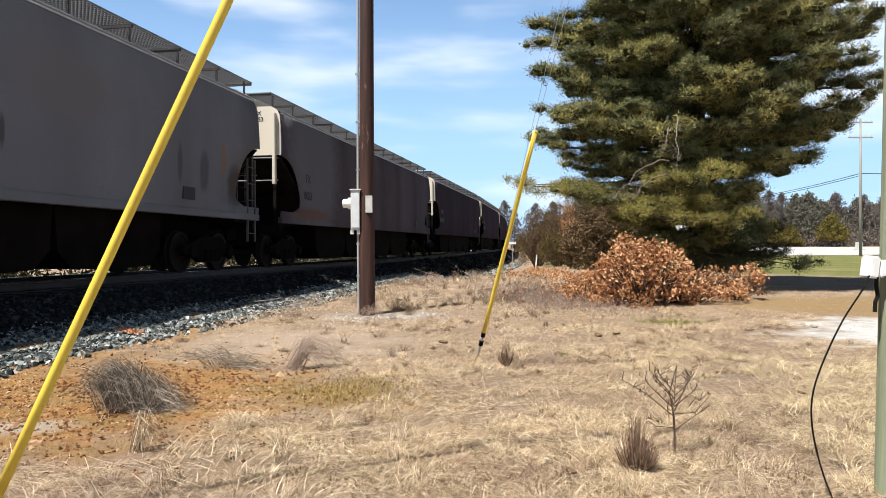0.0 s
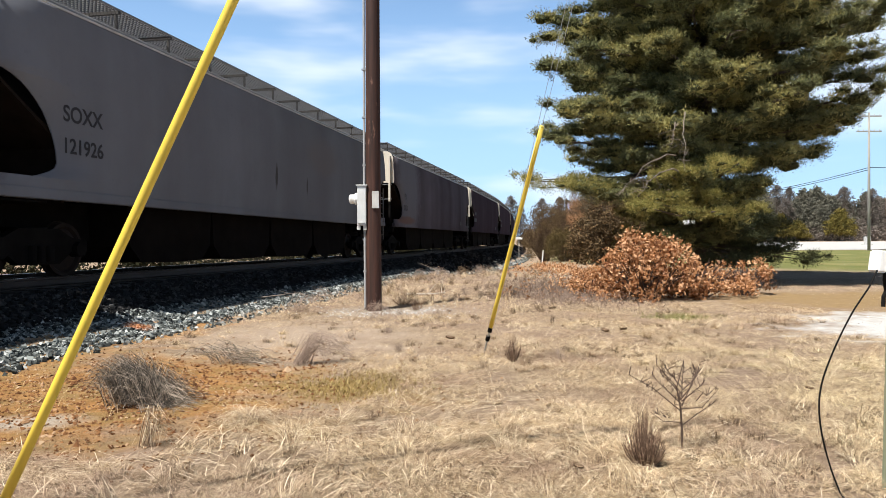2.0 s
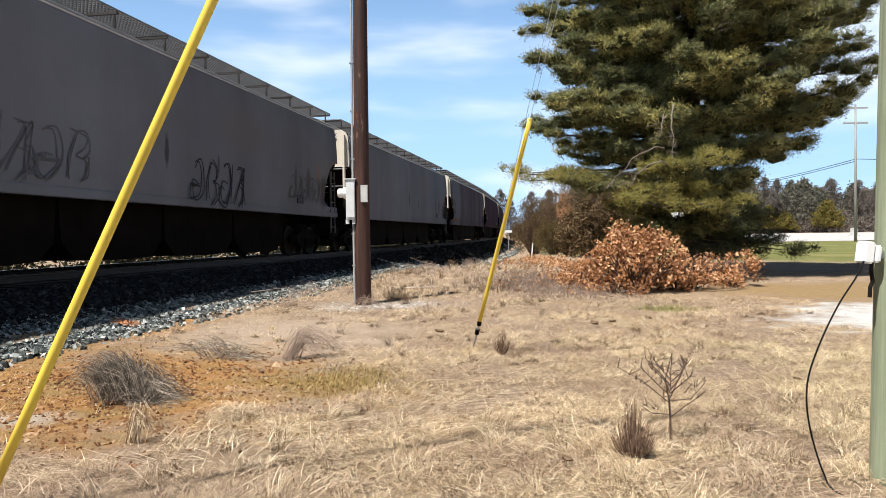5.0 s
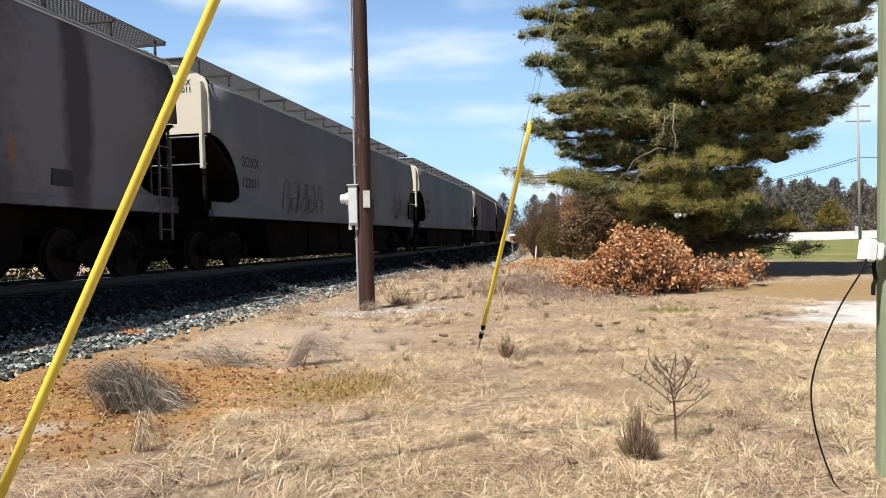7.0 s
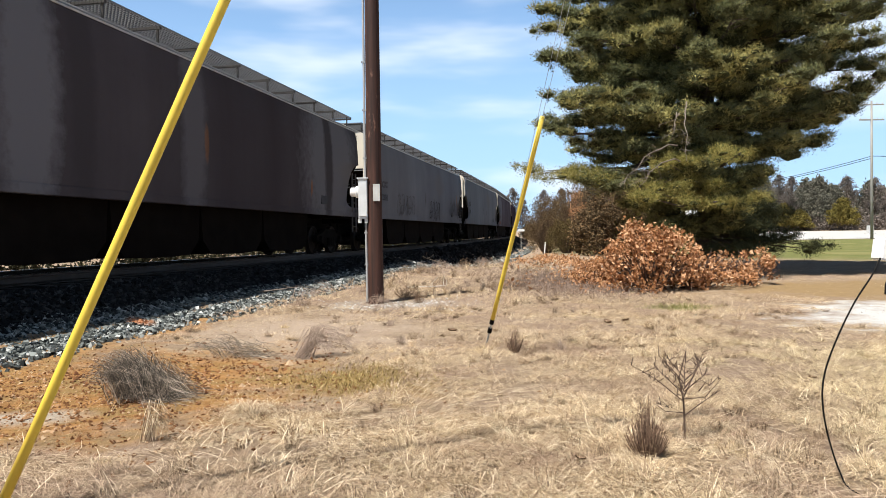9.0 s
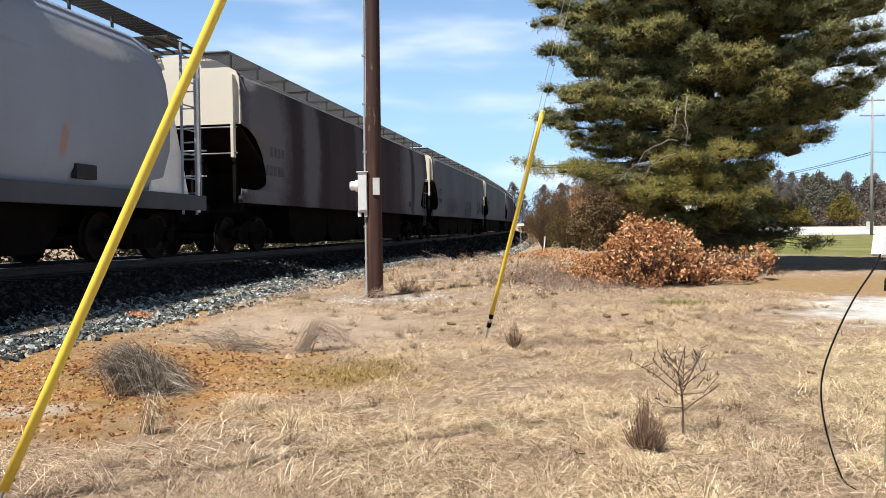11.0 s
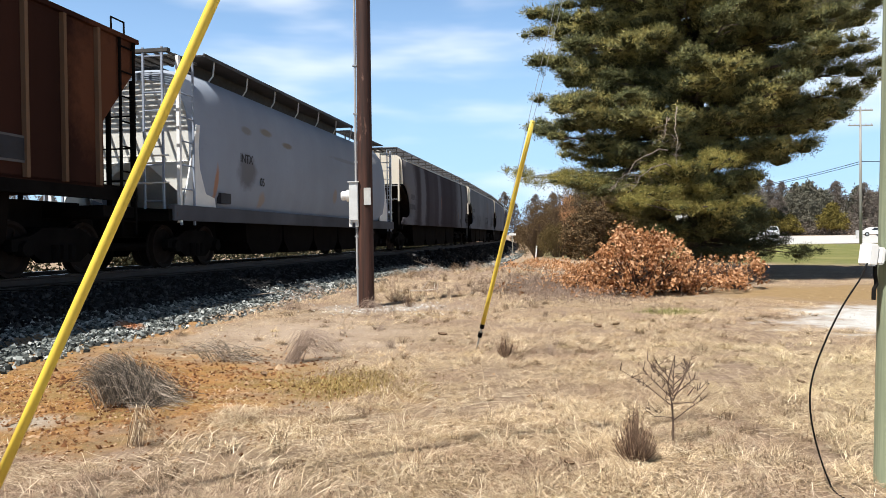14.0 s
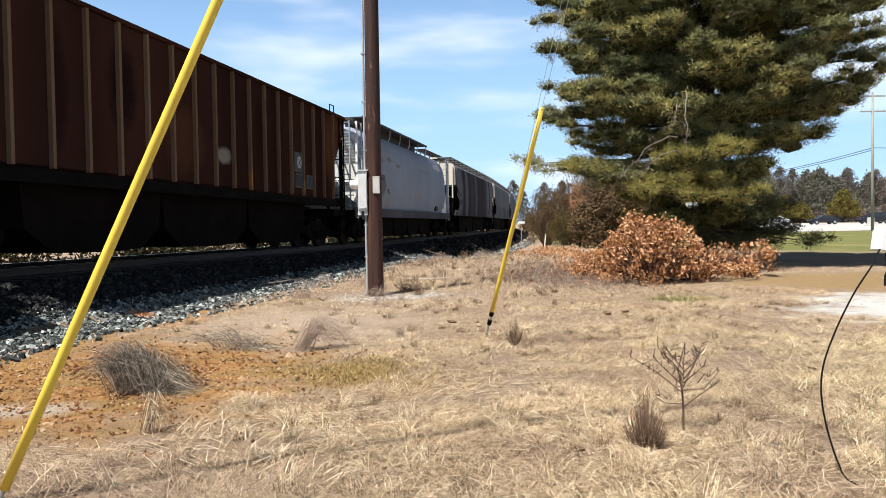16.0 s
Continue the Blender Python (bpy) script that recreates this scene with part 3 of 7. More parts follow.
    M["ochre"] = leafy("ochre_moss", (0.0, (0.1, 0.07, 0.024)), (0.6, (0.3, 0.21, 0.075)), (1.0, (0.5, 0.4, 0.18)), rough=0.9)
    M["pale_log"] = plain("bleached_log", (0.55, 0.5, 0.43), 0.85, 0, 0.25, 9.0)


build_materials()

# ---- ground, road, track ----


def spread(lo, hi, fine_lo, fine_hi, step, grow=1.18):
    """Grid lines, close together in the middle and wider outwards."""
    out = list(np.arange(fine_lo, fine_hi, step))
    q, p = step, fine_hi
    while p < hi:
        out.append(p)
        q *= grow
        p += q
    out.append(hi)
    q, p = step, fine_lo
    while p > lo:
        q *= grow
        p -= q
        out.append(max(p, lo))
    return sorted(set(out))


def build_ground():
    xs, ys = spread(-2500, 2500, -13, 14, 0.16), spread(-400, 2500, 1.5, 24, 0.16)
    v = [(x, y, height(x, y)) for y in ys for x in xs]
    n = len(xs)
    f = [(j * n + i, j * n + i + 1, (j + 1) * n + i + 1, (j + 1) * n + i) for j in range(len(ys) - 1) for i in range(n - 1)]
    tagged(bulk("ground", v, f, M["ground"], True), "dry straw-coloured field with red clay and gravel patches", "ground", kind="structure")
    # far road
    g = Geo()
    rows = [[(x, y, height(x, y) + 0.04) for x in np.linspace(16, 400, 56)] for y in (73, 85, 100, 115, 128, 138)]
    tagged(part("road", g.sheet(rows), M["road"], smooth=True), "pale sunlit concrete road beyond the lawn", "road", kind="structure")


def build_track():
    ss = np.concatenate([np.arange(-40, 60, 2.0), np.arange(60, 330, 5.0)])
    g = Geo()
    rows = []
    for s in ss:
        rows.append([(*on_track(s, o), z) for o, z in ((-3.4, height(*on_track(s, -3.5)) - 0.02), (-1.8, rail_z(s) - 0.2), (1.8, rail_z(s) - 0.2), (3.35, height(*on_track(s, 3.5)) + 0.02))])
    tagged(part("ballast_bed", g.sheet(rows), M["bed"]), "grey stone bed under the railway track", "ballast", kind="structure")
    for side in (-0.755, 0.755):
        g = Geo()
        prof = [(-0.07, -0.17), (0.07, -0.17), (0.07, -0.155), (0.012, -0.13), (0.012, -0.045), (0.036, -0.035), (0.036, -0.006), (0.03, 0), (-0.03, 0), (-0.036, -0.006), (-0.036, -0.035), (-0.012, -0.045), (-0.012, -0.13), (-0.07, -0.155), (-0.07, -0.17)]
        g.sheet([[(*on_track(s, side + o), rail_z(s) + z) for o, z in prof] for s in ss])
        head = Geo().sheet([[(*on_track(s, side + o), rail_z(s) + 0.002) for o in (-0.028, 0.028)] for s in ss])
        rail = tagged(part("rail", g, M["rail"]), "worn steel rail on timber ties", "rail", "rails of the track", "structure")
        part("running_surface", head, M["bright_rail"], rail, "polished running surface of the rail")
    g = Geo()
    for k in range(-60, 300):
        s = k * 0.55
        x, y = on_track(s)
        a = math.atan2(DY, DX) + (max(0, s - BEND) / RADIUS)
        g.box(-0.11, 0.11, -1.3, 1.3, -0.3, -0.172, Matrix.Translation((x, y, rail_z(s))) @ Matrix.Rotation(a, 4, "Z"))
    tagged(part("ties", g, M["tie"]), "dark creosoted timber ties in the ballast", "ties", kind="stuff")
    # loose stones of the shoulder
    rng = np.random.default_rng(5)
    base = np.array([(x, y, z) for x in (-0.75, 0.75) for y in (-0.75, 0.75) for z in (-0.6, 0.6)])
    tri = np.array([(0, 1, 3), (0, 3, 2), (4, 6, 7), (4, 7, 5), (0, 4, 5), (0, 5, 1), (2, 3, 7), (2, 7, 6), (0, 2, 6), (0, 6, 4), (1, 5, 7), (1, 7, 3)])
    vs, fs, k = [], [], 0

    def stones(count, s0, s1, o0, o1, r0, r1):
        """Crushed stone, laid from o0 to o1 beside the middle of the track."""
        nonlocal k
        for _ in range(count):
            s, o = rng.uniform(s0, s1), o0 + (o1 - o0) * rng.random()
            r = rng.uniform(r0, r1)
            x, y = on_track(s, o)
            zz = rail_z(s) - 0.2 if o < 1.8 else (rail_z(s) - 0.2) * (1 - (o - 1.8) / 1.6) + min(0.0, height(*on_track(s, 3.5))) * min(1.0, (o - 1.8) / 1.6)
            if o > 3.3:
                zz = height(x, y)
            w = (base + rng.uniform(-0.55, 0.55, (8, 3))) * r * rng.uniform(0.65, 1.3, 3)
            a = rng.uniform(0, 6.28)
            ca, sa = math.cos(a), math.sin(a)
            w = w @ np.array([[ca, sa, 0], [-sa, ca, 0], [0, 0, 1]])
            cb, sb = math.cos(a * 7.3), math.sin(a * 7.3)
            w = w @ np.array([[1, 0, 0], [0, cb, sb], [0, -sb, cb]])
            vs.append(w + (x, y, zz + r * rng.uniform(-0.2, 0.75)))
            fs.append(tri + k)
            k += 8

    # dark stones laid where the train's shade falls
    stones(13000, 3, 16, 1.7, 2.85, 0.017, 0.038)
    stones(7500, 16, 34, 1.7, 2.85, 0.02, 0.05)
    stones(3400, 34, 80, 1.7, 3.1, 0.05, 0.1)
    tagged(bulk("shaded_ballast", np.concatenate(vs), np.concatenate(fs), M["shaded_ballast"]), "ballast beside the rails, the train's shade put into its dark colour", "ballast", kind="stuff")
    vs, fs, k = [], [], 0
    # paler stones outside the painted shade
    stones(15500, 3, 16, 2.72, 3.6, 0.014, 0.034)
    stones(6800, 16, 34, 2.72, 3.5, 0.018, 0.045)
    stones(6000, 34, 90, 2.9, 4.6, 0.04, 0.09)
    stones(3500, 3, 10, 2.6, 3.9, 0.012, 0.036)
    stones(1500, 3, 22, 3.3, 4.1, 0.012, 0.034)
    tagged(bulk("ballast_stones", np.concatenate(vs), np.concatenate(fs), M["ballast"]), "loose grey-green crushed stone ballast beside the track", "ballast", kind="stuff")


build_ground()
build_track()

# ---- train ----


def lettering(name, text, size, m, parent, material=None, label=""):
    """Flat stencilled characters as a mesh; m: the pose on the thing."""
    cu = bpy.data.curves.new(name, "FONT")
    cu.body, cu.size, cu.extrude, cu.align_x = text, size, 0.002, "CENTER"
    cu.offset = size * 0.015
    ob = bpy.data.objects.new(name, cu)
    me = bpy.data.meshes.new_from_object(ob)
    bpy.data.objects.remove(ob)
    me.transform(m)
    return part(name, me, material or M["letter"], parent, label)


RIGHT_SIDE = Euler((radians(90), 0, 0)).to_matrix().to_4x4()       # reads from the camera's side of the train
REAR_END = Euler((radians(90), 0, radians(-90))).to_matrix().to_4x4()


def add_trucks(car, at):
    """Two trucks with side frames and turning wheelsets."""
    made = []
    for cx in (-at, at):
        truck = part("truck", truck_mesh, None, car)
        truck.location = (cx, 0, 0)
        for wx in (-0.89, 0.89):
            w = part("wheelset", wheel_mesh, None, truck)
            w.location = (wx, 0, 0.457)
            made.append(w)
    return made


def build_truck_meshes():
    g = Geo()
    for sy in (-1, 1):
        out = [(-1.15, 0.42), (-1.15, 0.6), (-0.75, 0.66), (-0.45, 0.8), (0.45, 0.8), (0.75, 0.66), (1.15, 0.6), (1.15, 0.42), (0.75, 0.42), (0.45, 0.22), (-0.45, 0.22), (-0.75, 0.42)]
        g.prism(out, sy * 1.0 - 0.07, sy * 1.0 + 0.07)
        for k in range(3):
            g.tube([(-0.2 + 0.2 * k, sy * 1.09, 0.27), (-0.2 + 0.2 * k, sy * 1.09, 0.52)], 0.075, 10)
        for wx in (-0.89, 0.89):
            g.tube([(wx, sy * 0.98, 0.457), (wx, sy * 1.16, 0.457)], 0.13, 12)
    g.box(-0.22, 0.22, -1.0, 1.0, 0.5, 0.82)
    t = g.mesh("truck")
    t.materials.append(M["under"])
    g = Geo()
    n = 28
    for sy in (-1, 1):
        prof = [(0.08, 0.66), (0.1, 0.83), (0.2, 0.8), (0.36, 0.78), (0.4, 0.83), (0.457, 0.83), (0.462, 0.735), (0.487, 0.72), (0.487, 0.69), (0.4, 0.69), (0.34, 0.72), (0.2, 0.69), (0.08, 0.66)]
        g.sheet([[(r * math.cos(2 * math.pi * k / n), sy * y, r * math.sin(2 * math.pi * k / n)) for r, y in prof] for k in range(n + 1)])
        g.box(-0.05, 0.05, sy * 0.83, sy * 0.84, 0.2, 0.3)
    g.tube([(0, -1.05, 0), (0, 1.05, 0)], 0.085, 12)
    w = g.mesh("wheelset")
    w.materials.append(M["wheel"])
    return t, w


truck_mesh, wheel_mesh = build_truck_meshes()


def add_couplers(car, half):
    for s in (-1, 1):
        g = Geo()
        g.box(min(s * (half - 0.9), s * (half - 0.1)), max(s * (half - 0.9), s * (half - 0.1)), -0.1, 0.1, 0.72, 0.98)
        g.box(min(s * (half - 0.25), s * (half + 0.02)), max(s * (half - 0.25), s * (half + 0.02)), -0.17, 0.13, 0.7, 1.0)
        part("coupler", g, M["under"], car, bevel=0.03)
        g = Geo().tube([(s * (half - 0.5), 0.35, 0.85), (s * (half - 0.3), 0.38, 0.62), (s * (half - 0.12), 0.3, 0.5), (s * half, 0.15, 0.45)], 0.025, 6)
        part("brake_hose", g, M["under"], car)


def ladder(car, x, y, z0, z1, wide, across, material, name="ladder", rungs=6, r=0.016):
    """A grab-iron ladder; across: 'x' when it lies along the side, 'y' on the end."""
    g = Geo()
    ends = ((x - wide / 2, y), (x + wide / 2, y)) if across == "x" else ((x, y - wide / 2), (x, y + wide / 2))
    for a in ends:
        g.box(a[0] - 0.02, a[0] + 0.02, a[1] - 0.02, a[1] + 0.02, z0, z1)
    for k in range(rungs):
        z = z0 + (z1 - z0) * (k + 0.5) / rungs
        g.tube([(*ends[0], z), (*ends[1], z)], r, 6)
    return part(name, g, material, car)


def hopper_car(length, paint, end_paint, mark="", number="", label=""):
    """A long smooth-sided covered hopper with open ends below the end walls."""
    car = new("hopper_car")
    half = length / 2
    hb = half - 0.74                      # half length of the body
    prof = [(1.46, 1.24), (1.53, 1.3), (1.56, 1.5), (1.59, 1.9), (1.6, 2.4), (1.6, 2.9), (1.585, 3.4), (1.55, 3.9), (1.5, 4.26)]
    zs = [1.24, 1.3, 1.4, 1.559, 1.5605, 1.6, 1.66, 1.72, 1.8, 1.95, 2.1, 2.25, 2.4, 2.55, 2.7, 2.8, 2.9, 2.98, 3.03, 3.06, 3.2, 3.5, 3.9, 4.02, 4.12, 4.2, 4.26]

    def ext(z):
        if z > 3.9:
            return hb - 0.16 * ((z - 3.9) / 0.36) ** 2
        if z <= 1.56 or z >= 3.06:
            return hb
        if z < 1.78:
            return hb - 1.36 + 0.5 * (1 - ((z - 1.56) / 0.22)) ** 2
        if z > 3.06:
            return hb
        k = (z - 1.78) / (3.06 - 1.78)
        return hb - 1.36 * math.sqrt(max(0.0, 1 - k ** 1.7))

    for sy in (-1, 1):
        g = Geo()
        rows = []
        for z in zs:
            y = float(np.interp(z, [q[1] for q in prof], [q[0] for q in prof]))
            e = ext(z)
            rows.append([(x, sy * y, z) for x in np.linspace(-e, e, 15)])
        g.sheet(rows)
        side = part("side_wall", g, paint, car, smooth=True)
        md = side.modifiers.new("thick", "SOLIDIFY")
        md.thickness, md.offset = 0.03, 0.0
    g = Geo()
    roof = [(-1.53, 4.25), (-1.48, 4.32), (-1.26, 4.45), (-0.98, 4.58), (-0.54, 4.72), (0, 4.78), (0.54, 4.72), (0.98, 4.58), (1.26, 4.45), (1.48, 4.32), (1.53, 4.25)]
    g.sheet([[(x, y, z) for y, z in roof] for x in (-hb + 0.1, 0, hb - 0.1)])
    part("roof", g, M["roof_gray"], car, smooth=True)
    g = Geo()
    g.box(-hb + 0.14, hb - 0.14, -1.535, -1.5, 4.24, 4.272).box(-hb + 0.14, hb - 0.14, 1.5, 1.535, 4.24, 4.272)
    part("eave_angle", g, M["pale_plate"], car)
    for s in (-1, 1):
        g = Geo()
        wall = [(-1.56, 3.1), (1.56, 3.1), (1.555, 3.9), (1.53, 4.2), (1.46, 4.34), (1.26, 4.46), (0.98, 4.6), (0.54, 4.74), (0, 4.8), (-0.54, 4.74), (-0.98, 4.6), (-1.26, 4.46), (-1.46, 4.34), (-1.53, 4.2), (-1.555, 3.9)]
        n = len(wall)
        x0, x1 = s * (hb - 0.03), s * hb
        g.add([(x0, y, z) for y, z in wall] + [(x1, y, z) for y, z in wall], [tuple(range(n)), tuple(range(2 * n - 1, n - 1, -1))] + [(k, (k + 1) % n, n + (k + 1) % n, n + k) for k in range(n)])
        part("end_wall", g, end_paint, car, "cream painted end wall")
        g = Geo()
        q = [(s * (hb - 0.05), 3.05), (s * (hb - 0.05), 3.0), (s * (hb - 2.6), 1.4), (s * (hb - 2.7), 1.45)]
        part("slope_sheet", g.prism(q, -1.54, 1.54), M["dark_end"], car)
        # dark plates added to close the recess where only shade shows
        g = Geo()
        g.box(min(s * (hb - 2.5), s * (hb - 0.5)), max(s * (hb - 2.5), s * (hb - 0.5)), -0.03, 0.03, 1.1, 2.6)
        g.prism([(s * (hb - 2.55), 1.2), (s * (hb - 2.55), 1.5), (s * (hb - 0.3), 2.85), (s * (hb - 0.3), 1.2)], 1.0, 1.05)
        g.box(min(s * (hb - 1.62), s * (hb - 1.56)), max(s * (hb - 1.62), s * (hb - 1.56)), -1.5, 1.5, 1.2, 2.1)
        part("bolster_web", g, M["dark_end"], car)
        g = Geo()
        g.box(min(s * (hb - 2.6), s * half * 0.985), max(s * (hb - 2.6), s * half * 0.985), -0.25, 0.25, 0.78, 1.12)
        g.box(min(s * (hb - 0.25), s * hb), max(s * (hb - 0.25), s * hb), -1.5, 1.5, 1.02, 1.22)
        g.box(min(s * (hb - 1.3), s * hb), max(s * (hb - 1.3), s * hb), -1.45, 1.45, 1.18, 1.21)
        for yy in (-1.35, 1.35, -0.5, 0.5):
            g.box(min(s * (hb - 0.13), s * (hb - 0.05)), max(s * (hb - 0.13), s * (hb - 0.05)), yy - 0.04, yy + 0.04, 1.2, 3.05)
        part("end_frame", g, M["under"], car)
        for sy in (-1, 1):
            g = Geo()
            g.box(min(s * (hb + 0.003), s * (hb + 0.13)), max(s * (hb + 0.003), s * (hb + 0.13)), sy * 1.4 - 0.035, sy * 1.4 + 0.035, 2.3 if s < 0 else 3.1, 4.24)
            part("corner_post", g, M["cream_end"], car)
            if s > 0:
                ladder(car, s * (hb - 0.45), sy * 1.57, 0.7, 2.75, 0.42, "x", M["grab"], rungs=5, r=0.013)
        if s > 0:
            ladder(car, s * (hb + 0.07), -1.15, 1.2, 3.0, 0.42, "y", M["grab"], "end_ladder", 5, 0.013)
        g = Geo()
        for z in (2.4, 3.02):
            g.tube([(s * (hb + 0.06), -1.5, z), (s * (hb + 0.06), 1.5, z)], 0.016, 6)
        part("grab_bar", g, M["grate"], car)
    step = (2 * hb - 7.6) / 4
    for k in range(4):
        x0 = -hb + 3.8 + step * (k + 0.5)
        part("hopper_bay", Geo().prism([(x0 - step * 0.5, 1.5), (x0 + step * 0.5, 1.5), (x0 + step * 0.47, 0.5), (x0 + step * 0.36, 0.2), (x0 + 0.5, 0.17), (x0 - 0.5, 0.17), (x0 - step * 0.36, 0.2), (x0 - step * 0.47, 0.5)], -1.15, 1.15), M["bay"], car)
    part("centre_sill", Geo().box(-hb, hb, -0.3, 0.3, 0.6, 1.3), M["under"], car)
    g = Geo()
    for sy in (-1, 1):
        g.box(-hb, hb, sy * 1.53 - 0.06, sy * 1.53 + 0.06, 1.235, 1.395)
    part("side_sill", g, paint, car, "stained side sill", bevel=0.012)
    add_couplers(car, half)
    # roof walk of open grating
    for sy in (-1, 1):
        g = Geo()
        o0, o1, z = 0.5, 1.32, 4.8
        for k in range(12):
            y = sy * (o0 + (o1 - o0) * k / 11)
            w = 0.014 if k in (0, 11) else 0.0045
            g.box(-hb - 0.15, hb + 0.15, y - w, y + w, z - 0.034, z)
        for x in np.arange(-hb - 0.15, hb + 0.15, 0.1):
            g.box(x - 0.005, x + 0.005, min(sy * o0, sy * o1), max(sy * o0, sy * o1), z - 0.026, z - 0.004)
        part("running_board", g, M["grate"], car, "open steel grating walkway on the roof")
        for x in np.linspace(-hb - 0.1, hb + 0.1, 13):
            g = Geo().box(x - 0.03, x + 0.03, min(sy * 0.5, sy * 1.33), max(sy * 0.5, sy * 1.33), z - 0.09, z - 0.036)
            xx = min(max(x, -hb + 0.16), hb - 0.16) if abs(x) > hb - 0.1 else x
            g.box(xx - 0.02, xx + 0.02, sy * 1.26 - 0.02, sy * 1.26 + 0.02, 4.42, z - 0.036)
            part("walkway_bracket", g, M["dark_board"], car)
    g = Geo()
    g.box(-hb + 0.5, hb - 0.5, -0.3, 0.3, 4.74, 4.88)
    part("hatch_trough", g, M["pale_plate"], car, bevel=0.03)
    if mark:
        lettering("reporting_mark", mark, 0.36, Matrix.Translation((-hb + 1.95, -1.62, 2.48)) @ RIGHT_SIDE, car)
        lettering("car_number", number, 0.34, Matrix.Translation((-hb + 1.95, -1.62, 1.98)) @ RIGHT_SIDE, car)
        lettering("end_mark", mark + "\n" + number, 0.165, Matrix.Translation((-hb - 0.006, -0.9, 4.2)) @ REAR_END, car)
    else:
        # worn stencils past reading
        for z, n in ((2.46, 4), (1.98, 6)):
            for k in range(n):
                x = -hb + 1.98 + 0.24 * (k - (n - 1) / 2)
                part("stencil_bar", Geo().box(x - 0.085, x + 0.085, -1.618, -1.6, z, z + 0.25), M["faded"], car)
    g = Geo().box(hb - 3.76, hb - 3.28, -1.612, -1.585, 1.56, 1.82)
    part("placard", g, M["letter"], car, "small dark placard plate")
    for o in (car,):
        tagged(o, label, "hopper car", "cars of the freight train")
    return car, add_trucks(car, half - 2.35)


def add_graffiti(car, x0, z0, wide, high, seed, material, name_label):
    """Sprayed outline strokes on the camera's side of a car: tall stems, bowls and slants, drawn twice."""
    rng = np.random.default_rng(seed)
    g = Geo()
    shapes = ([(0.1, 0.0), (0.0, 0.5), (0.12, 1.0)], [(0.12, 1.0), (0.55, 0.95), (0.62, 0.7), (0.4, 0.52), (0.75, 0.45), (0.85, 0.15), (0.55, -0.05)],
              [(0.8, 0.9), (0.45, 1.0), (0.1, 0.6), (0.05, 0.2), (0.4, -0.05), (0.8, 0.1), (0.78, 0.42), (0.45, 0.42)], [(0.0, 0.0), (0.35, 0.55), (0.6, 1.0), (0.7, 0.5), (0.8, -0.05)], [(0.2, 0.35), (0.75, 0.35)])
    groups = ((0, 1), (2, 0), (3, 1), (2, 4))
    n = max(2, int(round(wide / (high * 0.8))))
    for k in range(n):
        g = Geo()
        flip = -1 if (k + seed) % 2 else 1
        for which in groups[(k + seed) % 4]:
            for dx, dz in ((0, 0), (0.12, 0.05)):
                pts = []
                for u, w in shapes[which]:
                    u = 0.4 + flip * (u - 0.4) + 0.3 * w + dx + rng.normal(0, 0.06)
                    pts.append(Vector((x0 + wide / n * (k + 0.95 * u), z0 + high * (w + dz + rng.normal(0, 0.04)))))
                fine = []
                for i in range(len(pts) - 1):
                    p0, p1, p2, p3 = (pts[min(max(i + q, 0), len(pts) - 1)] for q in (-1, 0, 1, 2))
                    fine += [0.5 * (2 * p1 + (p2 - p0) * t + (2 * p0 - 5 * p1 + 4 * p2 - p3) * t * t + (3 * p1 - p0 - 3 * p2 + p3) * t ** 3) for t in (0, 0.25, 0.5, 0.75)]
                fine.append(pts[-1])
                for a, b in zip(fine, fine[1:]):
                    w = Vector((a.y - b.y, b.x - a.x)).normalized() * 0.017
                    g.add([(a.x - w.x, -1.618, a.y - w.y), (b.x - w.x, -1.618, b.y - w.y), (b.x + w.x, -1.618, b.y + w.y), (a.x + w.x, -1.618, a.y + w.y)], [(0, 1, 2, 3)])
        part("graffiti", g, material, car, name_label)


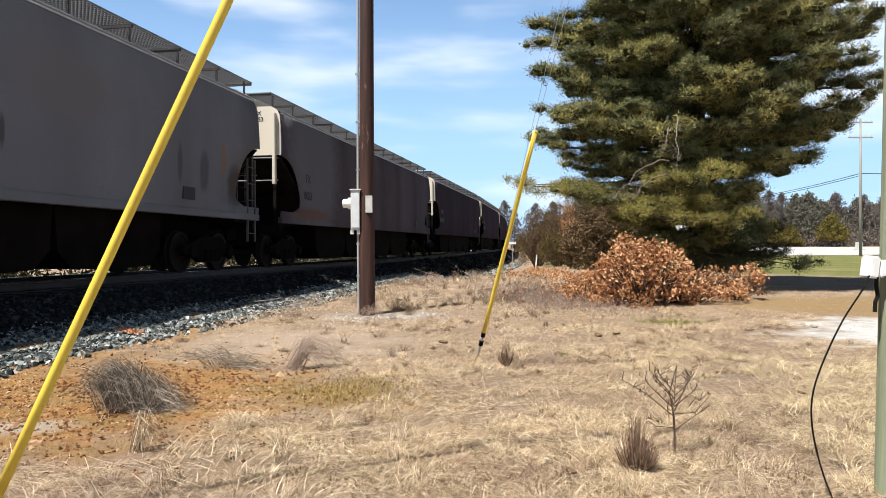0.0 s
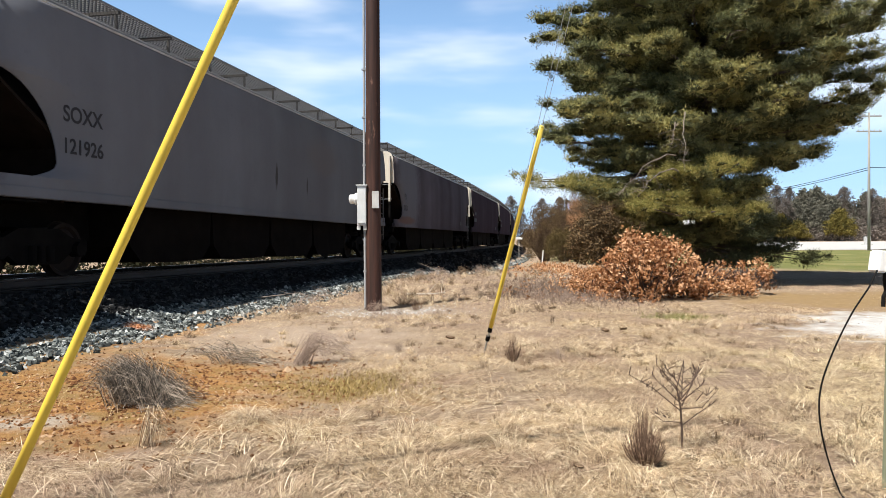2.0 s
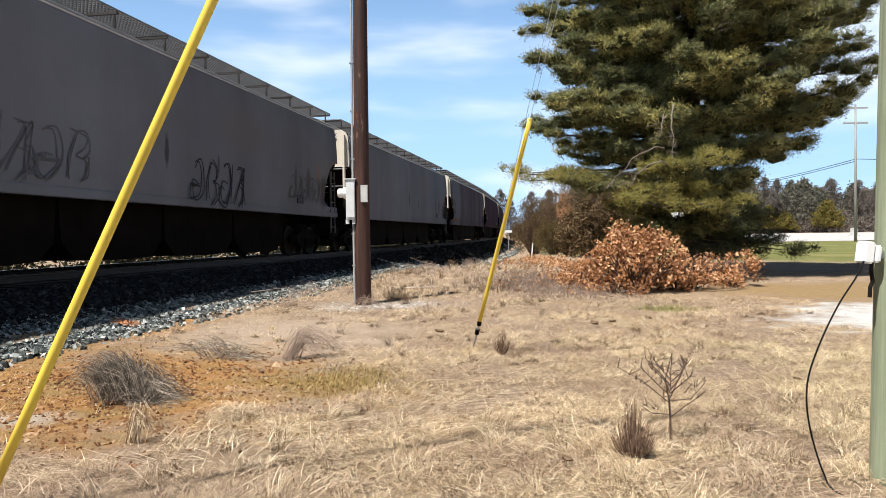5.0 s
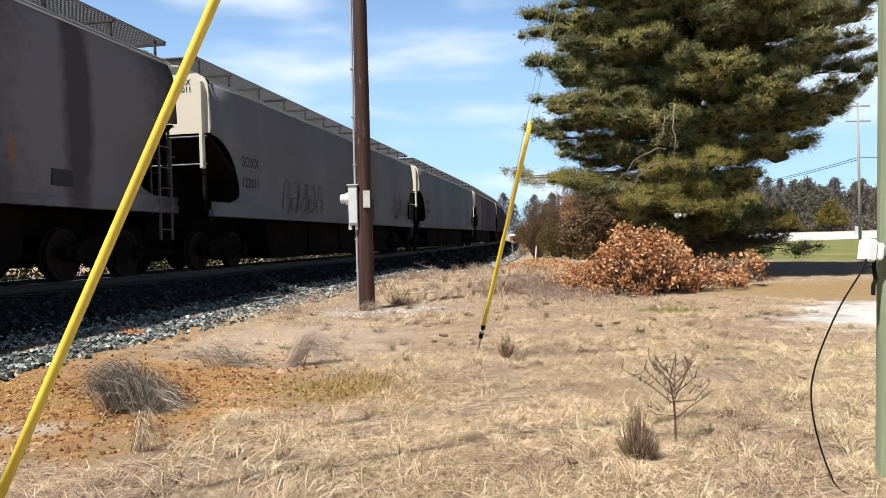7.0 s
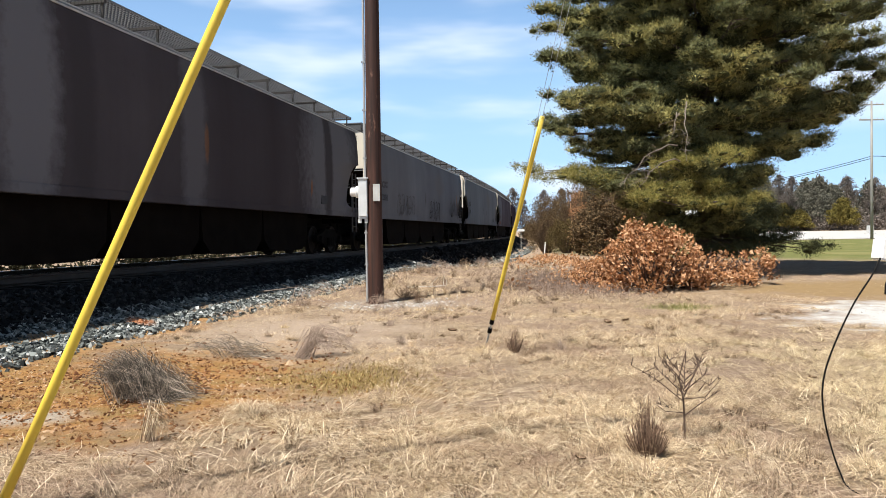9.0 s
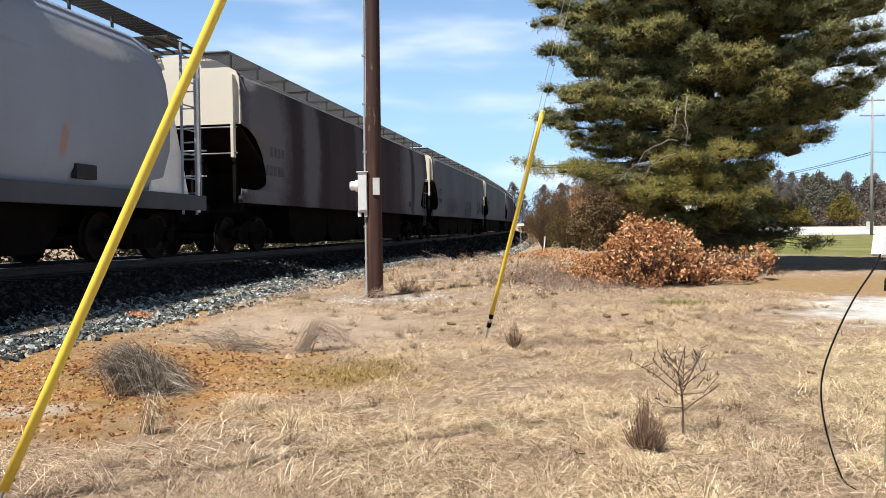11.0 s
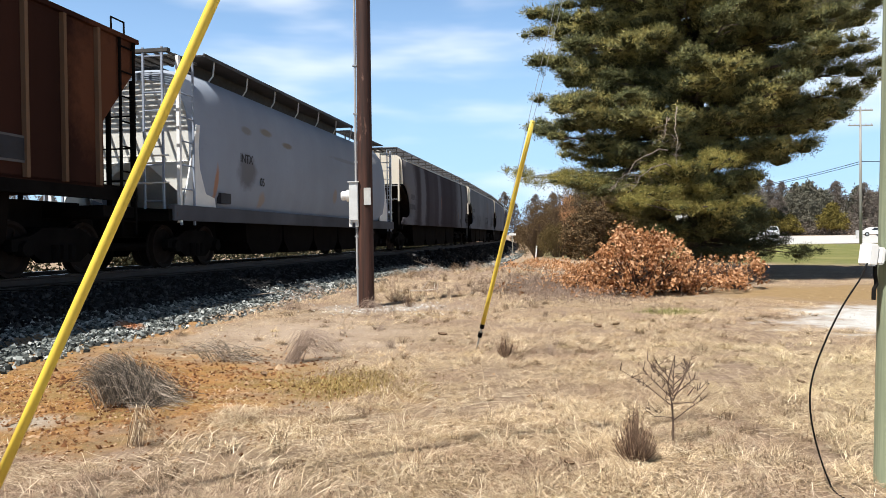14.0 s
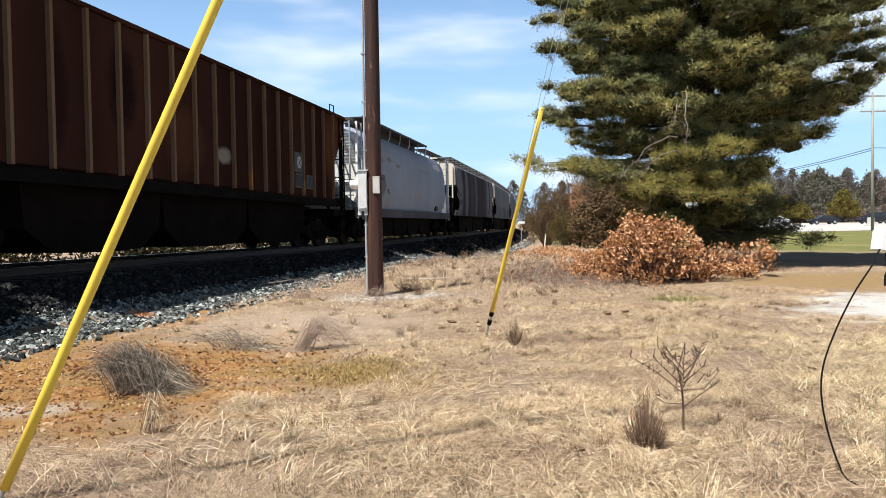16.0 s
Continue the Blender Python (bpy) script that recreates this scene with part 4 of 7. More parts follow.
def round_car(length):
    """The white rounded hopper with a long roof walk."""
    car = new("hopper_car")
    half = length / 2
    hb = half - 1.5
    sec = [(1.36, 1.32), (1.5, 1.6), (1.585, 2.1), (1.6, 2.6), (1.575, 3.1), (1.51, 3.6), (1.4, 3.95), (1.2, 4.24), (0.8, 4.42), (0.4, 4.49), (0.0, 4.5)]
    sec = sec + [(-y, z) for y, z in sec[-2::-1]]
    g = Geo()
    rows = []
    for x, k in ((-hb + 0.0, 0.8), (-hb + 0.12, 0.9), (-hb + 0.45, 0.97), (-hb + 1.1, 1.0), (0, 1.0), (hb - 1.1, 1.0), (hb - 0.45, 0.97), (hb - 0.12, 0.9), (hb, 0.8)):
        rows.append([(x, y * k, 2.6 + (z - 2.6) * k) for y, z in sec])
    g.sheet(rows)
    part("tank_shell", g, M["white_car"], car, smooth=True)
    for s in (-1, 1):
        g = Geo()
        n = len(sec)
        end = [(s * hb, y * 0.8, 2.6 + (z - 2.6) * 0.8) for y, z in sec]
        g.add(end + [(s * (hb - 0.0), 0, 2.5)], [(k, k + 1, n) for k in range(n - 1)])
        part("end_sheet", g, M["sunlit_white"], car, "end sheet in brighter white, sunlight put into its colour")
        g = Geo()
        q = [(s * (hb - 0.1), 2.35), (s * (hb + 0.05), 2.3), (s * (hb - 1.6), 1.3), (s * (hb - 1.8), 1.35)]
        g.prism(q, -1.3, 1.3)
        # brighter white than the shell, with the sunlight on the end in its colour
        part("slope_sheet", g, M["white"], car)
        g = Geo()
        g.box(min(s * (hb - 1.5), s * (half - 0.25)), max(s * (hb - 1.5), s * (half - 0.25)), -1.5, 1.5, 1.14, 1.22)
        g.box(min(s * (hb - 2.5), s * (half - 0.2)), max(s * (hb - 2.5), s * (half - 0.2)), -0.25, 0.25, 0.78, 1.14)
        g.box(min(s * (half - 0.42), s * (half - 0.25)), max(s * (half - 0.42), s * (half - 0.25)), -1.5, 1.5, 0.98, 1.22)
        part("end_platform", g, M["under"], car)
        for sy in (-1, 1):
            # white plate standing for sunlight on the slope sheet's side
            g = Geo()
            g.add([(s * (hb - 0.9), sy * 1.44, 1.25), (s * (hb + 0.55), sy * 1.44, 1.25), (s * (hb - 0.05), sy * 1.44, 3.1), (s * (hb - 0.35), sy * 1.44, 3.1),
                   (s * (hb - 0.9), sy * 1.41, 1.25), (s * (hb + 0.55), sy * 1.41, 1.25), (s * (hb - 0.05), sy * 1.41, 3.1), (s * (hb - 0.35), sy * 1.41, 3.1)],
                  [(0, 1, 2, 3), (4, 7, 6, 5), (0, 4, 5, 1), (1, 5, 6, 2), (2, 6, 7, 3), (3, 7, 4, 0)])
            part("sunlight_plate", g, M["white"], car)
            g = Geo()
            g.box(min(s * (half - 0.74), s * (half - 0.66)), max(s * (half - 0.74), s * (half - 0.66)), sy * 1.5 - 0.035, sy * 1.5 + 0.035, 0.95, 4.4)
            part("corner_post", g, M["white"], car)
            ladder(car, s * (half - 1.02), sy * 1.5, 0.9, 4.4, 0.54, "x", M["white_car"], rungs=7)
            ladder(car, s * (half - 0.33), sy * 1.15, 1.2, 4.5, 0.42, "y", M["white_car"], "end_ladder", 9)
        g = Geo()
        for z in (1.75, 2.3):
            g.tube([(s * (half - 0.3), -1.5, z), (s * (half - 0.3), 1.5, z)], 0.018, 6)
        part("grab_bar", g, M["white"], car)
        g = Geo()
        deck = new("end_walkway")
        deck.parent = car
        for k in range(15):
            x = s * (half - 0.8 - 0.058 * k)
            part("walkway_bar", Geo().box(x - 0.016, x + 0.016, -1.4, 1.4, 4.44, 4.47), M["dark_board"], deck)
        part("lintel", Geo().box(min(s * (half - 0.42), s * (half - 0.3)), max(s * (half - 0.42), s * (half - 0.3)), -1.5, 1.5, 4.4, 4.47), M["dark_board"], deck)
        for y in np.arange(-1.4, 1.41, 0.28):
            part("bearer_bar", Geo().box(min(s * (half - 0.35), s * (half - 1.65)), max(s * (half - 0.35), s * (half - 1.65)), y - 0.03, y + 0.03, 4.41, 4.44), M["dark_board"], deck)
        g = Geo()
        g.tube([(s * (half - 0.3), 0.55, 2.0), (s * (half - 0.24), 0.55, 2.0)], 0.28, 20)
        part("brake_wheel", g, M["under"], car)
    for sy in (-1, 1):
        g = Geo()
        g.box(-hb + 0.7, 4.0, min(sy * 0.3, sy * 1.3), max(sy * 0.3, sy * 1.3), 4.75, 4.78)
        g.box(-hb + 0.7, 4.0, sy * 1.29 - 0.02, sy * 1.29 + 0.02, 4.73, 4.81)
        part("running_board", g, M["dark_board"], car, "dark solid roof walkway")
        g = Geo().box(-hb + 0.7, 4.0, sy * 0.62 - 0.03, sy * 0.62 + 0.03, 4.25, 4.748)
        part("hatch_coaming", g, M["dark_board"], car)
        g = Geo()
        for k in range(11):
            y = sy * (0.55 + 0.6 * k / 10)
            g.box(4.02, half - 0.6, y - 0.01, y + 0.01, 4.64, 4.67)
        for x in np.arange(4.02, half - 0.6, 0.16):
            g.box(x - 0.008, x + 0.008, min(sy * 0.52, sy * 1.18), max(sy * 0.52, sy * 1.18), 4.64, 4.66)
        for x in (4.6, 5.8, 7.0):
            g.box(x - 0.02, x + 0.02, sy * 0.8 - 0.02, sy * 0.8 + 0.02, 4.25, 4.64)
        part("walkway_grating", g, M["dark_board"], car)
        for x in np.linspace(-hb + 1.1, 3.8, 7):
            g = Geo().tube([(x, sy * 1.19, 4.25), (x + 0.16, sy * 1.22, 4.42), (x + 0.2, sy * 1.24, 4.74)], 0.02, 6)
            part("walkway_bracket", g, M["pale_plate"], car)
        g = Geo()
        g.box(-half + 0.4, half - 0.4, sy * 1.47 - 0.07, sy * 1.47 + 0.07, 0.99, 1.315)
        part("side_sill", g, M["sill"], car, bevel=0.012)
    step = (2 * hb - 6.0) / 4
    for k in range(4):
        x0 = -hb + 3.0 + step * (k + 0.5)
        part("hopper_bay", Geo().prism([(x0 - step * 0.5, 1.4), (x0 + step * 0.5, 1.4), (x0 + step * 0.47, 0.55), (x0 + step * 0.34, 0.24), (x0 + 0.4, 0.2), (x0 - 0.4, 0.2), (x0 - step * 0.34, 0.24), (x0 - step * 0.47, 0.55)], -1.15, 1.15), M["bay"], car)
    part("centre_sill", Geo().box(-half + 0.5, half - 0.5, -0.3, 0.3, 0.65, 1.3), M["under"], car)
    add_couplers(car, half)
    lettering("reporting_mark", "INTX", 0.3, Matrix.Translation((-5.82, -1.605, 2.46)) @ RIGHT_SIDE, car)
    lettering("car_number", "05", 0.28, Matrix.Translation((-4.9, -1.6, 1.96)) @ RIGHT_SIDE, car)
    for x in (-7.1, 4.9):
        g = Geo().box(x, x + 0.5, -1.56, -1.45, 1.42, 1.66)
        part("placard", g, M["letter"], car, "small dark placard plate")
    tagged(car, "white rounded covered hopper car with rust marks", "hopper car", "cars of the freight train")
    return car, add_trucks(car, half - 2.1)


def ribbed_car(length):
    """The rusty brown hopper with outside posts."""
    car = new("hopper_car")
    half = length / 2
    hb = half - 0.6
    for sy in (-1, 1):
        g = Geo()
        out = [(-hb, 4.3), (-hb, 3.75), (-hb + 1.0, 2.65), (-hb + 1.0, 1.5), (hb - 1.0, 1.5), (hb - 1.0, 2.65), (hb, 3.75), (hb, 4.3)]
        y0 = sy * 1.5
        g.prism(out, y0 - 0.02, y0 + 0.02)
        part("side_wall", g, M["brown_car"], car)
        for k in range(18):
            x = hb - 1.18 - 0.86 * k
            z0 = 1.53
            g = Geo().box(x - 0.036, x + 0.036, min(sy * 1.5, sy * 1.6), max(sy * 1.5, sy * 1.6), z0, 4.22)
            part("side_post", g, M["rib"], car, "pale rusty outside post" if k == 0 else "")
        g = Geo().box(-hb, hb, min(sy * 1.46, sy * 1.6), max(sy * 1.46, sy * 1.6), 4.22, 4.3)
        part("top_chord", g, M["brown_car"], car)
        g = Geo().box(-hb, hb, min(sy * 1.4, sy * 1.52), max(sy * 1.4, sy * 1.52), 1.3, 1.56)
        part("side_sill", g, M["under"], car)
        g = Geo()
        g.box(-hb - 0.3, hb + 0.3, min(sy * 0.3, sy * 0.85), max(sy * 0.3, sy * 0.85), 4.52, 4.55)
        part("running_board", g, M["dark_board"], car)
    g = Geo()
    g.sheet([[(x, y, z) for y, z in ((-1.58, 4.27), (-0.8, 4.42), (0, 4.48), (0.8, 4.42), (1.58, 4.27))] for x in (-hb, 0, hb)])
    part("roof", g, M["brown_car"], car)
    for s in (-1, 1):
        g = Geo()
        g.box(min(s * hb, s * (hb - 0.04)), max(s * hb, s * (hb - 0.04)), -1.5, 1.5, 3.85, 4.3)
        q = [(s * hb, 3.75), (s * (hb - 0.05), 3.75), (s * (hb - 2.5), 1.35), (s * (hb - 2.4), 1.3)]
        g.prism(q, -1.49, 1.49)
        part("end_wall", g, M["brown_car"], car)
        g = Geo()
        g.box(min(s * (hb - 2.4), s * (half - 0.2)), max(s * (hb - 2.4), s * (half - 0.2)), -0.25, 0.25, 0.78, 1.14)
        g.box(min(s * (hb - 1.0), s * hb), max(s * (hb - 1.0), s * hb), -1.5, 1.5, 1.0, 1.2)
        for y in (-1.45, -0.95, 0.95, 1.45):
            g.box(min(s * (hb - 0.05), s * (hb + 0.02)), max(s * (hb - 0.05), s * (hb + 0.02)), y - 0.035, y + 0.035, 1.1, 3.55)
        for z in (1.7, 2.3, 2.9):
            g.tube([(s * hb, -1.45, z), (s * hb, 1.45, z)], 0.016, 6)
        part("end_frame", g, M["under"], car)
        g = Geo().tube([(s * (hb + 0.06), -0.35, 2.05), (s * (hb + 0.12), -0.35, 2.05)], 0.3, 20)
        part("brake_wheel", g, M["under"], car)
        ladder(car, s * (hb - 0.35), -1.57, 0.7, 4.3, 0.42, "x", M["under"], rungs=8)
        g = Geo()
        for y in (-1.1, -0.45):
            g.tube([(s * (hb - 0.1), y, 4.5), (s * (hb - 0.1), y, 4.75), (s * (hb + 0.3), y, 4.75), (s * (hb + 0.3), y, 4.4)], 0.02, 6)
        part("end_handrail", g, M["under"], car)
    step = (2 * hb - 5.6) / 3
    for k in range(3):
        x0 = -hb + 2.8 + step * (k + 0.5)
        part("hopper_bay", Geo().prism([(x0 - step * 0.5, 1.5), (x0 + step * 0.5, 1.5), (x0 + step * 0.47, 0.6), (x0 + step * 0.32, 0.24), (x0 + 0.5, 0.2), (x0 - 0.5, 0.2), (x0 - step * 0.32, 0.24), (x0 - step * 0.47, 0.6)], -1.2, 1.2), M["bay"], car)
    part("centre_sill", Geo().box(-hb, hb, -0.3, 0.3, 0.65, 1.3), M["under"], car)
    add_couplers(car, half)
    g = Geo().box(hb - 4.34, hb - 3.7, -1.545, -1.52, 2.18, 2.74)
    plate = part("sign_plate", g, M["patch"], car, "pale plate with a round mark")
    g = Geo().tube([(hb - 4.02, -1.552, 2.46), (hb - 4.02, -1.544, 2.46)], 0.17, 20)
    part("round_mark", g, M["conduit"], plate)
    g = Geo()
    for d in (1, -1):
        g.add([(hb - 4.02 + 0.1 * q * d - 0.02, -1.556, 2.46 + 0.1 * q) for q in (-1, 1)] + [(hb - 4.02 + 0.1 * q * d + 0.02, -1.556, 2.46 + 0.1 * q) for q in (1, -1)], [(0, 1, 2, 3)])
    part("cross_mark", g, M["letter"], plate)
    # two small framed notice panels
    for x in (hb - 4.06, hb - 3.18):
        g = Geo()
        g.box(x - 0.27, x + 0.27, -1.56, -1.52, 1.74, 2.14)
        pan = part("notice_panel", g, M["patch"], car, "thin-framed dark notice panel")
        part("panel_face", Geo().box(x - 0.235, x + 0.235, -1.566, -1.558, 1.775, 2.105), M["letter"], pan)
    tagged(car, "rusty brown ribbed covered hopper car with outside posts", "hopper car", "cars of the freight train")
    return car, add_trucks(car, half - 2.1)


# middle of each car along the track at the start, front of the train first
TRAIN = []


def build_train():
    L = 22.056
    lab = "weathered grey covered hopper car with roof grating"
    made = [("gray_car", "SOXX", "121926", 0), ("gray_car", "SOXX", "122011", -1), ("streaked_car", "", "", -2), ("pale_plum_car", "FX", "0053", 1), ("dim_plum_car", "", "", 2),
            ("dim_plum_car", "", "", 3), ("dim_plum_car", "", "", 4), ("dim_plum_car", "", "", 5), ("dim_plum_car", "", "", 6)]
    for paint, mark, num, k in made:
        c, w = hopper_car(L, M[paint], M["cream_end"], mark, num, lab if "plum" not in paint else "dark plum-grey covered hopper car with pale end posts")
        if k == -1:
            add_graffiti(c, 0.25, 1.36, 2.7, 0.88, 3, M["spray"], "dark sprayed lettering strokes")
            add_graffiti(c, 5.9, 1.7, 2.5, 0.65, 5, M["faded"], "faded sprayed strokes")
            add_graffiti(c, -6.4, 1.5, 3.4, 0.8, 4, M["faded"], "faded pale sprayed strokes")
        TRAIN.append((c, w, 7.688 + L * k))
    c, w = round_car(19.0)
    TRAIN.append((c, w, -57.45))
    c, w = ribbed_car(18.4)
    TRAIN.append((c, w, -76.4))
    # unseen car, added so that the train's shadow goes on
    c, w = ribbed_car(18.4)
    TRAIN.append((c, w, -94.85))


build_train()

# ---- poles, guys, boxes ----


def meter_pole():
    x, y = -1.345, 14.2
    pole = new("utility_pole")
    pole.location = (x, y, 0)
    g = Geo()
    g.tube([(0, 0, -0.3), (0, 0, 0), (0.0, 0, 2.0), (0.015, 0, 6.0), (0.03, 0, 11.0)], [0.15, 0.148, 0.142, 0.132, 0.112], 20)
    part("shaft", g, M["pole"], pole, smooth=True)
    g = Geo().tube([(-0.16, -0.03, 0), (-0.165, -0.03, 1.6)], 0.022, 8)
    part("conduit", g, M["conduit"], pole)
    g = Geo().tube([(-0.165, -0.03, 2.35), (-0.155, -0.02, 4.6), (-0.14, 0, 10.0)], 0.022, 8)
    part("riser", g, M["conduit"], pole)
    g = Geo().box(-0.29, -0.12, -0.14, 0.06, 1.58, 2.33)
    box = part("meter_box", g, M["box"], pole, "pale grey metal meter box", bevel=0.012)
    g = Geo().box(-0.285, -0.125, -0.155, -0.138, 1.62, 2.27)
    part("cover", g, M["box"], box, bevel=0.006)
    g = Geo().box(-0.31, -0.1, -0.165, 0.07, 2.325, 2.345)
    part("drip_lid", g, M["box"], box)
    g = Geo().tube([(-0.28, -0.03, 2.08), (-0.34, -0.03, 2.08), (-0.35, -0.03, 2.08), (-0.43, -0.03, 2.08), (-0.45, -0.03, 2.08)], [0.11, 0.11, 0.085, 0.085, 0.06], 20)
    part("meter", g, M["white"], box, "round glass-fronted meter")
    for q in (-0.27, -0.15):
        part("hub", Geo().box(q - 0.03, q + 0.03, -0.11, -0.04, 1.5, 1.58), M["box"], box)
    g = Geo().box(-0.01, 0.12, -0.165, -0.142, 1.9, 2.22)
    part("notice_plate", g, M["pale_plate"], pole, "weathered pale notice plate", bevel=0.004)
    for z in (0.7, 1.3, 2.7, 3.6, 4.5):
        part("strap", Geo().box(-0.2, -0.12, -0.05, 0.0, z, z + 0.03), M["steel"], pole)
    tagged(pole, "dark red-brown creosoted wooden pole with a meter box", "utility pole")


TOP = Vector((2.74, 3.36, 10.7))       # where both guys meet the near pole


def near_pole():
    pole = new("utility_pole")
    pole.location = (2.365, 3.75, 0)
    g = Geo()
    g.tube([(0, 0, -0.3), (0, 0, 0), (0.04, 0, 2), (0.12, 0, 6), (0.22, 0, 12)], [0.166, 0.165, 0.158, 0.145, 0.12], 28)
    part("shaft", g, M["green_pole"], pole, smooth=True)
    g = Geo().tube([(0.1, -0.08, 10.7), (0.34, -0.39, 10.7)], 0.04, 10)
    part("guy_bracket", g, M["steel"], pole)
    tagged(pole, "greenish treated wooden pole beside a hanging cable", "utility pole")
    box = new("junction_box")
    m = Matrix.Translation((2.15, 3.72, 1.185)) @ Euler((0, radians(8), radians(8))).to_matrix().to_4x4()
    box.matrix_world = m
    part("housing", Geo().box(-0.04, 0.015, -0.04, 0.04, -0.055, 0.055), M["white"], box, bevel=0.008)
    part("lid", Geo().box(0.018, 0.05, -0.045, 0.04, -0.045, 0.042), M["white"], box, bevel=0.008)
    part("bracket", Geo().box(0.045, 0.12, -0.02, 0.02, -0.02, 0.02), M["steel"], box)
    part("gland", Geo().tube([(0.03, 0, -0.04), (0.035, 0, -0.09), (0.05, 0.0, -0.14), (0.04, 0, -0.17), (0.045, 0, -0.22)], 0.01, 8), M["black"], box)
    tagged(box, "small white plastic junction box fixed to the pole", "junction box")
    g = Geo()
    pts = [(2.13, 3.7, 1.16), (2.08, 3.66, 1.11), (2.05, 3.65, 1.06), (1.967, 3.65, 0.933), (1.885, 3.65, 0.768), (1.824, 3.65, 0.604), (1.808, 3.65, 0.467), (1.83, 3.65, 0.302), (1.885, 3.64, 0.11), (1.925, 3.58, 0.03), (2.05, 3.3, 0.012), (2.4, 3.3, 0.012), (2.7, 3.5, 0.012)]
    out = []
    for i in range(len(pts) - 1):
        p0, p1, p2, p3 = (Vector(pts[min(max(i + k, 0), len(pts) - 1)]) for k in (-1, 0, 1, 2))
        for q in range(6):
            t = q / 6
            out.append(0.5 * ((2 * p1) + (p2 - p0) * t + (2 * p0 - 5 * p1 + 4 * p2 - p3) * t * t + (3 * p1 - p0 - 3 * p2 + p3) * t ** 3))
    out.append(Vector(pts[-1]))
    tagged(part("black_cable", g.tube(out, 0.0044, 8), M["black"], smooth=True), "loose black cable hanging in a curve to the grass", "cable")


def guy(base, z0, length, name_label, r):
    """A guy wire with its anchor rod and yellow guard."""
    thing = new("guy_wire")
    b = Vector(base)
    way = (TOP - b).normalized()
    part("wire", Geo().tube([b + way * 0.3, TOP], 0.0022, 6), M["steel"], thing)
    part("anchor_rod", Geo().tube([b - way * 0.15, b + way * 0.42], 0.011, 8), M["steel"], thing, "rusty anchor rod")
    g = Geo()
    side = way.cross(Vector((0, 0, 1))).normalized()
    p0 = b + way * z0
    g.tube([p0 + way * (length * k / 6) for k in range(7)], r, 16)
    part("guard", g, M["yellow"], thing, "bright yellow plastic guy guard", smooth=True)
    g = Geo()
    for q in (0.1, 0.5):
        g.tube([b + way * (z0 - q * 0.3), b + way * (z0 - q * 0.3 + 0.06)], 0.026, 10)
    part("clamp", g, M["under"], thing)
    if r < 0.034:
        off = side * 0.055
        part("second_wire", Geo().tube([b + way * 0.42, b + way * 3.0 + off, TOP + off * 4], 0.0022, 6), M["steel"], thing)
    tagged(thing, name_label, "guy wire", "guys of the near pole")


meter_pole()
near_pole()
guy((0.436, 8.65, 0.0), 0.32, 2.44, "yellow-sleeved guy wire anchored in the dry grass", 0.024)


def left_guy():
    b, top = Vector((-2.011, 3.496, 0.295)), Vector((2.945, 3.39, 10.7))
    way = (top - b).normalized()
    thing = new("guy_wire")
    low = b - way * (b.z / way.z)
    part("anchor_rod", Geo().tube([low - way * 0.1, low + way * 0.4], 0.012, 8), M["steel"], thing)
    part("guard", Geo().tube([low + way * (0.1 + 0.6 * k) for k in range(9)], 0.0237, 18), M["yellow"], thing, "bright yellow plastic guy guard", smooth=True)
    part("wire", Geo().tube([low + way * 0.4, top], 0.004, 6), M["steel"], thing)
    tagged(thing, "yellow-sleeved guy wire anchored beside the field", "guy wire", "guys of the near pole")


left_guy()

# ---- plants ----


def blades(rng, place, count, length, width, lean, comb=0.9):
    """Bent grass blades: place() gives a root; lean: how far they lie down; comb: how unlike their neighbours they lie."""
    v = np.zeros((count, 5, 3), dtype=np.float32)
    for i in range(count):
        x, y, z, k = place()
        a = noise.noise((x * 0.7, y * 0.7, 40.0)) * 5.0 + rng.normal(0, comb)
        h = length * rng.uniform(0.4, 1.4) * k
        li = np.clip(rng.normal(lean, 0.25), 0.02, 1.56)
        dx, dy = math.cos(a), math.sin(a)
        w = width * rng.uniform(0.6, 1.4)
        r1, z1 = h * 0.5 * math.sin(li * 0.85), h * 0.5 * math.cos(li * 0.85)
        r2, z2 = r1 + h * 0.5 * math.sin(min(li * 1.3, 1.8)), z1 + h * 0.5 * math.cos(min(li * 1.3, 1.8))
        v[i] = ((x - dy * w, y + dx * w, z), (x + dy * w, y - dx * w, z), (x + dx * r1 + dy * w * 0.8, y + dy * r1 - dx * w * 0.8, z + z1),
                (x + dx * r1 - dy * w * 0.8, y + dy * r1 + dx * w * 0.8, z + z1), (x + dx * r2, y + dy * r2, max(z + z2, z + 0.008)))
    k = np.arange(count)[:, None] * 5
    f = np.concatenate([k + np.array([[0, 1, 2]]), k + np.array([[0, 2, 3]]), k + np.array([[3, 2, 4]])])
    return v.reshape(-1, 3), f


def bare(x, y):
    """1 where clay or gravel shows."""
    w = noise.noise((x * 0.9, y * 0.9, 7.0)) * 0.35
    a = math.hypot((x + 3.2) / 2.4, (y - 6.55) / 2.45) + w
    b = math.hypot((x + 4.3 - (y - 9.6) * 0.2) / 0.6, (y - 9.6) / 3.0) + w
    c = math.hypot((x - 9.4) / 4.5, (y - 11.0) / 2.7) + w
    d = math.hypot((x + 1.0) / 1.2, (y - 13.9) / 0.8) + w
    e = math.hypot((x - 9.5) / 4.8, (y - 15.6) / 2.9) + w
    return min(a, b, c, d, e) < 0.95


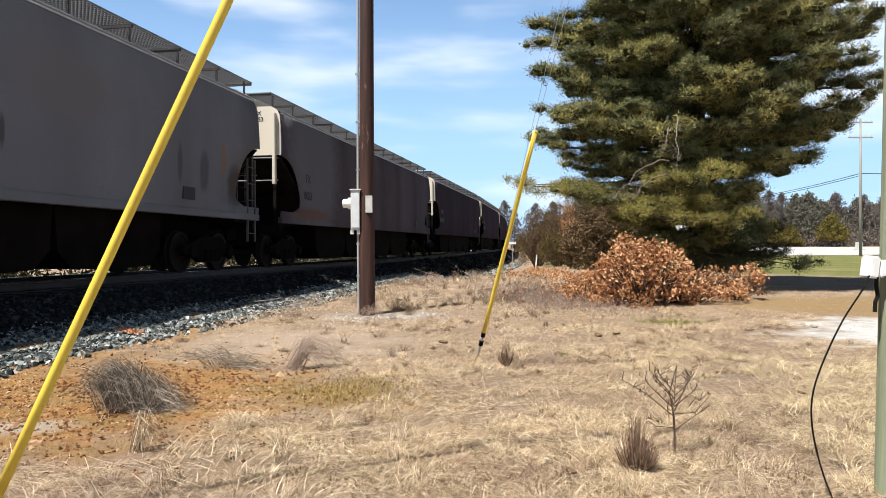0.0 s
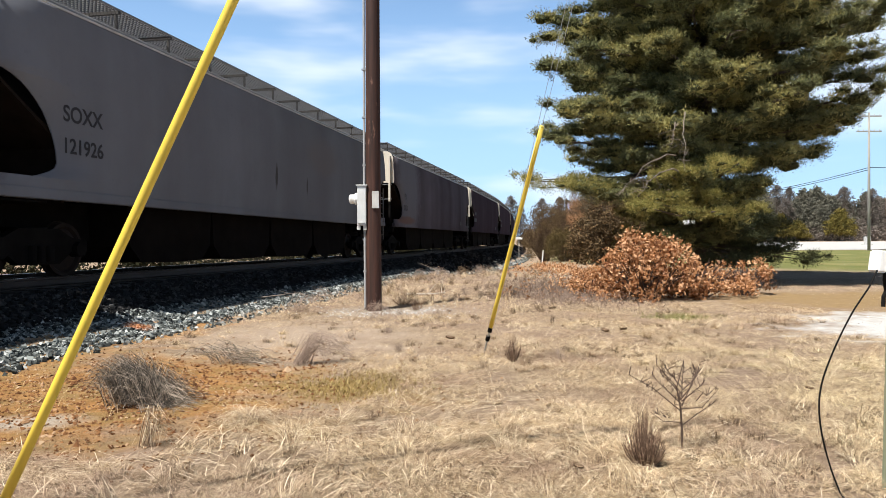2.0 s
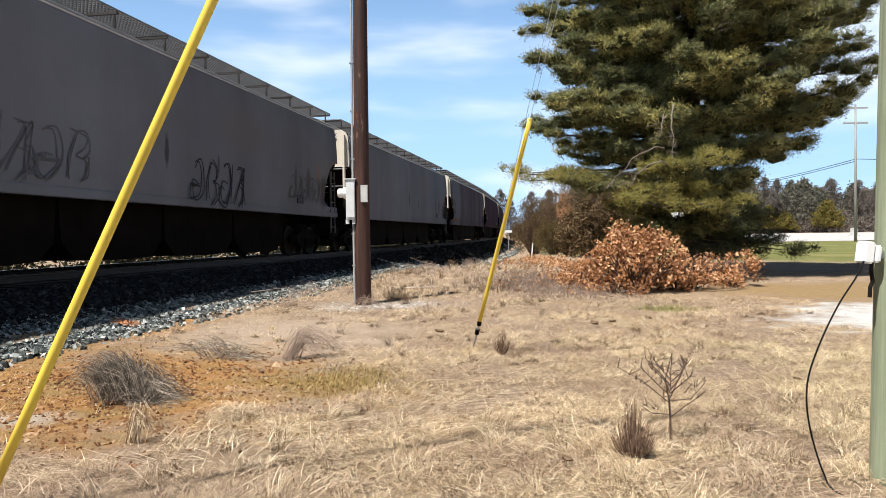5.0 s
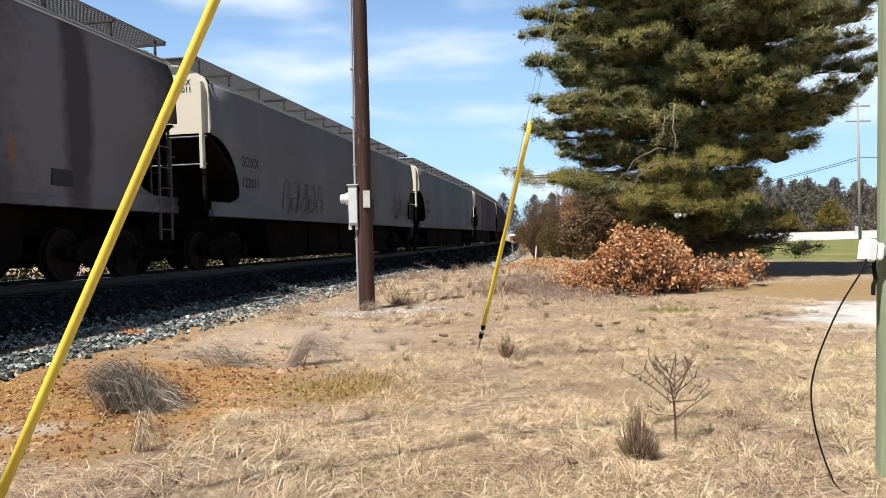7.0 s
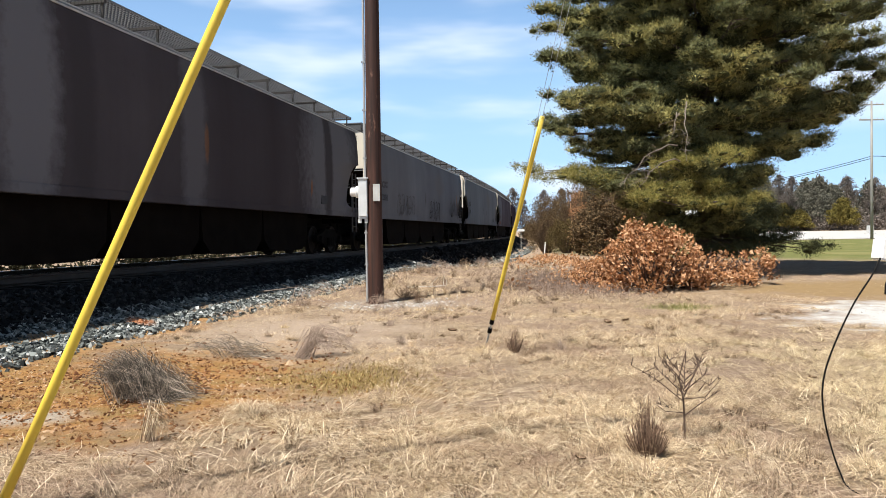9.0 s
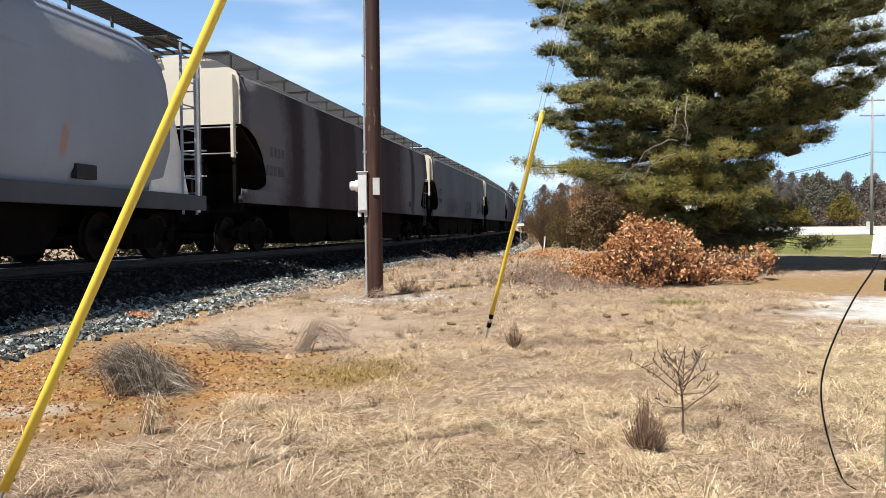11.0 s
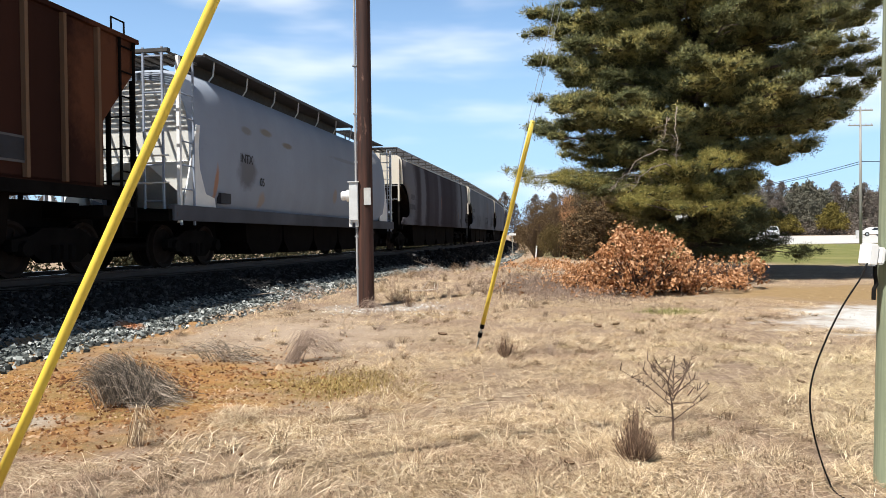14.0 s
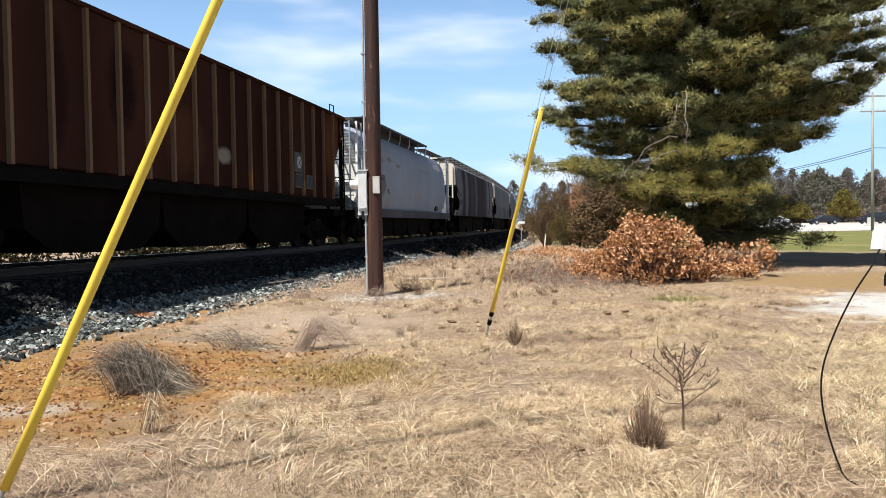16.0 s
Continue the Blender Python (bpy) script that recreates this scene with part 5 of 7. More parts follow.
def strands(rng, roots, way, length, lean0, lean1, width):
    """Arching grass stems, all as arrays: roots (n, 3), the way they lean, their length, the lean at foot and tip, half their width."""
    n = len(roots)
    d = np.stack([np.cos(way), np.sin(way), np.zeros(n)], axis=1)
    q = np.stack([-np.sin(way), np.cos(way), np.zeros(n)], axis=1) * width[:, None]
    p, rows = roots.astype(np.float64).copy(), []
    for k in range(4):
        rows.append(p.copy())
        li = lean0 + (lean1 - lean0) * k / 2.0
        p = p + (d * np.sin(li)[:, None] + np.array([0, 0, 1.0]) * np.cos(li)[:, None]) * (length / 3)[:, None]
        p[:, 2] = np.maximum(p[:, 2], roots[:, 2] + 0.006)
    v = np.stack([rows[0] - q, rows[0] + q, rows[1] - q, rows[1] + q, rows[2] - q * 0.8, rows[2] + q * 0.8, rows[3]], axis=1).reshape(-1, 3)
    k = np.arange(n)[:, None] * 7
    return v, np.concatenate([k + np.array([t]) for t in ((0, 1, 3), (0, 3, 2), (2, 3, 5), (2, 5, 4), (4, 5, 6))])


def thin(x, y):
    """Part of the grass that the dusty ground before the pole lets grow."""
    return min(1.0, 0.22 + 0.8 * max(0.0, math.hypot((x + 1.9) / 1.9, (y - 9.9) / 2.9) - 0.55))


def build_grass():
    rng = np.random.default_rng(11)

    def open_field(x, y, least=3.9):
        return track_offset(x, y)[0] > least and not bare(x, y)

    def mat():
        while True:
            y = 2.4 + 21 * rng.random() ** 1.7
            x = rng.uniform(-0.68, 0.68) * y + rng.uniform(-0.5, 0.5)
            o, s = track_offset(x, y)
            thick = noise.noise((x * 0.8, y * 0.8, 21.0)) + 0.7 * noise.noise((x * 2.7, y * 2.7, 5.0))
            if o > 3.55 and (not bare(x, y) or rng.random() < 0.05) and rng.random() < (0.72 + 1.1 * thick) * thin(x, y):
                return x, y, height(x, y) + rng.uniform(0, 0.02), 1.0

    def far():
        while True:
            y = rng.uniform(11, 34)
            x = rng.uniform(-0.25, 0.5) * y
            if open_field(x, y) and not (x > 8 and y > 20) and rng.random() < 0.5 + 1.5 * noise.noise((x * 0.9, y * 0.9, 2.0)):
                return x, y, height(x, y), 1.0

    v2, f2 = blades(rng, mat, 210000, 0.14, 0.0014, 1.6, 1.7)
    v3, f3 = blades(rng, far, 15000, 0.15, 0.003, 1.42, 1.6)
    def underfoot():
        while True:
            x, y = rng.uniform(-4.5, 6.0), rng.uniform(-5.0, 3.2)
            if track_offset(x, y)[0] > 3.9 and rng.random() < 0.7 + noise.noise((x * 0.8, y * 0.8, 21.0)):
                return x, y, height(x, y) + rng.uniform(0, 0.02), 1.0

    v4, f4 = blades(rng, underfoot, 42000, 0.14, 0.0024, 1.6, 1.7)
    tagged(bulk("dry_grass", np.concatenate([v2, v3, v4]), np.concatenate([f2, f3 + len(v2), f4 + len(v2) + len(v3)]), M["straw"]), "matted dead straw-coloured grass over the field", "grass", kind="stuff")

    # tussocks: stems that fan out of one foot and arch over, each with a way of its own
    def tussocks(count, near, depth, power, stems, size, lean, name, material, label, least=4.0, x_lo=-0.5, x_hi=0.66):
        roots, way, length, l0, l1, w = [], [], [], [], [], []
        made = 0
        while made < count:
            y = near + depth * rng.random() ** power
            x = rng.uniform(x_lo, x_hi) * y
            if not open_field(x, y, least) or rng.random() > (0.55 + 1.3 * noise.noise((x * 0.55, y * 0.55, 60.0))) * thin(x, y):
                continue
            made += 1
            k = rng.uniform(0.55, 1.25)
            main, z = rng.uniform(0, 6.28), height(x, y)
            n = int(stems * k * rng.uniform(0.6, 1.3))
            r = 0.055 * k * np.sqrt(rng.random(n))
            a = rng.uniform(0, 6.28, n)
            roots.append(np.stack([x + r * np.cos(a), y + r * np.sin(a), np.full(n, z - 0.005)], axis=1))
            way.append(np.where(rng.random(n) < 0.62, main + rng.normal(0, 0.45, n), a))
            length.append(size * k * rng.uniform(0.5, 1.25, n))
            l0.append(np.clip(rng.normal(lean, 0.3, n), 0.05, 1.5))
            l1.append(np.clip(rng.normal(lean + 1.15, 0.4, n), 0.3, 2.6))
            w.append(rng.uniform(0.0005, 0.0012, n) * (1 + y * 0.05))
        v, f = strands(rng, np.concatenate(roots), np.concatenate(way), np.concatenate(length), np.concatenate(l0), np.concatenate(l1), np.concatenate(w))
        tagged(bulk(name, v, f, M[material]), label, "grass", kind="stuff")

    tussocks(270, 2.7, 8.0, 1.1, 125, 0.19, 0.9, "straw_tussocks", "swath", "arching tussocks of pale dead straw")
    tussocks(230, 2.7, 9.0, 1.1, 95, 0.16, 0.9, "shaded_tussocks", "straw", "mixed tussocks of brown and pale dead grass")
    tussocks(260, 2.8, 12.0, 1.2, 80, 0.11, 0.6, "brown_tufts", "tuft", "dark brown dead tufts scattered through the straw")
    tussocks(120, 8.0, 26.0, 1.0, 50, 0.24, 0.5, "verge_weeds", "mauve", "brown dead weeds along the railway verge", 3.8, -0.4, 0.18)
    tussocks(90, 8.0, 8.0, 1.0, 40, 0.16, 0.7, "thin_tussocks", "straw", "low tussocks of dead grass in the field", 4.2, -0.35, 0.5)

    tussocks(130, 13.0, 17.0, 1.0, 60, 0.32, 0.55, "verge_grass", "swath", "tall pale dead grass in mounds along the verge", 3.9, -0.12, 0.17)
    tussocks(60, 13.0, 17.0, 1.0, 50, 0.28, 0.5, "dark_verge_weeds", "tuft", "dark brown dead weeds along the verge", 3.7, -0.14, 0.14)

    # long loose stems laid flat, combed by patches
    n = 9000
    pts = []
    while len(pts) < n:
        y = 2.5 + 12 * rng.random() ** 1.5
        x = rng.uniform(-0.6, 0.66) * y
        if open_field(x, y) and rng.random() < (0.6 + 1.4 * noise.noise((x * 0.7, y * 0.7, 33.0))) * thin(x, y):
            pts.append((x, y, height(x, y) + rng.uniform(0.012, 0.05)))
    pts = np.array(pts)
    way = np.array([noise.noise((x * 0.6, y * 0.6, 40.0)) * 6.0 for x, y, z in pts]) + rng.normal(0, 0.5, n)
    v, f = strands(rng, pts, way, rng.uniform(0.08, 0.32, n), rng.normal(1.42, 0.12, n), rng.normal(1.75, 0.25, n), rng.uniform(0.001, 0.002, n) * (1 + pts[:, 1] * 0.03))
    tagged(bulk("flattened_straw", v, f, M["swath"]), "long pale straw laid flat in bundles", "grass", kind="stuff")


build_grass()


def leaf_cloud(rng, centres, per, size, spread_r, long=1.0):
    """Small bent leaves scattered round each centre."""
    n = len(centres) * per
    c = np.repeat(np.asarray(centres, dtype=np.float32), per, axis=0) + rng.normal(0, spread_r, (n, 3)).astype(np.float32)
    a = rng.normal(0, 1, (n, 3))
    a /= np.linalg.norm(a, axis=1, keepdims=True)
    b = np.cross(a, rng.normal(0, 1, (n, 3)))
    b /= np.linalg.norm(b, axis=1, keepdims=True)
    s = size * rng.uniform(0.5, 1.3, (n, 1))
    nn = np.cross(a, b) * s * 0.3
    v = np.stack([c - a * s * long, c + b * s * 0.5 + nn, c + a * s * long, c - b * s * 0.5 + nn], axis=1).reshape(-1, 3)
    k = np.arange(n)[:, None] * 4
    return v, k + np.array([[0, 1, 2, 3]])


def needle_tufts(rng, tips, ways, per, length, width):
    """Sprays of needles at branch tips."""
    n = len(tips) * per
    p = np.repeat(np.asarray(tips, dtype=np.float32), per, axis=0)
    w = np.repeat(np.asarray(ways, dtype=np.float32), per, axis=0)
    p = p - w * rng.uniform(0, 0.16, (n, 1)) + rng.normal(0, 0.05, (n, 3))
    d = w * 0.7 + rng.normal(0, 0.62, (n, 3)) + np.array([0, 0, 0.12])
    d /= np.linalg.norm(d, axis=1, keepdims=True)
    q = np.cross(d, rng.normal(0, 1, (n, 3)))
    q /= np.linalg.norm(q, axis=1, keepdims=True)
    ln = length * rng.uniform(0.6, 1.25, (n, 1))
    v = np.stack([p - q * width, p + q * width, p + d * ln], axis=1).reshape(-1, 3)
    return v, np.arange(n * 3).reshape(-1, 3)


PHI = 1.618 / 1.902
ICO = [(-0.526, PHI, 0), (0.526, PHI, 0), (-0.526, -PHI, 0), (0.526, -PHI, 0), (0, -0.526, PHI), (0, 0.526, PHI), (0, -0.526, -PHI), (0, 0.526, -PHI), (PHI, 0, -0.526), (PHI, 0, 0.526), (-PHI, 0, -0.526), (-PHI, 0, 0.526)]
ICO_FACES = [(0, 11, 5), (0, 5, 1), (0, 1, 7), (0, 7, 10), (0, 10, 11), (1, 5, 9), (5, 11, 4), (11, 10, 2), (10, 7, 6), (7, 1, 8), (3, 9, 4), (3, 4, 2), (3, 2, 6), (3, 6, 8), (3, 8, 9), (4, 9, 5), (2, 4, 11), (6, 2, 10), (8, 6, 7), (9, 8, 1)]


def pine_tree():
    """Tall pine: limbs that droop and turn up, with clumps of fine needles along them."""
    rng = np.random.default_rng(21)
    tree = new("pine_tree")
    tree.location = (7.4, 21.5, 0)
    trunk = Geo().tube([(0, 0, -0.2), (0.05, 0, 1.5), (0.1, 0.05, 4), (0.05, 0.1, 8), (0.0, 0.0, 12), (0, 0, 14.5)], [0.3, 0.26, 0.22, 0.16, 0.08, 0.03], 12)
    part("trunk", trunk, M["bark"], tree, smooth=True)
    tips, ways, core = [], [], Geo()

    def clump(c, pr, flat, count, out, heart=1.0):
        """One cushion of needle tufts round c, its tufts turned up and outwards."""
        for _ in range(count):
            d = Vector(rng.normal(0, 1, 3)).normalized() * (0.55 + 0.45 * rng.random() ** 0.5)
            if d.z < 0 and rng.random() < 0.6:
                d.z = -d.z
            tips.append(c + Vector((d.x * pr, d.y * pr, d.z * pr * flat + 0.04)))
            ways.append((Vector((d.x, d.y, abs(d.z) * 0.5 + 0.5)) + out * 0.4).normalized())
        # dark core added inside the cushion to block light and shade its underside
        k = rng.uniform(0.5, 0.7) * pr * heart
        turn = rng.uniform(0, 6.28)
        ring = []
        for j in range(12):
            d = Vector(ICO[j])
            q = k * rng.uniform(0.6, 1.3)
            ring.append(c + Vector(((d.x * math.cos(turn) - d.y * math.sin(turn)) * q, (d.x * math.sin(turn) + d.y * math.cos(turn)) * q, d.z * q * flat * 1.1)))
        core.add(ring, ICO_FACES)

    # reach of the boughs by height, towards the track side and the drive side
    zs = [1.0, 1.6, 2.3, 2.95, 3.4, 3.8, 4.3, 5.2, 6.4, 8.0, 9.5, 11.5, 14.3]
    left = [1.2, 1.8, 2.6, 5.1, 4.3, 4.8, 5.5, 5.3, 5.3, 4.9, 4.4, 3.5, 0.7]
    right = [2.0, 2.1, 1.6, 1.7, 2.8, 4.0, 4.9, 5.5, 5.6, 5.2, 4.5, 3.3, 0.7]
    whorls = [(1.3 + 0.71 * k, 11 if k > 2 else 9) for k in range(12)] + [(9.9 + 0.75 * k, 8) for k in range(6)]
    limbs = [(z + rng.normal(0, 0.09), 6.283 * (j + rng.uniform(-0.3, 0.3)) / n + 1.1 * i) for i, (z, n) in enumerate(whorls) for j in range(n)]
    for z, a in limbs:
        side = 0.5 + 0.5 * math.cos(a)
        reach = float(np.interp(z, zs, left)) * (1 - side) + float(np.interp(z, zs, right)) * side
        ln = reach * rng.uniform(0.76, 1.0) * (1 - 0.26 * max(0.0, -math.sin(a + 0.65)) * (3.2 < z < 9))
        rise, sag = rng.uniform(-0.03, 0.1), rng.uniform(0.12, 0.26)
        bend = rng.uniform(-0.4, 0.4)

        def along(t):
            q = a + bend * t * 0.5
            return Vector((math.cos(q) * ln * t, math.sin(q) * ln * t, z + ln * (rise * t - sag * t * (1 - t))))

        limb = Geo().tube([along(t) for t in (0, 0.2, 0.4, 0.6, 0.8, 1.0)], [0.075, 0.06, 0.045, 0.032, 0.02, 0.008], 6, False)
        out = Vector((math.cos(a), math.sin(a), 0))
        pads = int(5 + ln * 2.2)
        for j in range(pads):
            t = 0.2 + 0.8 * (j + rng.random()) / pads
            c = along(t)
            b = a + rng.choice((-1, 1)) * rng.uniform(0.2, 1.2)
            bl = rng.uniform(0.15, 0.9) * (0.45 + 0.24 * ln * (1.15 - t))
            e = c + Vector((math.cos(b) * bl, math.sin(b) * bl, rng.uniform(-0.04, 0.2)))
            limb.tube([c, c.lerp(e, 0.5) + Vector((0, 0, -0.04)), e], [0.018, 0.012, 0.005], 4, False)
            pr = rng.uniform(0.28, 0.64) * (1.2 - 0.48 * t)
            clump(e, pr, 0.46, int((38 if z < 9.5 else 9) * (pr / 0.4) ** 1.5), out)
        clump(along(1.0), 0.2, 0.6, 12, out)
        clump(along(0.86), 0.28, 0.5, 18, out)
        part("limb", limb, M["bark"], tree)
    # short inner shoots that close the crown
    for _ in range(85):
        z, a = rng.uniform(1.0, 8.8), rng.uniform(0, 6.28)
        r = rng.uniform(0.4, 2.4) * (0.55 if z < 2.4 else 1.0)
        e = Vector((math.cos(a) * r, math.sin(a) * r, z))
        clump(e, 0.5, 0.5, 22, Vector((math.cos(a), math.sin(a), 0)))
    v, f = needle_tufts(rng, tips, ways, 16, 0.09, 0.0095)
    crown = bulk("crown", v, f, M["patchy_needle"])
    crown.parent = tree
    # low boughs that reach out over the oak brush, sunlight painted into their needles
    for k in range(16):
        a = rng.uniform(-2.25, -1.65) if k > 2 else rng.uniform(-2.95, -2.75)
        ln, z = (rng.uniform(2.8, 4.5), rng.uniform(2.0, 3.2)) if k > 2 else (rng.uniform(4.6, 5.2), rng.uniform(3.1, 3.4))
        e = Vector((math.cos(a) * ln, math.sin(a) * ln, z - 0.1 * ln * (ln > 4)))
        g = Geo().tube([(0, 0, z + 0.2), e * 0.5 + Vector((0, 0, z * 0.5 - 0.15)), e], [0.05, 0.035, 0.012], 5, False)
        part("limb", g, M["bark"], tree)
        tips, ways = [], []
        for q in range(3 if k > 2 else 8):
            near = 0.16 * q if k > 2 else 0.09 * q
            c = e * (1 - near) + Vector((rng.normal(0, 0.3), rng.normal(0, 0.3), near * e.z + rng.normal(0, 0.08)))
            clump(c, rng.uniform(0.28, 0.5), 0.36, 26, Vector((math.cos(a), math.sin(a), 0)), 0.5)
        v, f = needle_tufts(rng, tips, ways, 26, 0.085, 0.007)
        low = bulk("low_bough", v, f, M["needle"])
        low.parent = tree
    # low boughs on the drive side, down to the ground, shade painted into their needles
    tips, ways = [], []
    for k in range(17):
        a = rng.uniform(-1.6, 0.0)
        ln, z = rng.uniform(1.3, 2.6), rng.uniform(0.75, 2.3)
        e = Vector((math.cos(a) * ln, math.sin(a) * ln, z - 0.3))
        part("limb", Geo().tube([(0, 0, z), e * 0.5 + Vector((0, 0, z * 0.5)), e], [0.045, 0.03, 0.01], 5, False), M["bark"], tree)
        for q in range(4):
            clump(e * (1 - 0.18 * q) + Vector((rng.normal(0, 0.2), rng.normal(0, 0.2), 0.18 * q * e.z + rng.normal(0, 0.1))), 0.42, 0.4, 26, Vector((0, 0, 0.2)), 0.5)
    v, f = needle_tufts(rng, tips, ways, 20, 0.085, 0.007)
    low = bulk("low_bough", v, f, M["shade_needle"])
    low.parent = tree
    inner = bulk("shade_cores", core.v, core.f, M["shade_core"])
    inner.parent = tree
    # thin bare boughs high on the drive side
    for k in range(12):
        z, a, ln = rng.uniform(6.0, 8.6), rng.uniform(-0.9, 0.5), rng.uniform(4.4, 5.4)
        p = [Vector((math.cos(a) * ln * t, math.sin(a) * ln * t, z + 0.16 * ln * t * t)) for t in (0, 0.35, 0.7, 1.0)]
        g = Geo().tube(p, [0.04, 0.03, 0.018, 0.006], 5, False)
        for j in range(46):
            c = p[1].lerp(p[3], rng.random())
            e = c + Vector((rng.normal(0.12, 0.2), rng.normal(0, 0.2), rng.normal(0.12, 0.22)))
            g.tube([c, e, e + Vector((rng.normal(0.06, 0.12), rng.normal(0, 0.12), rng.normal(0.08, 0.12)))], [0.009, 0.006, 0.003], 3, False)
        part("bare_bough", g, M["pale_limb"], tree, "thin bare grey-mauve bough")
    # dead broken limbs low on the trunk
    for z, a, ln in ((3.4, -1.9, 1.9), (2.9, -2.3, 2.3), (2.6, -2.6, 2.6), (4.4, -1.5, 1.2)):
        g = Geo()
        p = [Vector((math.cos(a) * ln * t, math.sin(a) * ln * t, z + 0.25 * ln * t - 0.4 * ln * t * t)) for t in (0, 0.35, 0.7, 1.0)]
        g.tube(p, [0.05, 0.04, 0.025, 0.01], 6, False)
        for j in range(7):
            c = p[1].lerp(p[3], rng.random())
            g.tube([c, c + Vector(rng.normal(0, 0.3, 3))], [0.014, 0.004], 4, False)
        part("dead_limb", g, M["pale_limb"], tree, "bare grey broken limb")
    # bleached bare limbs hanging before the low boughs
    for a, b, n in (((-1.6, -3.4, 4.3), (-2.1, -4.9, 2.8), 9), ((-1.9, -3.6, 3.3), (-3.6, -5.0, 2.25), 12), ((-1.9, -3.8, 2.9), (-3.2, -5.1, 2.2), 10), ((-2.0, -4.2, 3.9), (-2.4, -4.9, 3.3), 5)):
        a, b = Vector(a), Vector(b)
        p = [a.lerp(b, t / 7) + Vector((rng.normal(0, 0.025), rng.normal(0, 0.025), 0.2 * math.sin(math.pi * t / 7) + rng.normal(0, 0.025))) for t in range(8)]
        g = Geo().tube(p, [0.018 - 0.002 * k for k in range(8)], 6, False)
        for j in range(n):
            c = p[rng.integers(2, 7)].lerp(p[7], rng.random() * 0.6)
            m1 = c + Vector((rng.normal(-0.06, 0.1), rng.normal(-0.05, 0.08), rng.normal(0, 0.1)))
            g.tube([c, m1, m1 + Vector((rng.normal(-0.08, 0.1), rng.normal(-0.05, 0.08), rng.normal(-0.05, 0.1)))], [0.008, 0.005, 0.002], 4, False)
        part("dead_limb", g, M["pale_limb"], tree, "bare grey broken limb")
    tagged(tree, "large dark green pine with wide layered boughs", "tree")


pine_tree()


def leaf_bush(name, x, y, rx, ry, h, count, material, seed, label, category="bush", per=34, size=0.056, stems=16, twig=None, clump=0.0):
    rng = np.random.default_rng(seed)
    bush = new(name)
    z0 = height(x, y)
    bush.location = (x, y, z0)
    g = Geo()
    cs = []
    for k in range(stems):
        a = rng.uniform(0, 6.28)
        r = math.sqrt(rng.random())
        ex, ey, ez = rx * r * math.cos(a), ry * r * math.sin(a), h * math.sqrt(max(0.05, 1 - 0.8 * r * r)) * rng.uniform(0.7, 1.0)
        g.tube([(ex * 0.15, ey * 0.15, -0.05), (ex * 0.5, ey * 0.5, ez * 0.45), (ex, ey, ez)], [0.018, 0.012, 0.004], 5, False)
    for _ in range(count):
        a = rng.uniform(0, 6.28)
        r = math.sqrt(rng.random())
        top = h * math.sqrt(max(0.02, 1 - 0.85 * r * r)) * rng.uniform(0.82, 1.08)
        cs.append((rx * r * math.cos(a), ry * r * math.sin(a), top * (1 - 0.9 * rng.random() ** 1.7)))
    part("stem", g, twig or M["twig"], bush)
    v, f = leaf_cloud(rng, cs, per, size, clump or 0.05 + 0.02 * h, 0.8)
    lv = bulk("leaves", v, f, material)
    lv.parent = bush
    return tagged(bush, label, category)


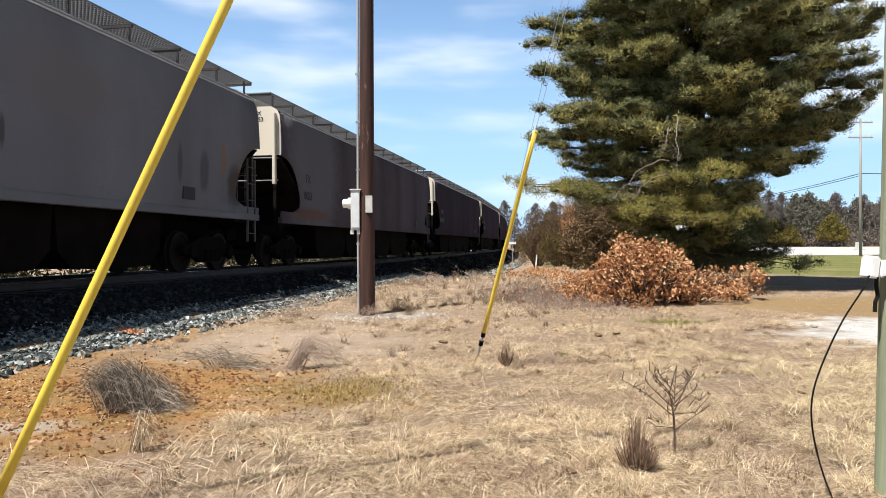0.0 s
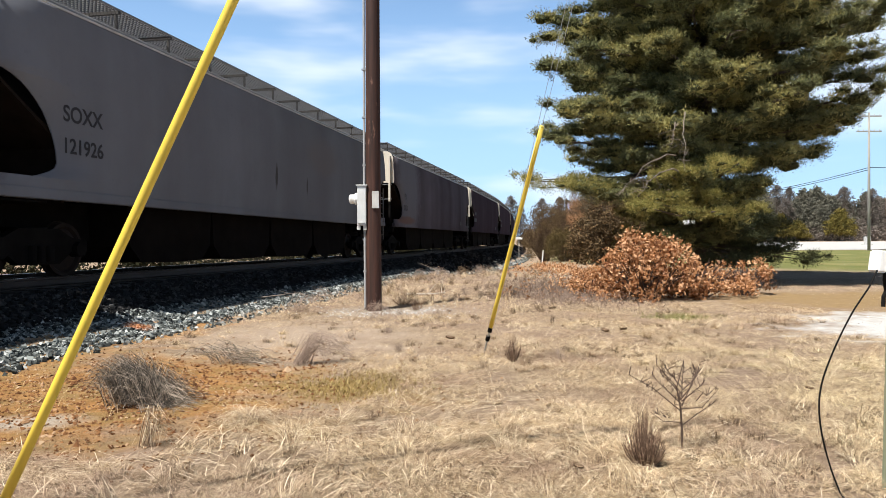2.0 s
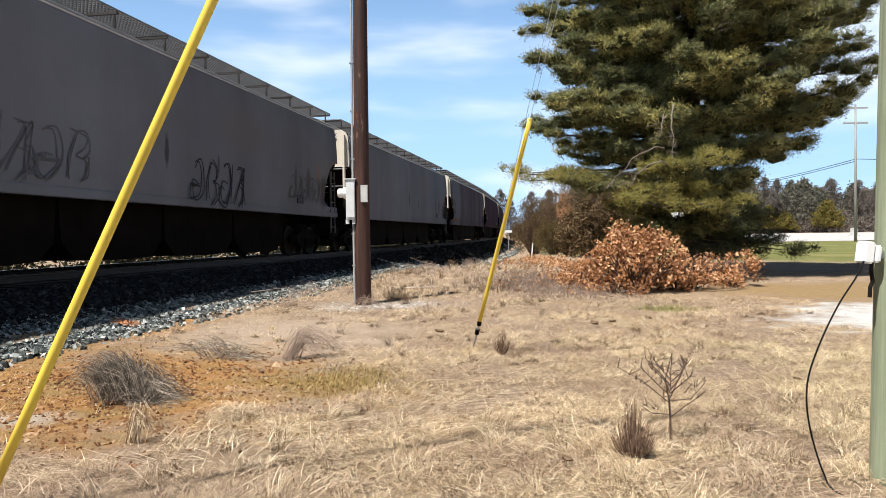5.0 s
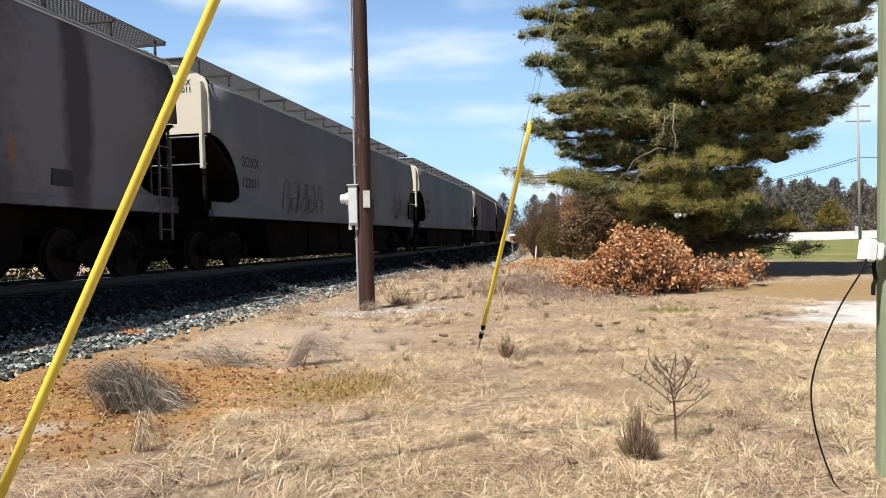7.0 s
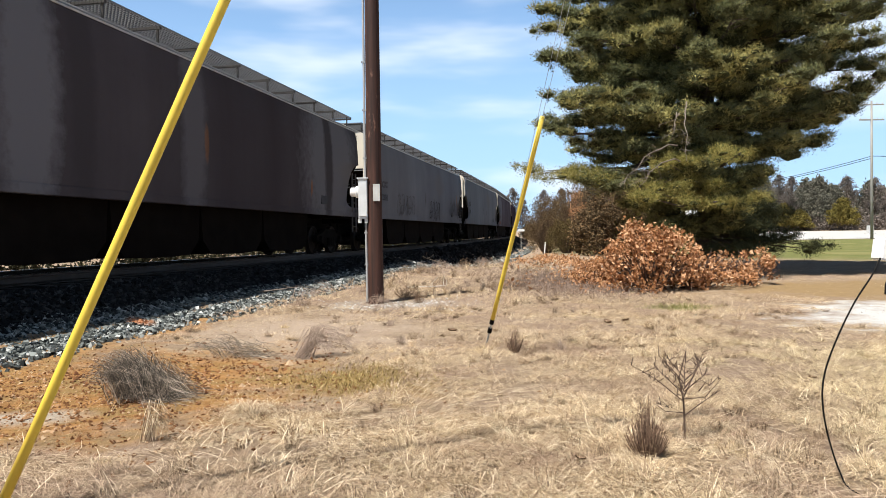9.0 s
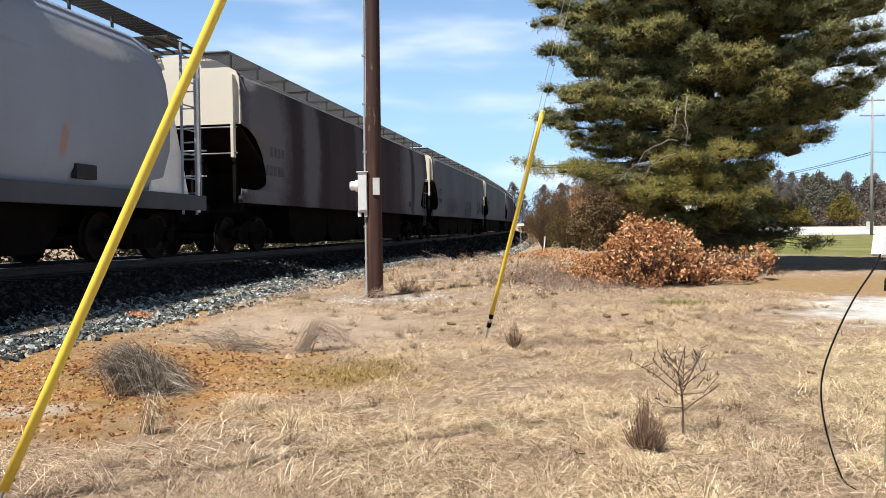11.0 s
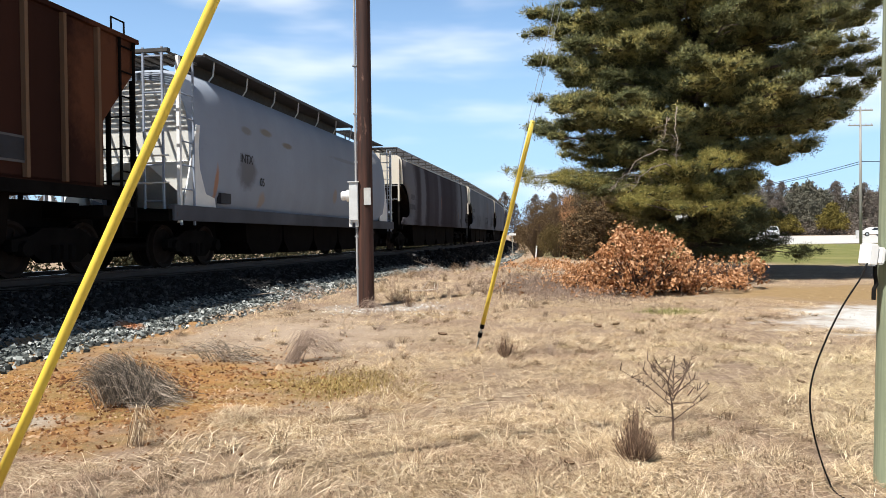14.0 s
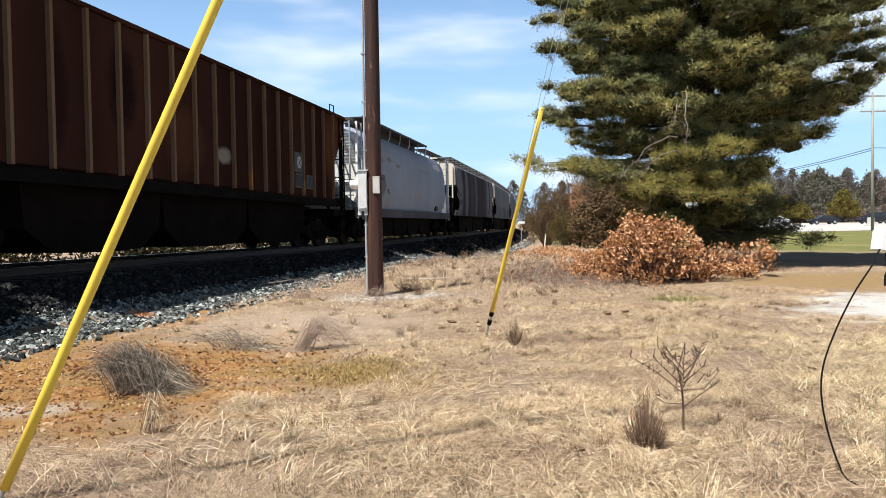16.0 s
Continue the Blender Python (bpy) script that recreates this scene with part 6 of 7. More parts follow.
def build_bushes():
    lab = "oak brush thick with dead orange-brown leaves"
    leaf_bush("oak_bush", 4.25, 15.7, 1.05, 0.8, 1.42, 125, M["oak_leaf"], 31, lab, per=42, size=0.056, stems=80, clump=0.085)
    leaf_bush("oak_bush", 5.35, 16.2, 1.3, 0.8, 0.92, 62, M["oak_leaf"], 32, lab, per=40, size=0.054, stems=90, clump=0.08)
    leaf_bush("oak_bush", 6.75, 17.0, 0.7, 0.6, 0.9, 22, M["oak_leaf"], 33, lab, per=36, size=0.052, stems=50, clump=0.07)
    leaf_bush("oak_bush", 3.2, 16.6, 0.8, 0.7, 0.55, 45, M["oak_leaf"], 34, "low straggling oak brush with dead leaves", per=40, size=0.042, stems=30)
    # scrub by the line
    for x, y, rx, ry, h, n, mat_name, seed, lab2, size, st in (
            (4.55, 34.0, 0.95, 1.2, 3.0, 260, "scrub", 41, "brown leafless scrub thicket beside the railway", 0.06, 70),
            (5.7, 33.0, 1.1, 1.2, 3.4, 300, "scrub", 45, "brown leafless scrub thicket beside the railway", 0.06, 80),
            (6.9, 32.0, 1.1, 1.2, 3.1, 260, "scrub", 46, "brown leafless scrub thicket beside the railway", 0.06, 70),
            (4.9, 30.5, 0.8, 0.8, 1.5, 200, "cedar", 43, "low green cedar scrub beside the railway", 0.06, 20),
            (6.1, 29.0, 0.9, 0.8, 1.9, 220, "cedar", 47, "low green cedar scrub beside the railway", 0.06, 20),
            (5.35, 30.6, 0.4, 0.4, 2.9, 70, "oak_leaf", 44, "young oak holding orange dead leaves", 0.055, 12),
            (6.3, 27.6, 0.5, 0.5, 2.3, 60, "oak_leaf", 48, "young oak holding orange dead leaves", 0.05, 12),
            (6.6, 26.6, 0.75, 0.7, 2.0, 110, "gold", 51, "low golden-green shrub beside the thicket", 0.06, 20),
            (7.6, 30.0, 1.2, 1.0, 3.0, 260, "scrub", 52, "brown leafless scrub thicket beside the railway", 0.06, 70),
            (9.0, 38.0, 2.6, 2.0, 3.4, 300, "scrub", 49, "brown thicket behind the pine", 0.09, 60),
            (12.5, 34.0, 1.6, 1.4, 1.6, 160, "cedar", 50, "low dark shrub behind the pine", 0.07, 20)):
        if y < 34.5 and x < 8:
            x, y, rx, ry, h, size = x * 1.4, y * 1.4, rx * 1.4, ry * 1.4, h * 1.3, size * 0.66
        leaf_bush("scrub", x, y, rx, ry, h, n, M[mat_name], seed, lab2, per=58, size=size, stems=st * 2)


build_bushes()


def build_thicket_row():
    """The brown thicket goes on along the line beyond the scrub."""
    rng = np.random.default_rng(90)
    # mostly hidden bushes, added to keep light off the far cars
    for k in range(13):
        x, y = on_track(52 + 7.5 * k + rng.uniform(-2, 2), rng.uniform(6.8, 10.0))
        leaf_bush("scrub", x, y, 2.2, 2.0, rng.uniform(3.0, 4.6), 170, M["scrub"], 200 + k, "tall bare brown brush along the line", "bush", 16, 0.13, 26)
    for k in range(9):
        x, y = on_track(108 + 7.0 * k, 5.4 + rng.uniform(-0.5, 1.2))
        leaf_bush("scrub", x, y, 2.3, 2.2, rng.uniform(2.4, 3.6), 150, M["scrub"], 230 + k, "tall bare brown brush along the line", "bush", 16, 0.13, 26)


build_thicket_row()


def build_far_side():
    """Weeds and scrub along the far side of the line."""
    rng = np.random.default_rng(77)
    cs = []
    for _ in range(3600):
        s, o = rng.uniform(-25, 150), -rng.uniform(5.5, 9.0)
        x, y = on_track(s, o)
        h = 1.1 + 0.7 * noise.noise((s * 0.25, 0, 0)) + 0.5 * rng.random()
        cs.append((x, y, height(x, y) + max(0.15, h) * rng.random() ** 0.8))
    v, f = leaf_cloud(rng, cs, 18, 0.1, 0.16)
    tagged(bulk("thicket", v, f, M["dark_scrub"]), "dark scrub and weeds along the far side of the railway", "scrub", kind="stuff")


build_far_side()


def build_small_plants():
    rng = np.random.default_rng(51)

    def brush_pile(x, y, rx, ry, h, n, label):
        """Twigs that fan up and over from one end."""
        g = Geo()
        z0 = height(x, y)
        for _ in range(n):
            u = rng.uniform(-0.85, 0.85)
            bx, by = x + rx * u, y + rng.normal(0, ry * 0.45)
            roof = h * max(0.12, 1 - ((u + 0.3) / 1.2) ** 2 * 1.25) * rng.uniform(0.45, 1.08)
            ln = rx * rng.uniform(0.35, 0.95)
            way = -1 if rng.random() < 0.72 else 1
            ex, ey = bx + way * ln, by + rng.normal(0, 0.12)
            end = roof * (rng.uniform(0.55, 1.0) if way < 0 else rng.uniform(0.0, 0.45))
            g.tube([(bx, by, z0 + rng.uniform(0, 0.3) * roof), (bx + (ex - bx) * 0.35, by * 0.6 + ey * 0.4, z0 + roof * 0.8), (bx + (ex - bx) * 0.75, by * 0.25 + ey * 0.75, z0 + roof * (0.95 if way < 0 else 0.6)), (ex, ey, z0 + max(0.01, end))], [0.0019, 0.0017, 0.0013, 0.0006], 3, False)
        tagged(part("brush_pile", g, M["grey_twig"]), label, "brush pile", "cut brush heaps", "stuff")

    def arched_weeds(x, y, wide, h, n, label, loose=0.06, material="mauve"):
        g = Geo()
        z0 = height(x, y)
        for _ in range(n):
            x0, y0 = x - wide * 0.5 + rng.normal(0, loose), y + rng.normal(0, loose * 1.4)
            x1 = x + wide * rng.uniform(-0.1, 0.55)
            top = h * rng.uniform(0.5, 1.1)
            g.tube([(x0, y0, z0), (x0 + (x1 - x0) * 0.35, y0 + rng.normal(0, 0.04), z0 + top), (x0 + (x1 - x0) * 0.75, y0 + rng.normal(0, 0.08), z0 + top * 0.8), (x1, y0 + rng.normal(0, 0.12), z0 + top * rng.uniform(0.05, 0.5))], [0.0022, 0.0019, 0.0014, 0.0008], 3, False)
        tagged(part("dead_weeds", g, M[material]), label, "weeds", "bent weed clumps", "stuff")

    brush_pile(-2.4, 6.0, 0.29, 0.26, 0.4, 1500, "heap of cut grey twigs on red clay")
    brush_pile(-2.22, 8.0, 0.36, 0.2, 0.24, 170, "small heap of dead grey weeds on the grass")
    arched_weeds(-1.26, 8.0, 0.6, 0.33, 110, "bent clump of dead weeds on the grass")
    for k in range(26):
        wx, wy = on_track(rng.uniform(10, 34), rng.uniform(3.9, 6.6))
        arched_weeds(wx, wy, rng.uniform(0.3, 0.7), rng.uniform(0.15, 0.4), 26, "low tangle of brown dead weeds on the verge", 0.12, "tuft" if k % 2 else "mauve")
    arched_weeds(-1.86, 4.75, 0.16, 0.24, 44, "upright clump of dead grass on clay", 0.022, "swath")
    # clods and pebbles on the clay
    g = Geo()
    for _ in range(7000):
        cx, cy = -2.9 + rng.normal(0, 1.15), 6.4 + rng.normal(0, 1.2)
        if track_offset(cx, cy)[0] < 3.7:
            continue
        r = 0.005 + 0.016 * rng.random() ** 2 * (1.9 if rng.random() < 0.05 else 1)
        zz = height(cx, cy)
        p = [Vector((q[0] * r, q[1] * r, q[2] * r * 0.7)) + Vector(rng.normal(0, r * 0.3, 3)) + Vector((cx, cy, zz + r * 0.2)) for q in ((1, 0, 0), (-1, 0, 0), (0, 1, 0), (0, -1, 0), (0, 0, 1), (0, 0, -1))]
        g.add(p, [(0, 2, 4), (2, 1, 4), (1, 3, 4), (3, 0, 4), (2, 0, 5), (1, 2, 5), (3, 1, 5), (0, 3, 5)])
    tagged(part("clay_clods", g, M["clod"]), "loose reddish clods and pebbles on bare clay", "clods", kind="stuff")
    g = Geo()
    for _ in range(900):
        cx, cy = -0.95 + rng.normal(0, 0.75), 13.8 + rng.normal(0, 0.5)
        if rng.random() < 0.35:
            cx, cy = 8.6 + rng.normal(0, 1.8), 10.8 + rng.normal(0, 1.0)
        r = rng.uniform(0.006, 0.02)
        zz = height(cx, cy)
        p = [Vector((q[0] * r, q[1] * r, q[2] * r * 0.7)) + Vector(rng.normal(0, r * 0.3, 3)) + Vector((cx, cy, zz + r * 0.2)) for q in ((1, 0, 0), (-1, 0, 0), (0, 1, 0), (0, -1, 0), (0, 0, 1), (0, 0, -1))]
        g.add(p, [(0, 2, 4), (2, 1, 4), (1, 3, 4), (3, 0, 4), (2, 0, 5), (1, 2, 5), (3, 1, 5), (0, 3, 5)])
    tagged(part("pale_gravel", g, M["pebble"]), "pale loose gravel round the pole and by the drive", "gravel", kind="stuff")
    # fallen sticks by the pole
    for x, y, ln, a, lift, mat_name in ((-0.45, 17.6, 1.0, -0.35, 0.05, "pale_log"), (-0.3, 29.6, 1.3, 2.9, 0.4, "pale_limb"), (2.1, 41.5, 1.5, 2.9, 0.4, "pale_limb"), (-3.6, 15.2, 0.9, 0.1, 0.12, "pale_limb")):
        g = Geo()
        z0 = height(x, y)
        p = [Vector((x + ln * (t - 0.5) * math.cos(a), y + ln * (t - 0.5) * math.sin(a), z0 + 0.02 + lift * t + rng.normal(0, 0.015))) for t in (0, 0.33, 0.66, 1)]
        g.tube(p, [0.022, 0.018, 0.012, 0.005], 6)
        for _ in range(4):
            c = p[1].lerp(p[3], rng.random())
            g.tube([c, c + Vector((rng.normal(0, 0.15), rng.normal(0, 0.1), abs(rng.normal(0, 0.14))))], [0.008, 0.002], 4)
        tagged(part("fallen_branch", g, M[mat_name]), "pale fallen branch lying on the grass", "branch", "fallen branches")
    # dry purple-grey weeds and leaf litter before the oak brush
    cs = []
    for _ in range(1300):
        x, y = 2.6 + rng.normal(0, 0.8), 17.4 + rng.normal(0, 1.8)
        cs.append((x, y, height(x, y) + abs(rng.normal(0, 0.09))))
    v, f = leaf_cloud(rng, cs, 9, 0.011, 0.06, 4.0)
    tagged(bulk("dry_weeds", v, f, M["mauve"]), "thin mauve-grey dry weeds in the grass", "weeds", kind="stuff")
    cs = []
    for k in range(400):
        x, y = (4.5 + rng.normal(0, 0.8), 29.5 + rng.normal(0, 4.0)) if k > 120 else (3.6 + rng.normal(0, 1.0), 17.8 + rng.normal(0, 0.9))
        cs.append((x, y, height(x, y) + 0.03 + abs(rng.normal(0, 0.06))))
    v, f = leaf_cloud(rng, cs, 9, 0.055, 0.09)
    tagged(bulk("leaf_litter", v, f, M["oak_leaf"]), "fallen orange-brown oak leaves on the ground", "leaves", kind="stuff")
    # a little green growth, and dark curled leaves in the straw
    def sward():
        x, y = 3.85 + rng.normal(0, 0.3), 12.4 + rng.normal(0, 0.2)
        return x, y, height(x, y), 1.0

    v, f = blades(rng, sward, 900, 0.09, 0.002, 0.8, 2.5)
    tagged(bulk("green_grass", v, f, M["green"]), "small patch of green winter grass in the straw", "grass", kind="stuff")
    def moss():
        x, y = -0.8 + rng.normal(0, 0.34), 6.7 + rng.normal(0, 0.34)
        return x, y, height(x, y), 0.5 + 0.9 * abs(noise.noise((x * 5.0, y * 5.0, 4.0)))

    v, f = blades(rng, moss, 4200, 0.07, 0.002, 0.9, 2.5)
    tagged(bulk("ochre_moss", v, f, M["ochre"]), "low ochre-green moss and grass on the clay", "moss", kind="stuff")
    for x, y, r in ((2.14, 10.05, 0.07), (2.45, 10.3, 0.05), (0.68, 3.95, 0.03), (-1.6, 6.9, 0.05), (0.05, 9.6, 0.06), (3.0, 6.2, 0.03)):
        g = Geo()
        rows = []
        for i in range(5):
            u = i / 4 - 0.5
            w = r * 0.55 * math.sqrt(max(0.02, 1 - 4 * u * u))
            rows.append([(2 * r * u, w * q, 0.012 + r * (0.5 * q * q + 0.5 * u * u)) for q in (-1, -0.4, 0.4, 1)])
        leaf = part("dead_leaf", g.sheet(rows), M["tuft"], smooth=True)
        leaf.location, leaf.rotation_euler = (x, y, height(x, y) + 0.03), (0.2, 0.1, rng.uniform(0, 6.28))
        tagged(leaf, "curled dark brown dead leaf lying in the straw", "leaf", "fallen leaves")
    # wispy mauve stalks before the oak brush
    def wisp():
        x, y = 2.5 + rng.normal(0, 0.62), 18.3 + rng.normal(0, 1.9)
        return x, y, height(x, y), 0.55 + 0.6 * abs(noise.noise((x * 1.7, y * 1.7, 9.0)))

    v, f = blades(rng, wisp, 5200, 0.42, 0.0016, 0.3, 2.5)
    tagged(bulk("mauve_stalks", v, f, M["mauve"]), "wispy mauve-brown dead stalks before the oak brush", "weeds", kind="stuff")
    # sapling
    g = Geo()
    sx, sy = 1.41, 4.52
    z0 = height(sx, sy)
    g.tube([(0, 0, -0.02), (0.0, 0, 0.15), (-0.005, 0, 0.28), (-0.02, 0.01, 0.42), (0.01, 0.0, 0.6)], [0.0055, 0.005, 0.0042, 0.003, 0.0014], 6)
    for z, a, ln, up in ((0.17, 0.3, 0.2, 0.75), (0.19, 2.7, 0.14, 0.35), (0.26, 3.0, 0.24, 1.0), (0.28, 0.1, 0.18, 0.7), (0.3, 0.8, 0.2, 1.3), (0.31, 2.4, 0.15, 1.1), (0.33, 2.9, 0.1, 1.9), (0.35, 0.4, 0.09, 2.2), (0.3, 4.2, 0.12, 0.9), (0.33, 5.3, 0.12, 1.2), (0.36, 1.2, 0.11, 1.6), (0.38, 3.4, 0.13, 1.5), (0.4, 0.1, 0.1, 1.5), (0.42, 2.6, 0.08, 1.6)):
        ex, ey = math.cos(a) * ln, math.sin(a) * ln
        p = [(0, 0, z), (ex * 0.5, ey * 0.5, z + ln * up * 0.4), (ex, ey, z + ln * up)]
        p[1] = (p[1][0] + rng.normal(0, 0.02), p[1][1] + rng.normal(0, 0.02), p[1][2] + rng.normal(0, 0.025))
        g.tube(p, [0.0034, 0.0025, 0.0011], 5, False)
        for _ in range(9):
            t = rng.uniform(0.35, 1)
            c = Vector((ex * t, ey * t, z + ln * up * t))
            g.tube([c, c + Vector(rng.normal(0, 0.022, 3)) + Vector((0, 0, 0.03))], [0.0028, 0.0011], 4, False)
    sap = tagged(part("sapling", g, M["twig"]), "leafless young sapling with thin upright branches", "sapling")
    sap.location = (sx, sy, z0)
    sap.scale = (1.3, 1.3, 0.92)
    # sprigs
    for x, y, h, w, n, lab in ((1.07, 4.1, 0.34, 0.125, 210, "clump of dry reddish-brown sprigs in the grass"), (0.7, 7.9, 0.3, 0.11, 80, "small dry brown weed clump in the grass"), (-0.85, 15.1, 0.35, 0.28, 90, "dry brown weed clump beside the pole"), (-0.55, 14.0, 0.3, 0.2, 60, "dry brown weed clump beside the pole")):
        g = Geo()
        z0 = height(x, y)
        for _ in range(n):
            a, r = rng.uniform(0, 6.28), rng.random() ** 0.7
            ex, ey, ez = math.cos(a) * w * r, math.sin(a) * w * r, h * rng.uniform(0.4, 1) * (1.1 - 0.6 * r)
            g.tube([(ex * 0.3, ey * 0.3, -0.01), (ex * 0.8, ey * 0.8, ez * 0.6), (ex, ey, ez)], [0.002, 0.0018, 0.001], 3, False)
            for _ in range(5):
                t = rng.uniform(0.35, 1)
                c = Vector((ex * t, ey * t, ez * t))
                g.tube([c, c + Vector(rng.normal(0, 0.016, 3)) + Vector((0, 0, 0.018))], [0.0019, 0.0006], 3, False)
        ob = tagged(part("weed_clump", g, M["sprig"]), lab, "weed", "weed clumps")
        ob.location = (x, y, z0)


build_small_plants()

# ---- distance ----


def far_tree(name, x, y, h, w, material, seed, label, per=10, count=120, trunk=0.1, size=0.28):
    rng = np.random.default_rng(seed)
    t = new(name)
    z0 = height(x, y)
    t.location = (x, y, z0)
    g = Geo().tube([(0, 0, -0.2), (0, 0, h * 0.4), (0, 0, h * 0.95)], [trunk * 1.3, trunk, 0.02], 6)
    cs = []
    for _ in range(count):
        k = rng.random()
        zz = h * (0.22 + 0.78 * k)
        r = w * (1 - k) ** 0.6 * math.sqrt(rng.random()) * (0.8 + 0.4 * rng.random())
        a = rng.uniform(0, 6.28)
        c = (r * math.cos(a), r * math.sin(a), zz)
        cs.append(c)
        if rng.random() < 0.16:
            g.tube([(0, 0, zz * 0.8), c], [trunk * 0.3, 0.01], 4, False)
    part("trunk", g, M["bark"], t)
    v, f = leaf_cloud(rng, cs, per, size, size * 1.2)
    cr = bulk("crown", v, f, material)
    cr.parent = t
    return tagged(t, label, "tree", "far tree line")


def build_distance():
    rng = np.random.default_rng(61)
    kinds = []
    for k, (mat_name, lab) in enumerate((("hazed_far_pine", "far pine beyond the road, haze put into its grey-green"), ("far_bare", "far leafless grey tree beyond the road"), ("hazed_far_pine", "far pine beyond the road, haze put into its grey-green"), ("far_bare", "far leafless grey tree beyond the road"))):
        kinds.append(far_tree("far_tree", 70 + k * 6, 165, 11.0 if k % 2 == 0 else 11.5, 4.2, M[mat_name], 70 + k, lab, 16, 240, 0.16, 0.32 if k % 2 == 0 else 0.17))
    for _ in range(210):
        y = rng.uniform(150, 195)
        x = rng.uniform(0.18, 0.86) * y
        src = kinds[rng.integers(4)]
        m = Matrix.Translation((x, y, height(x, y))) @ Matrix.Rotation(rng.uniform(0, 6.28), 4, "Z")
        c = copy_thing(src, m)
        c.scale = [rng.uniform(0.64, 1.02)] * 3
    for x, y, h, w, s in ((77.0, 146, 6.0, 3.4, 81), (65.5, 146, 5.0, 2.2, 82), (70, 149, 3.8, 2.6, 83)):
        far_tree("golden_shrub", x, y, h, w, M["gold"], s, "rounded golden-green shrub beyond the road", 30, 200, 0.1, 0.2)
    cs = []
    for _ in range(3200):
        y = rng.uniform(148, 158)
        x = rng.uniform(0.16, 0.9) * y
        cs.append((x, y, height(x, y) + (2.2 + 1.6 * noise.noise((x * 0.1, 0, 0))) * rng.random()))
    v, f = leaf_cloud(rng, cs, 9, 0.3, 0.5)
    tagged(bulk("far_undergrowth", v, f, M["far_bare"]), "brown undergrowth at the foot of the far trees", "undergrowth", kind="stuff")
    for k, (x, y) in enumerate(((8.5, 150), (11.0, 158), (13.5, 150), (16.5, 160), (20.0, 152), (24.5, 158))):
        copy_thing(kinds[1 + 2 * (k % 2)], Matrix.Translation((x, y, height(x, y))) @ Matrix.Rotation(k * 1.3, 4, "Z")).scale = [0.72 + 0.05 * (k % 3)] * 3
    # tree line behind the railway
    for _ in range(46):
        y = rng.uniform(120, 260)
        x = rng.uniform(-0.75, 0.13) * y
        o, s = track_offset(x, y)
        if o < 12:
            src = kinds[rng.integers(4)]
            if o > -12:
                continue
            copy_thing(src, Matrix.Translation((x, y, height(x, y))) @ Matrix.Rotation(rng.uniform(0, 6.28), 4, "Z"))
    # roadside poles
    for k, (x, y, h) in enumerate(((39.5, 69.8, 12.8), (88.0, 140, 10.0))):
        p = new("utility_pole")
        p.location = (x, y, height(x, y))
        part("shaft", Geo().tube([(0, 0, -0.2), (0, 0, h * 0.5), (0, 0, h)], [0.14, 0.12, 0.09], 12), M["old_pole"], p, smooth=True)
        for z in (h - 0.35, h - 1.75):
            g = Geo().box(-1.15, 1.15, -0.06, 0.06, z - 0.06, z + 0.06)
            arm = part("crossarm", g, M["old_pole"], p)
            for q in (-1.0, -0.5, 0.5, 1.0):
                part("insulator", Geo().tube([(q, 0, z + 0.05), (q, 0, z + 0.2)], [0.05, 0.035], 8), M["pale_plate"], arm)
        tagged(p, "silver-grey wooden utility pole with crossarms beside the road", "utility pole", "roadside poles")
    for a, b, lab in (((39.5, 69.8, 7.7), (45.5, 135, 8.6), ""), ((39.5, 69.8, 7.5), (45.0, 135, 8.3), ""), ((39.5, 69.8, 7.7), (110, 60, 8.0), "")):
        a, b = Vector(a), Vector(b)
        pts = [a.lerp(b, t) - Vector((0, 0, 3.2 * t * (1 - t))) for t in np.linspace(0, 1, 16)]
        tagged(part("power_line", Geo().tube(pts, 0.03, 5, False), M["black"]), "thin black overhead cable between roadside poles", "cable", "overhead cables")
    # white stake and trackside sign
    st = new("stake")
    st.location = (5.4, 41.3, height(5.4, 41.3))
    st.rotation_euler = (0.0, 0.09, 0.0)
    part("post", Geo().box(-0.03, 0.03, -0.03, 0.03, -0.1, 0.76), M["white"], st)
    part("band", Geo().box(-0.034, 0.034, -0.034, 0.034, 0.64, 0.7), M["pale_plate"], st)
    tagged(st, "short white marker stake in the dry grass", "stake")
    sg = new("trackside_sign")
    sx, sy = on_track(62, 4.3)
    sg.location = (sx, sy, height(sx, sy))
    part("post", Geo().box(-0.03, 0.03, -0.03, 0.03, -0.1, 2.25), M["old_pole"], sg)
    part("board", Geo().box(-0.28, 0.28, -0.06, -0.04, 2.0, 2.2), M["white"], sg)
    tagged(sg, "small white trackside sign on a post", "sign")
    ws = new("warning_sign")
    ws.location = (45.6, 108, height(45.6, 108) - 0.7)
    part("post", Geo().box(-0.05, 0.05, -0.05, 0.05, -0.1, 3.3), M["pale_plate"], ws)
    g = Geo().prism([(-0.6, 3.2), (0.6, 3.2), (0.0, 4.25)], -0.12, -0.06)
    part("panel", g, M["yellow_dot"], ws, "orange-yellow triangular panel")
    tagged(ws, "orange triangular warning sign beside the road", "sign")
    cb = new("cabinet")
    cb.location = (57.5, 102, height(57.5, 102) + 0.05)
    part("body", Geo().box(-0.35, 0.35, -0.3, 0.3, 0, 1.1), M["pale_plate"], cb, bevel=0.04)
    part("plinth", Geo().box(-0.6, 0.6, -0.4, 0.4, -0.1, 0.1), M["pale_plate"], cb)
    tagged(cb, "pale grey roadside cabinet", "cabinet")
    bd = new("building")
    bd.location = (50, 145, height(50, 145))
    part("wall", Geo().box(-7, 7, -4, 4, 0, 3.0), M["white"], bd)
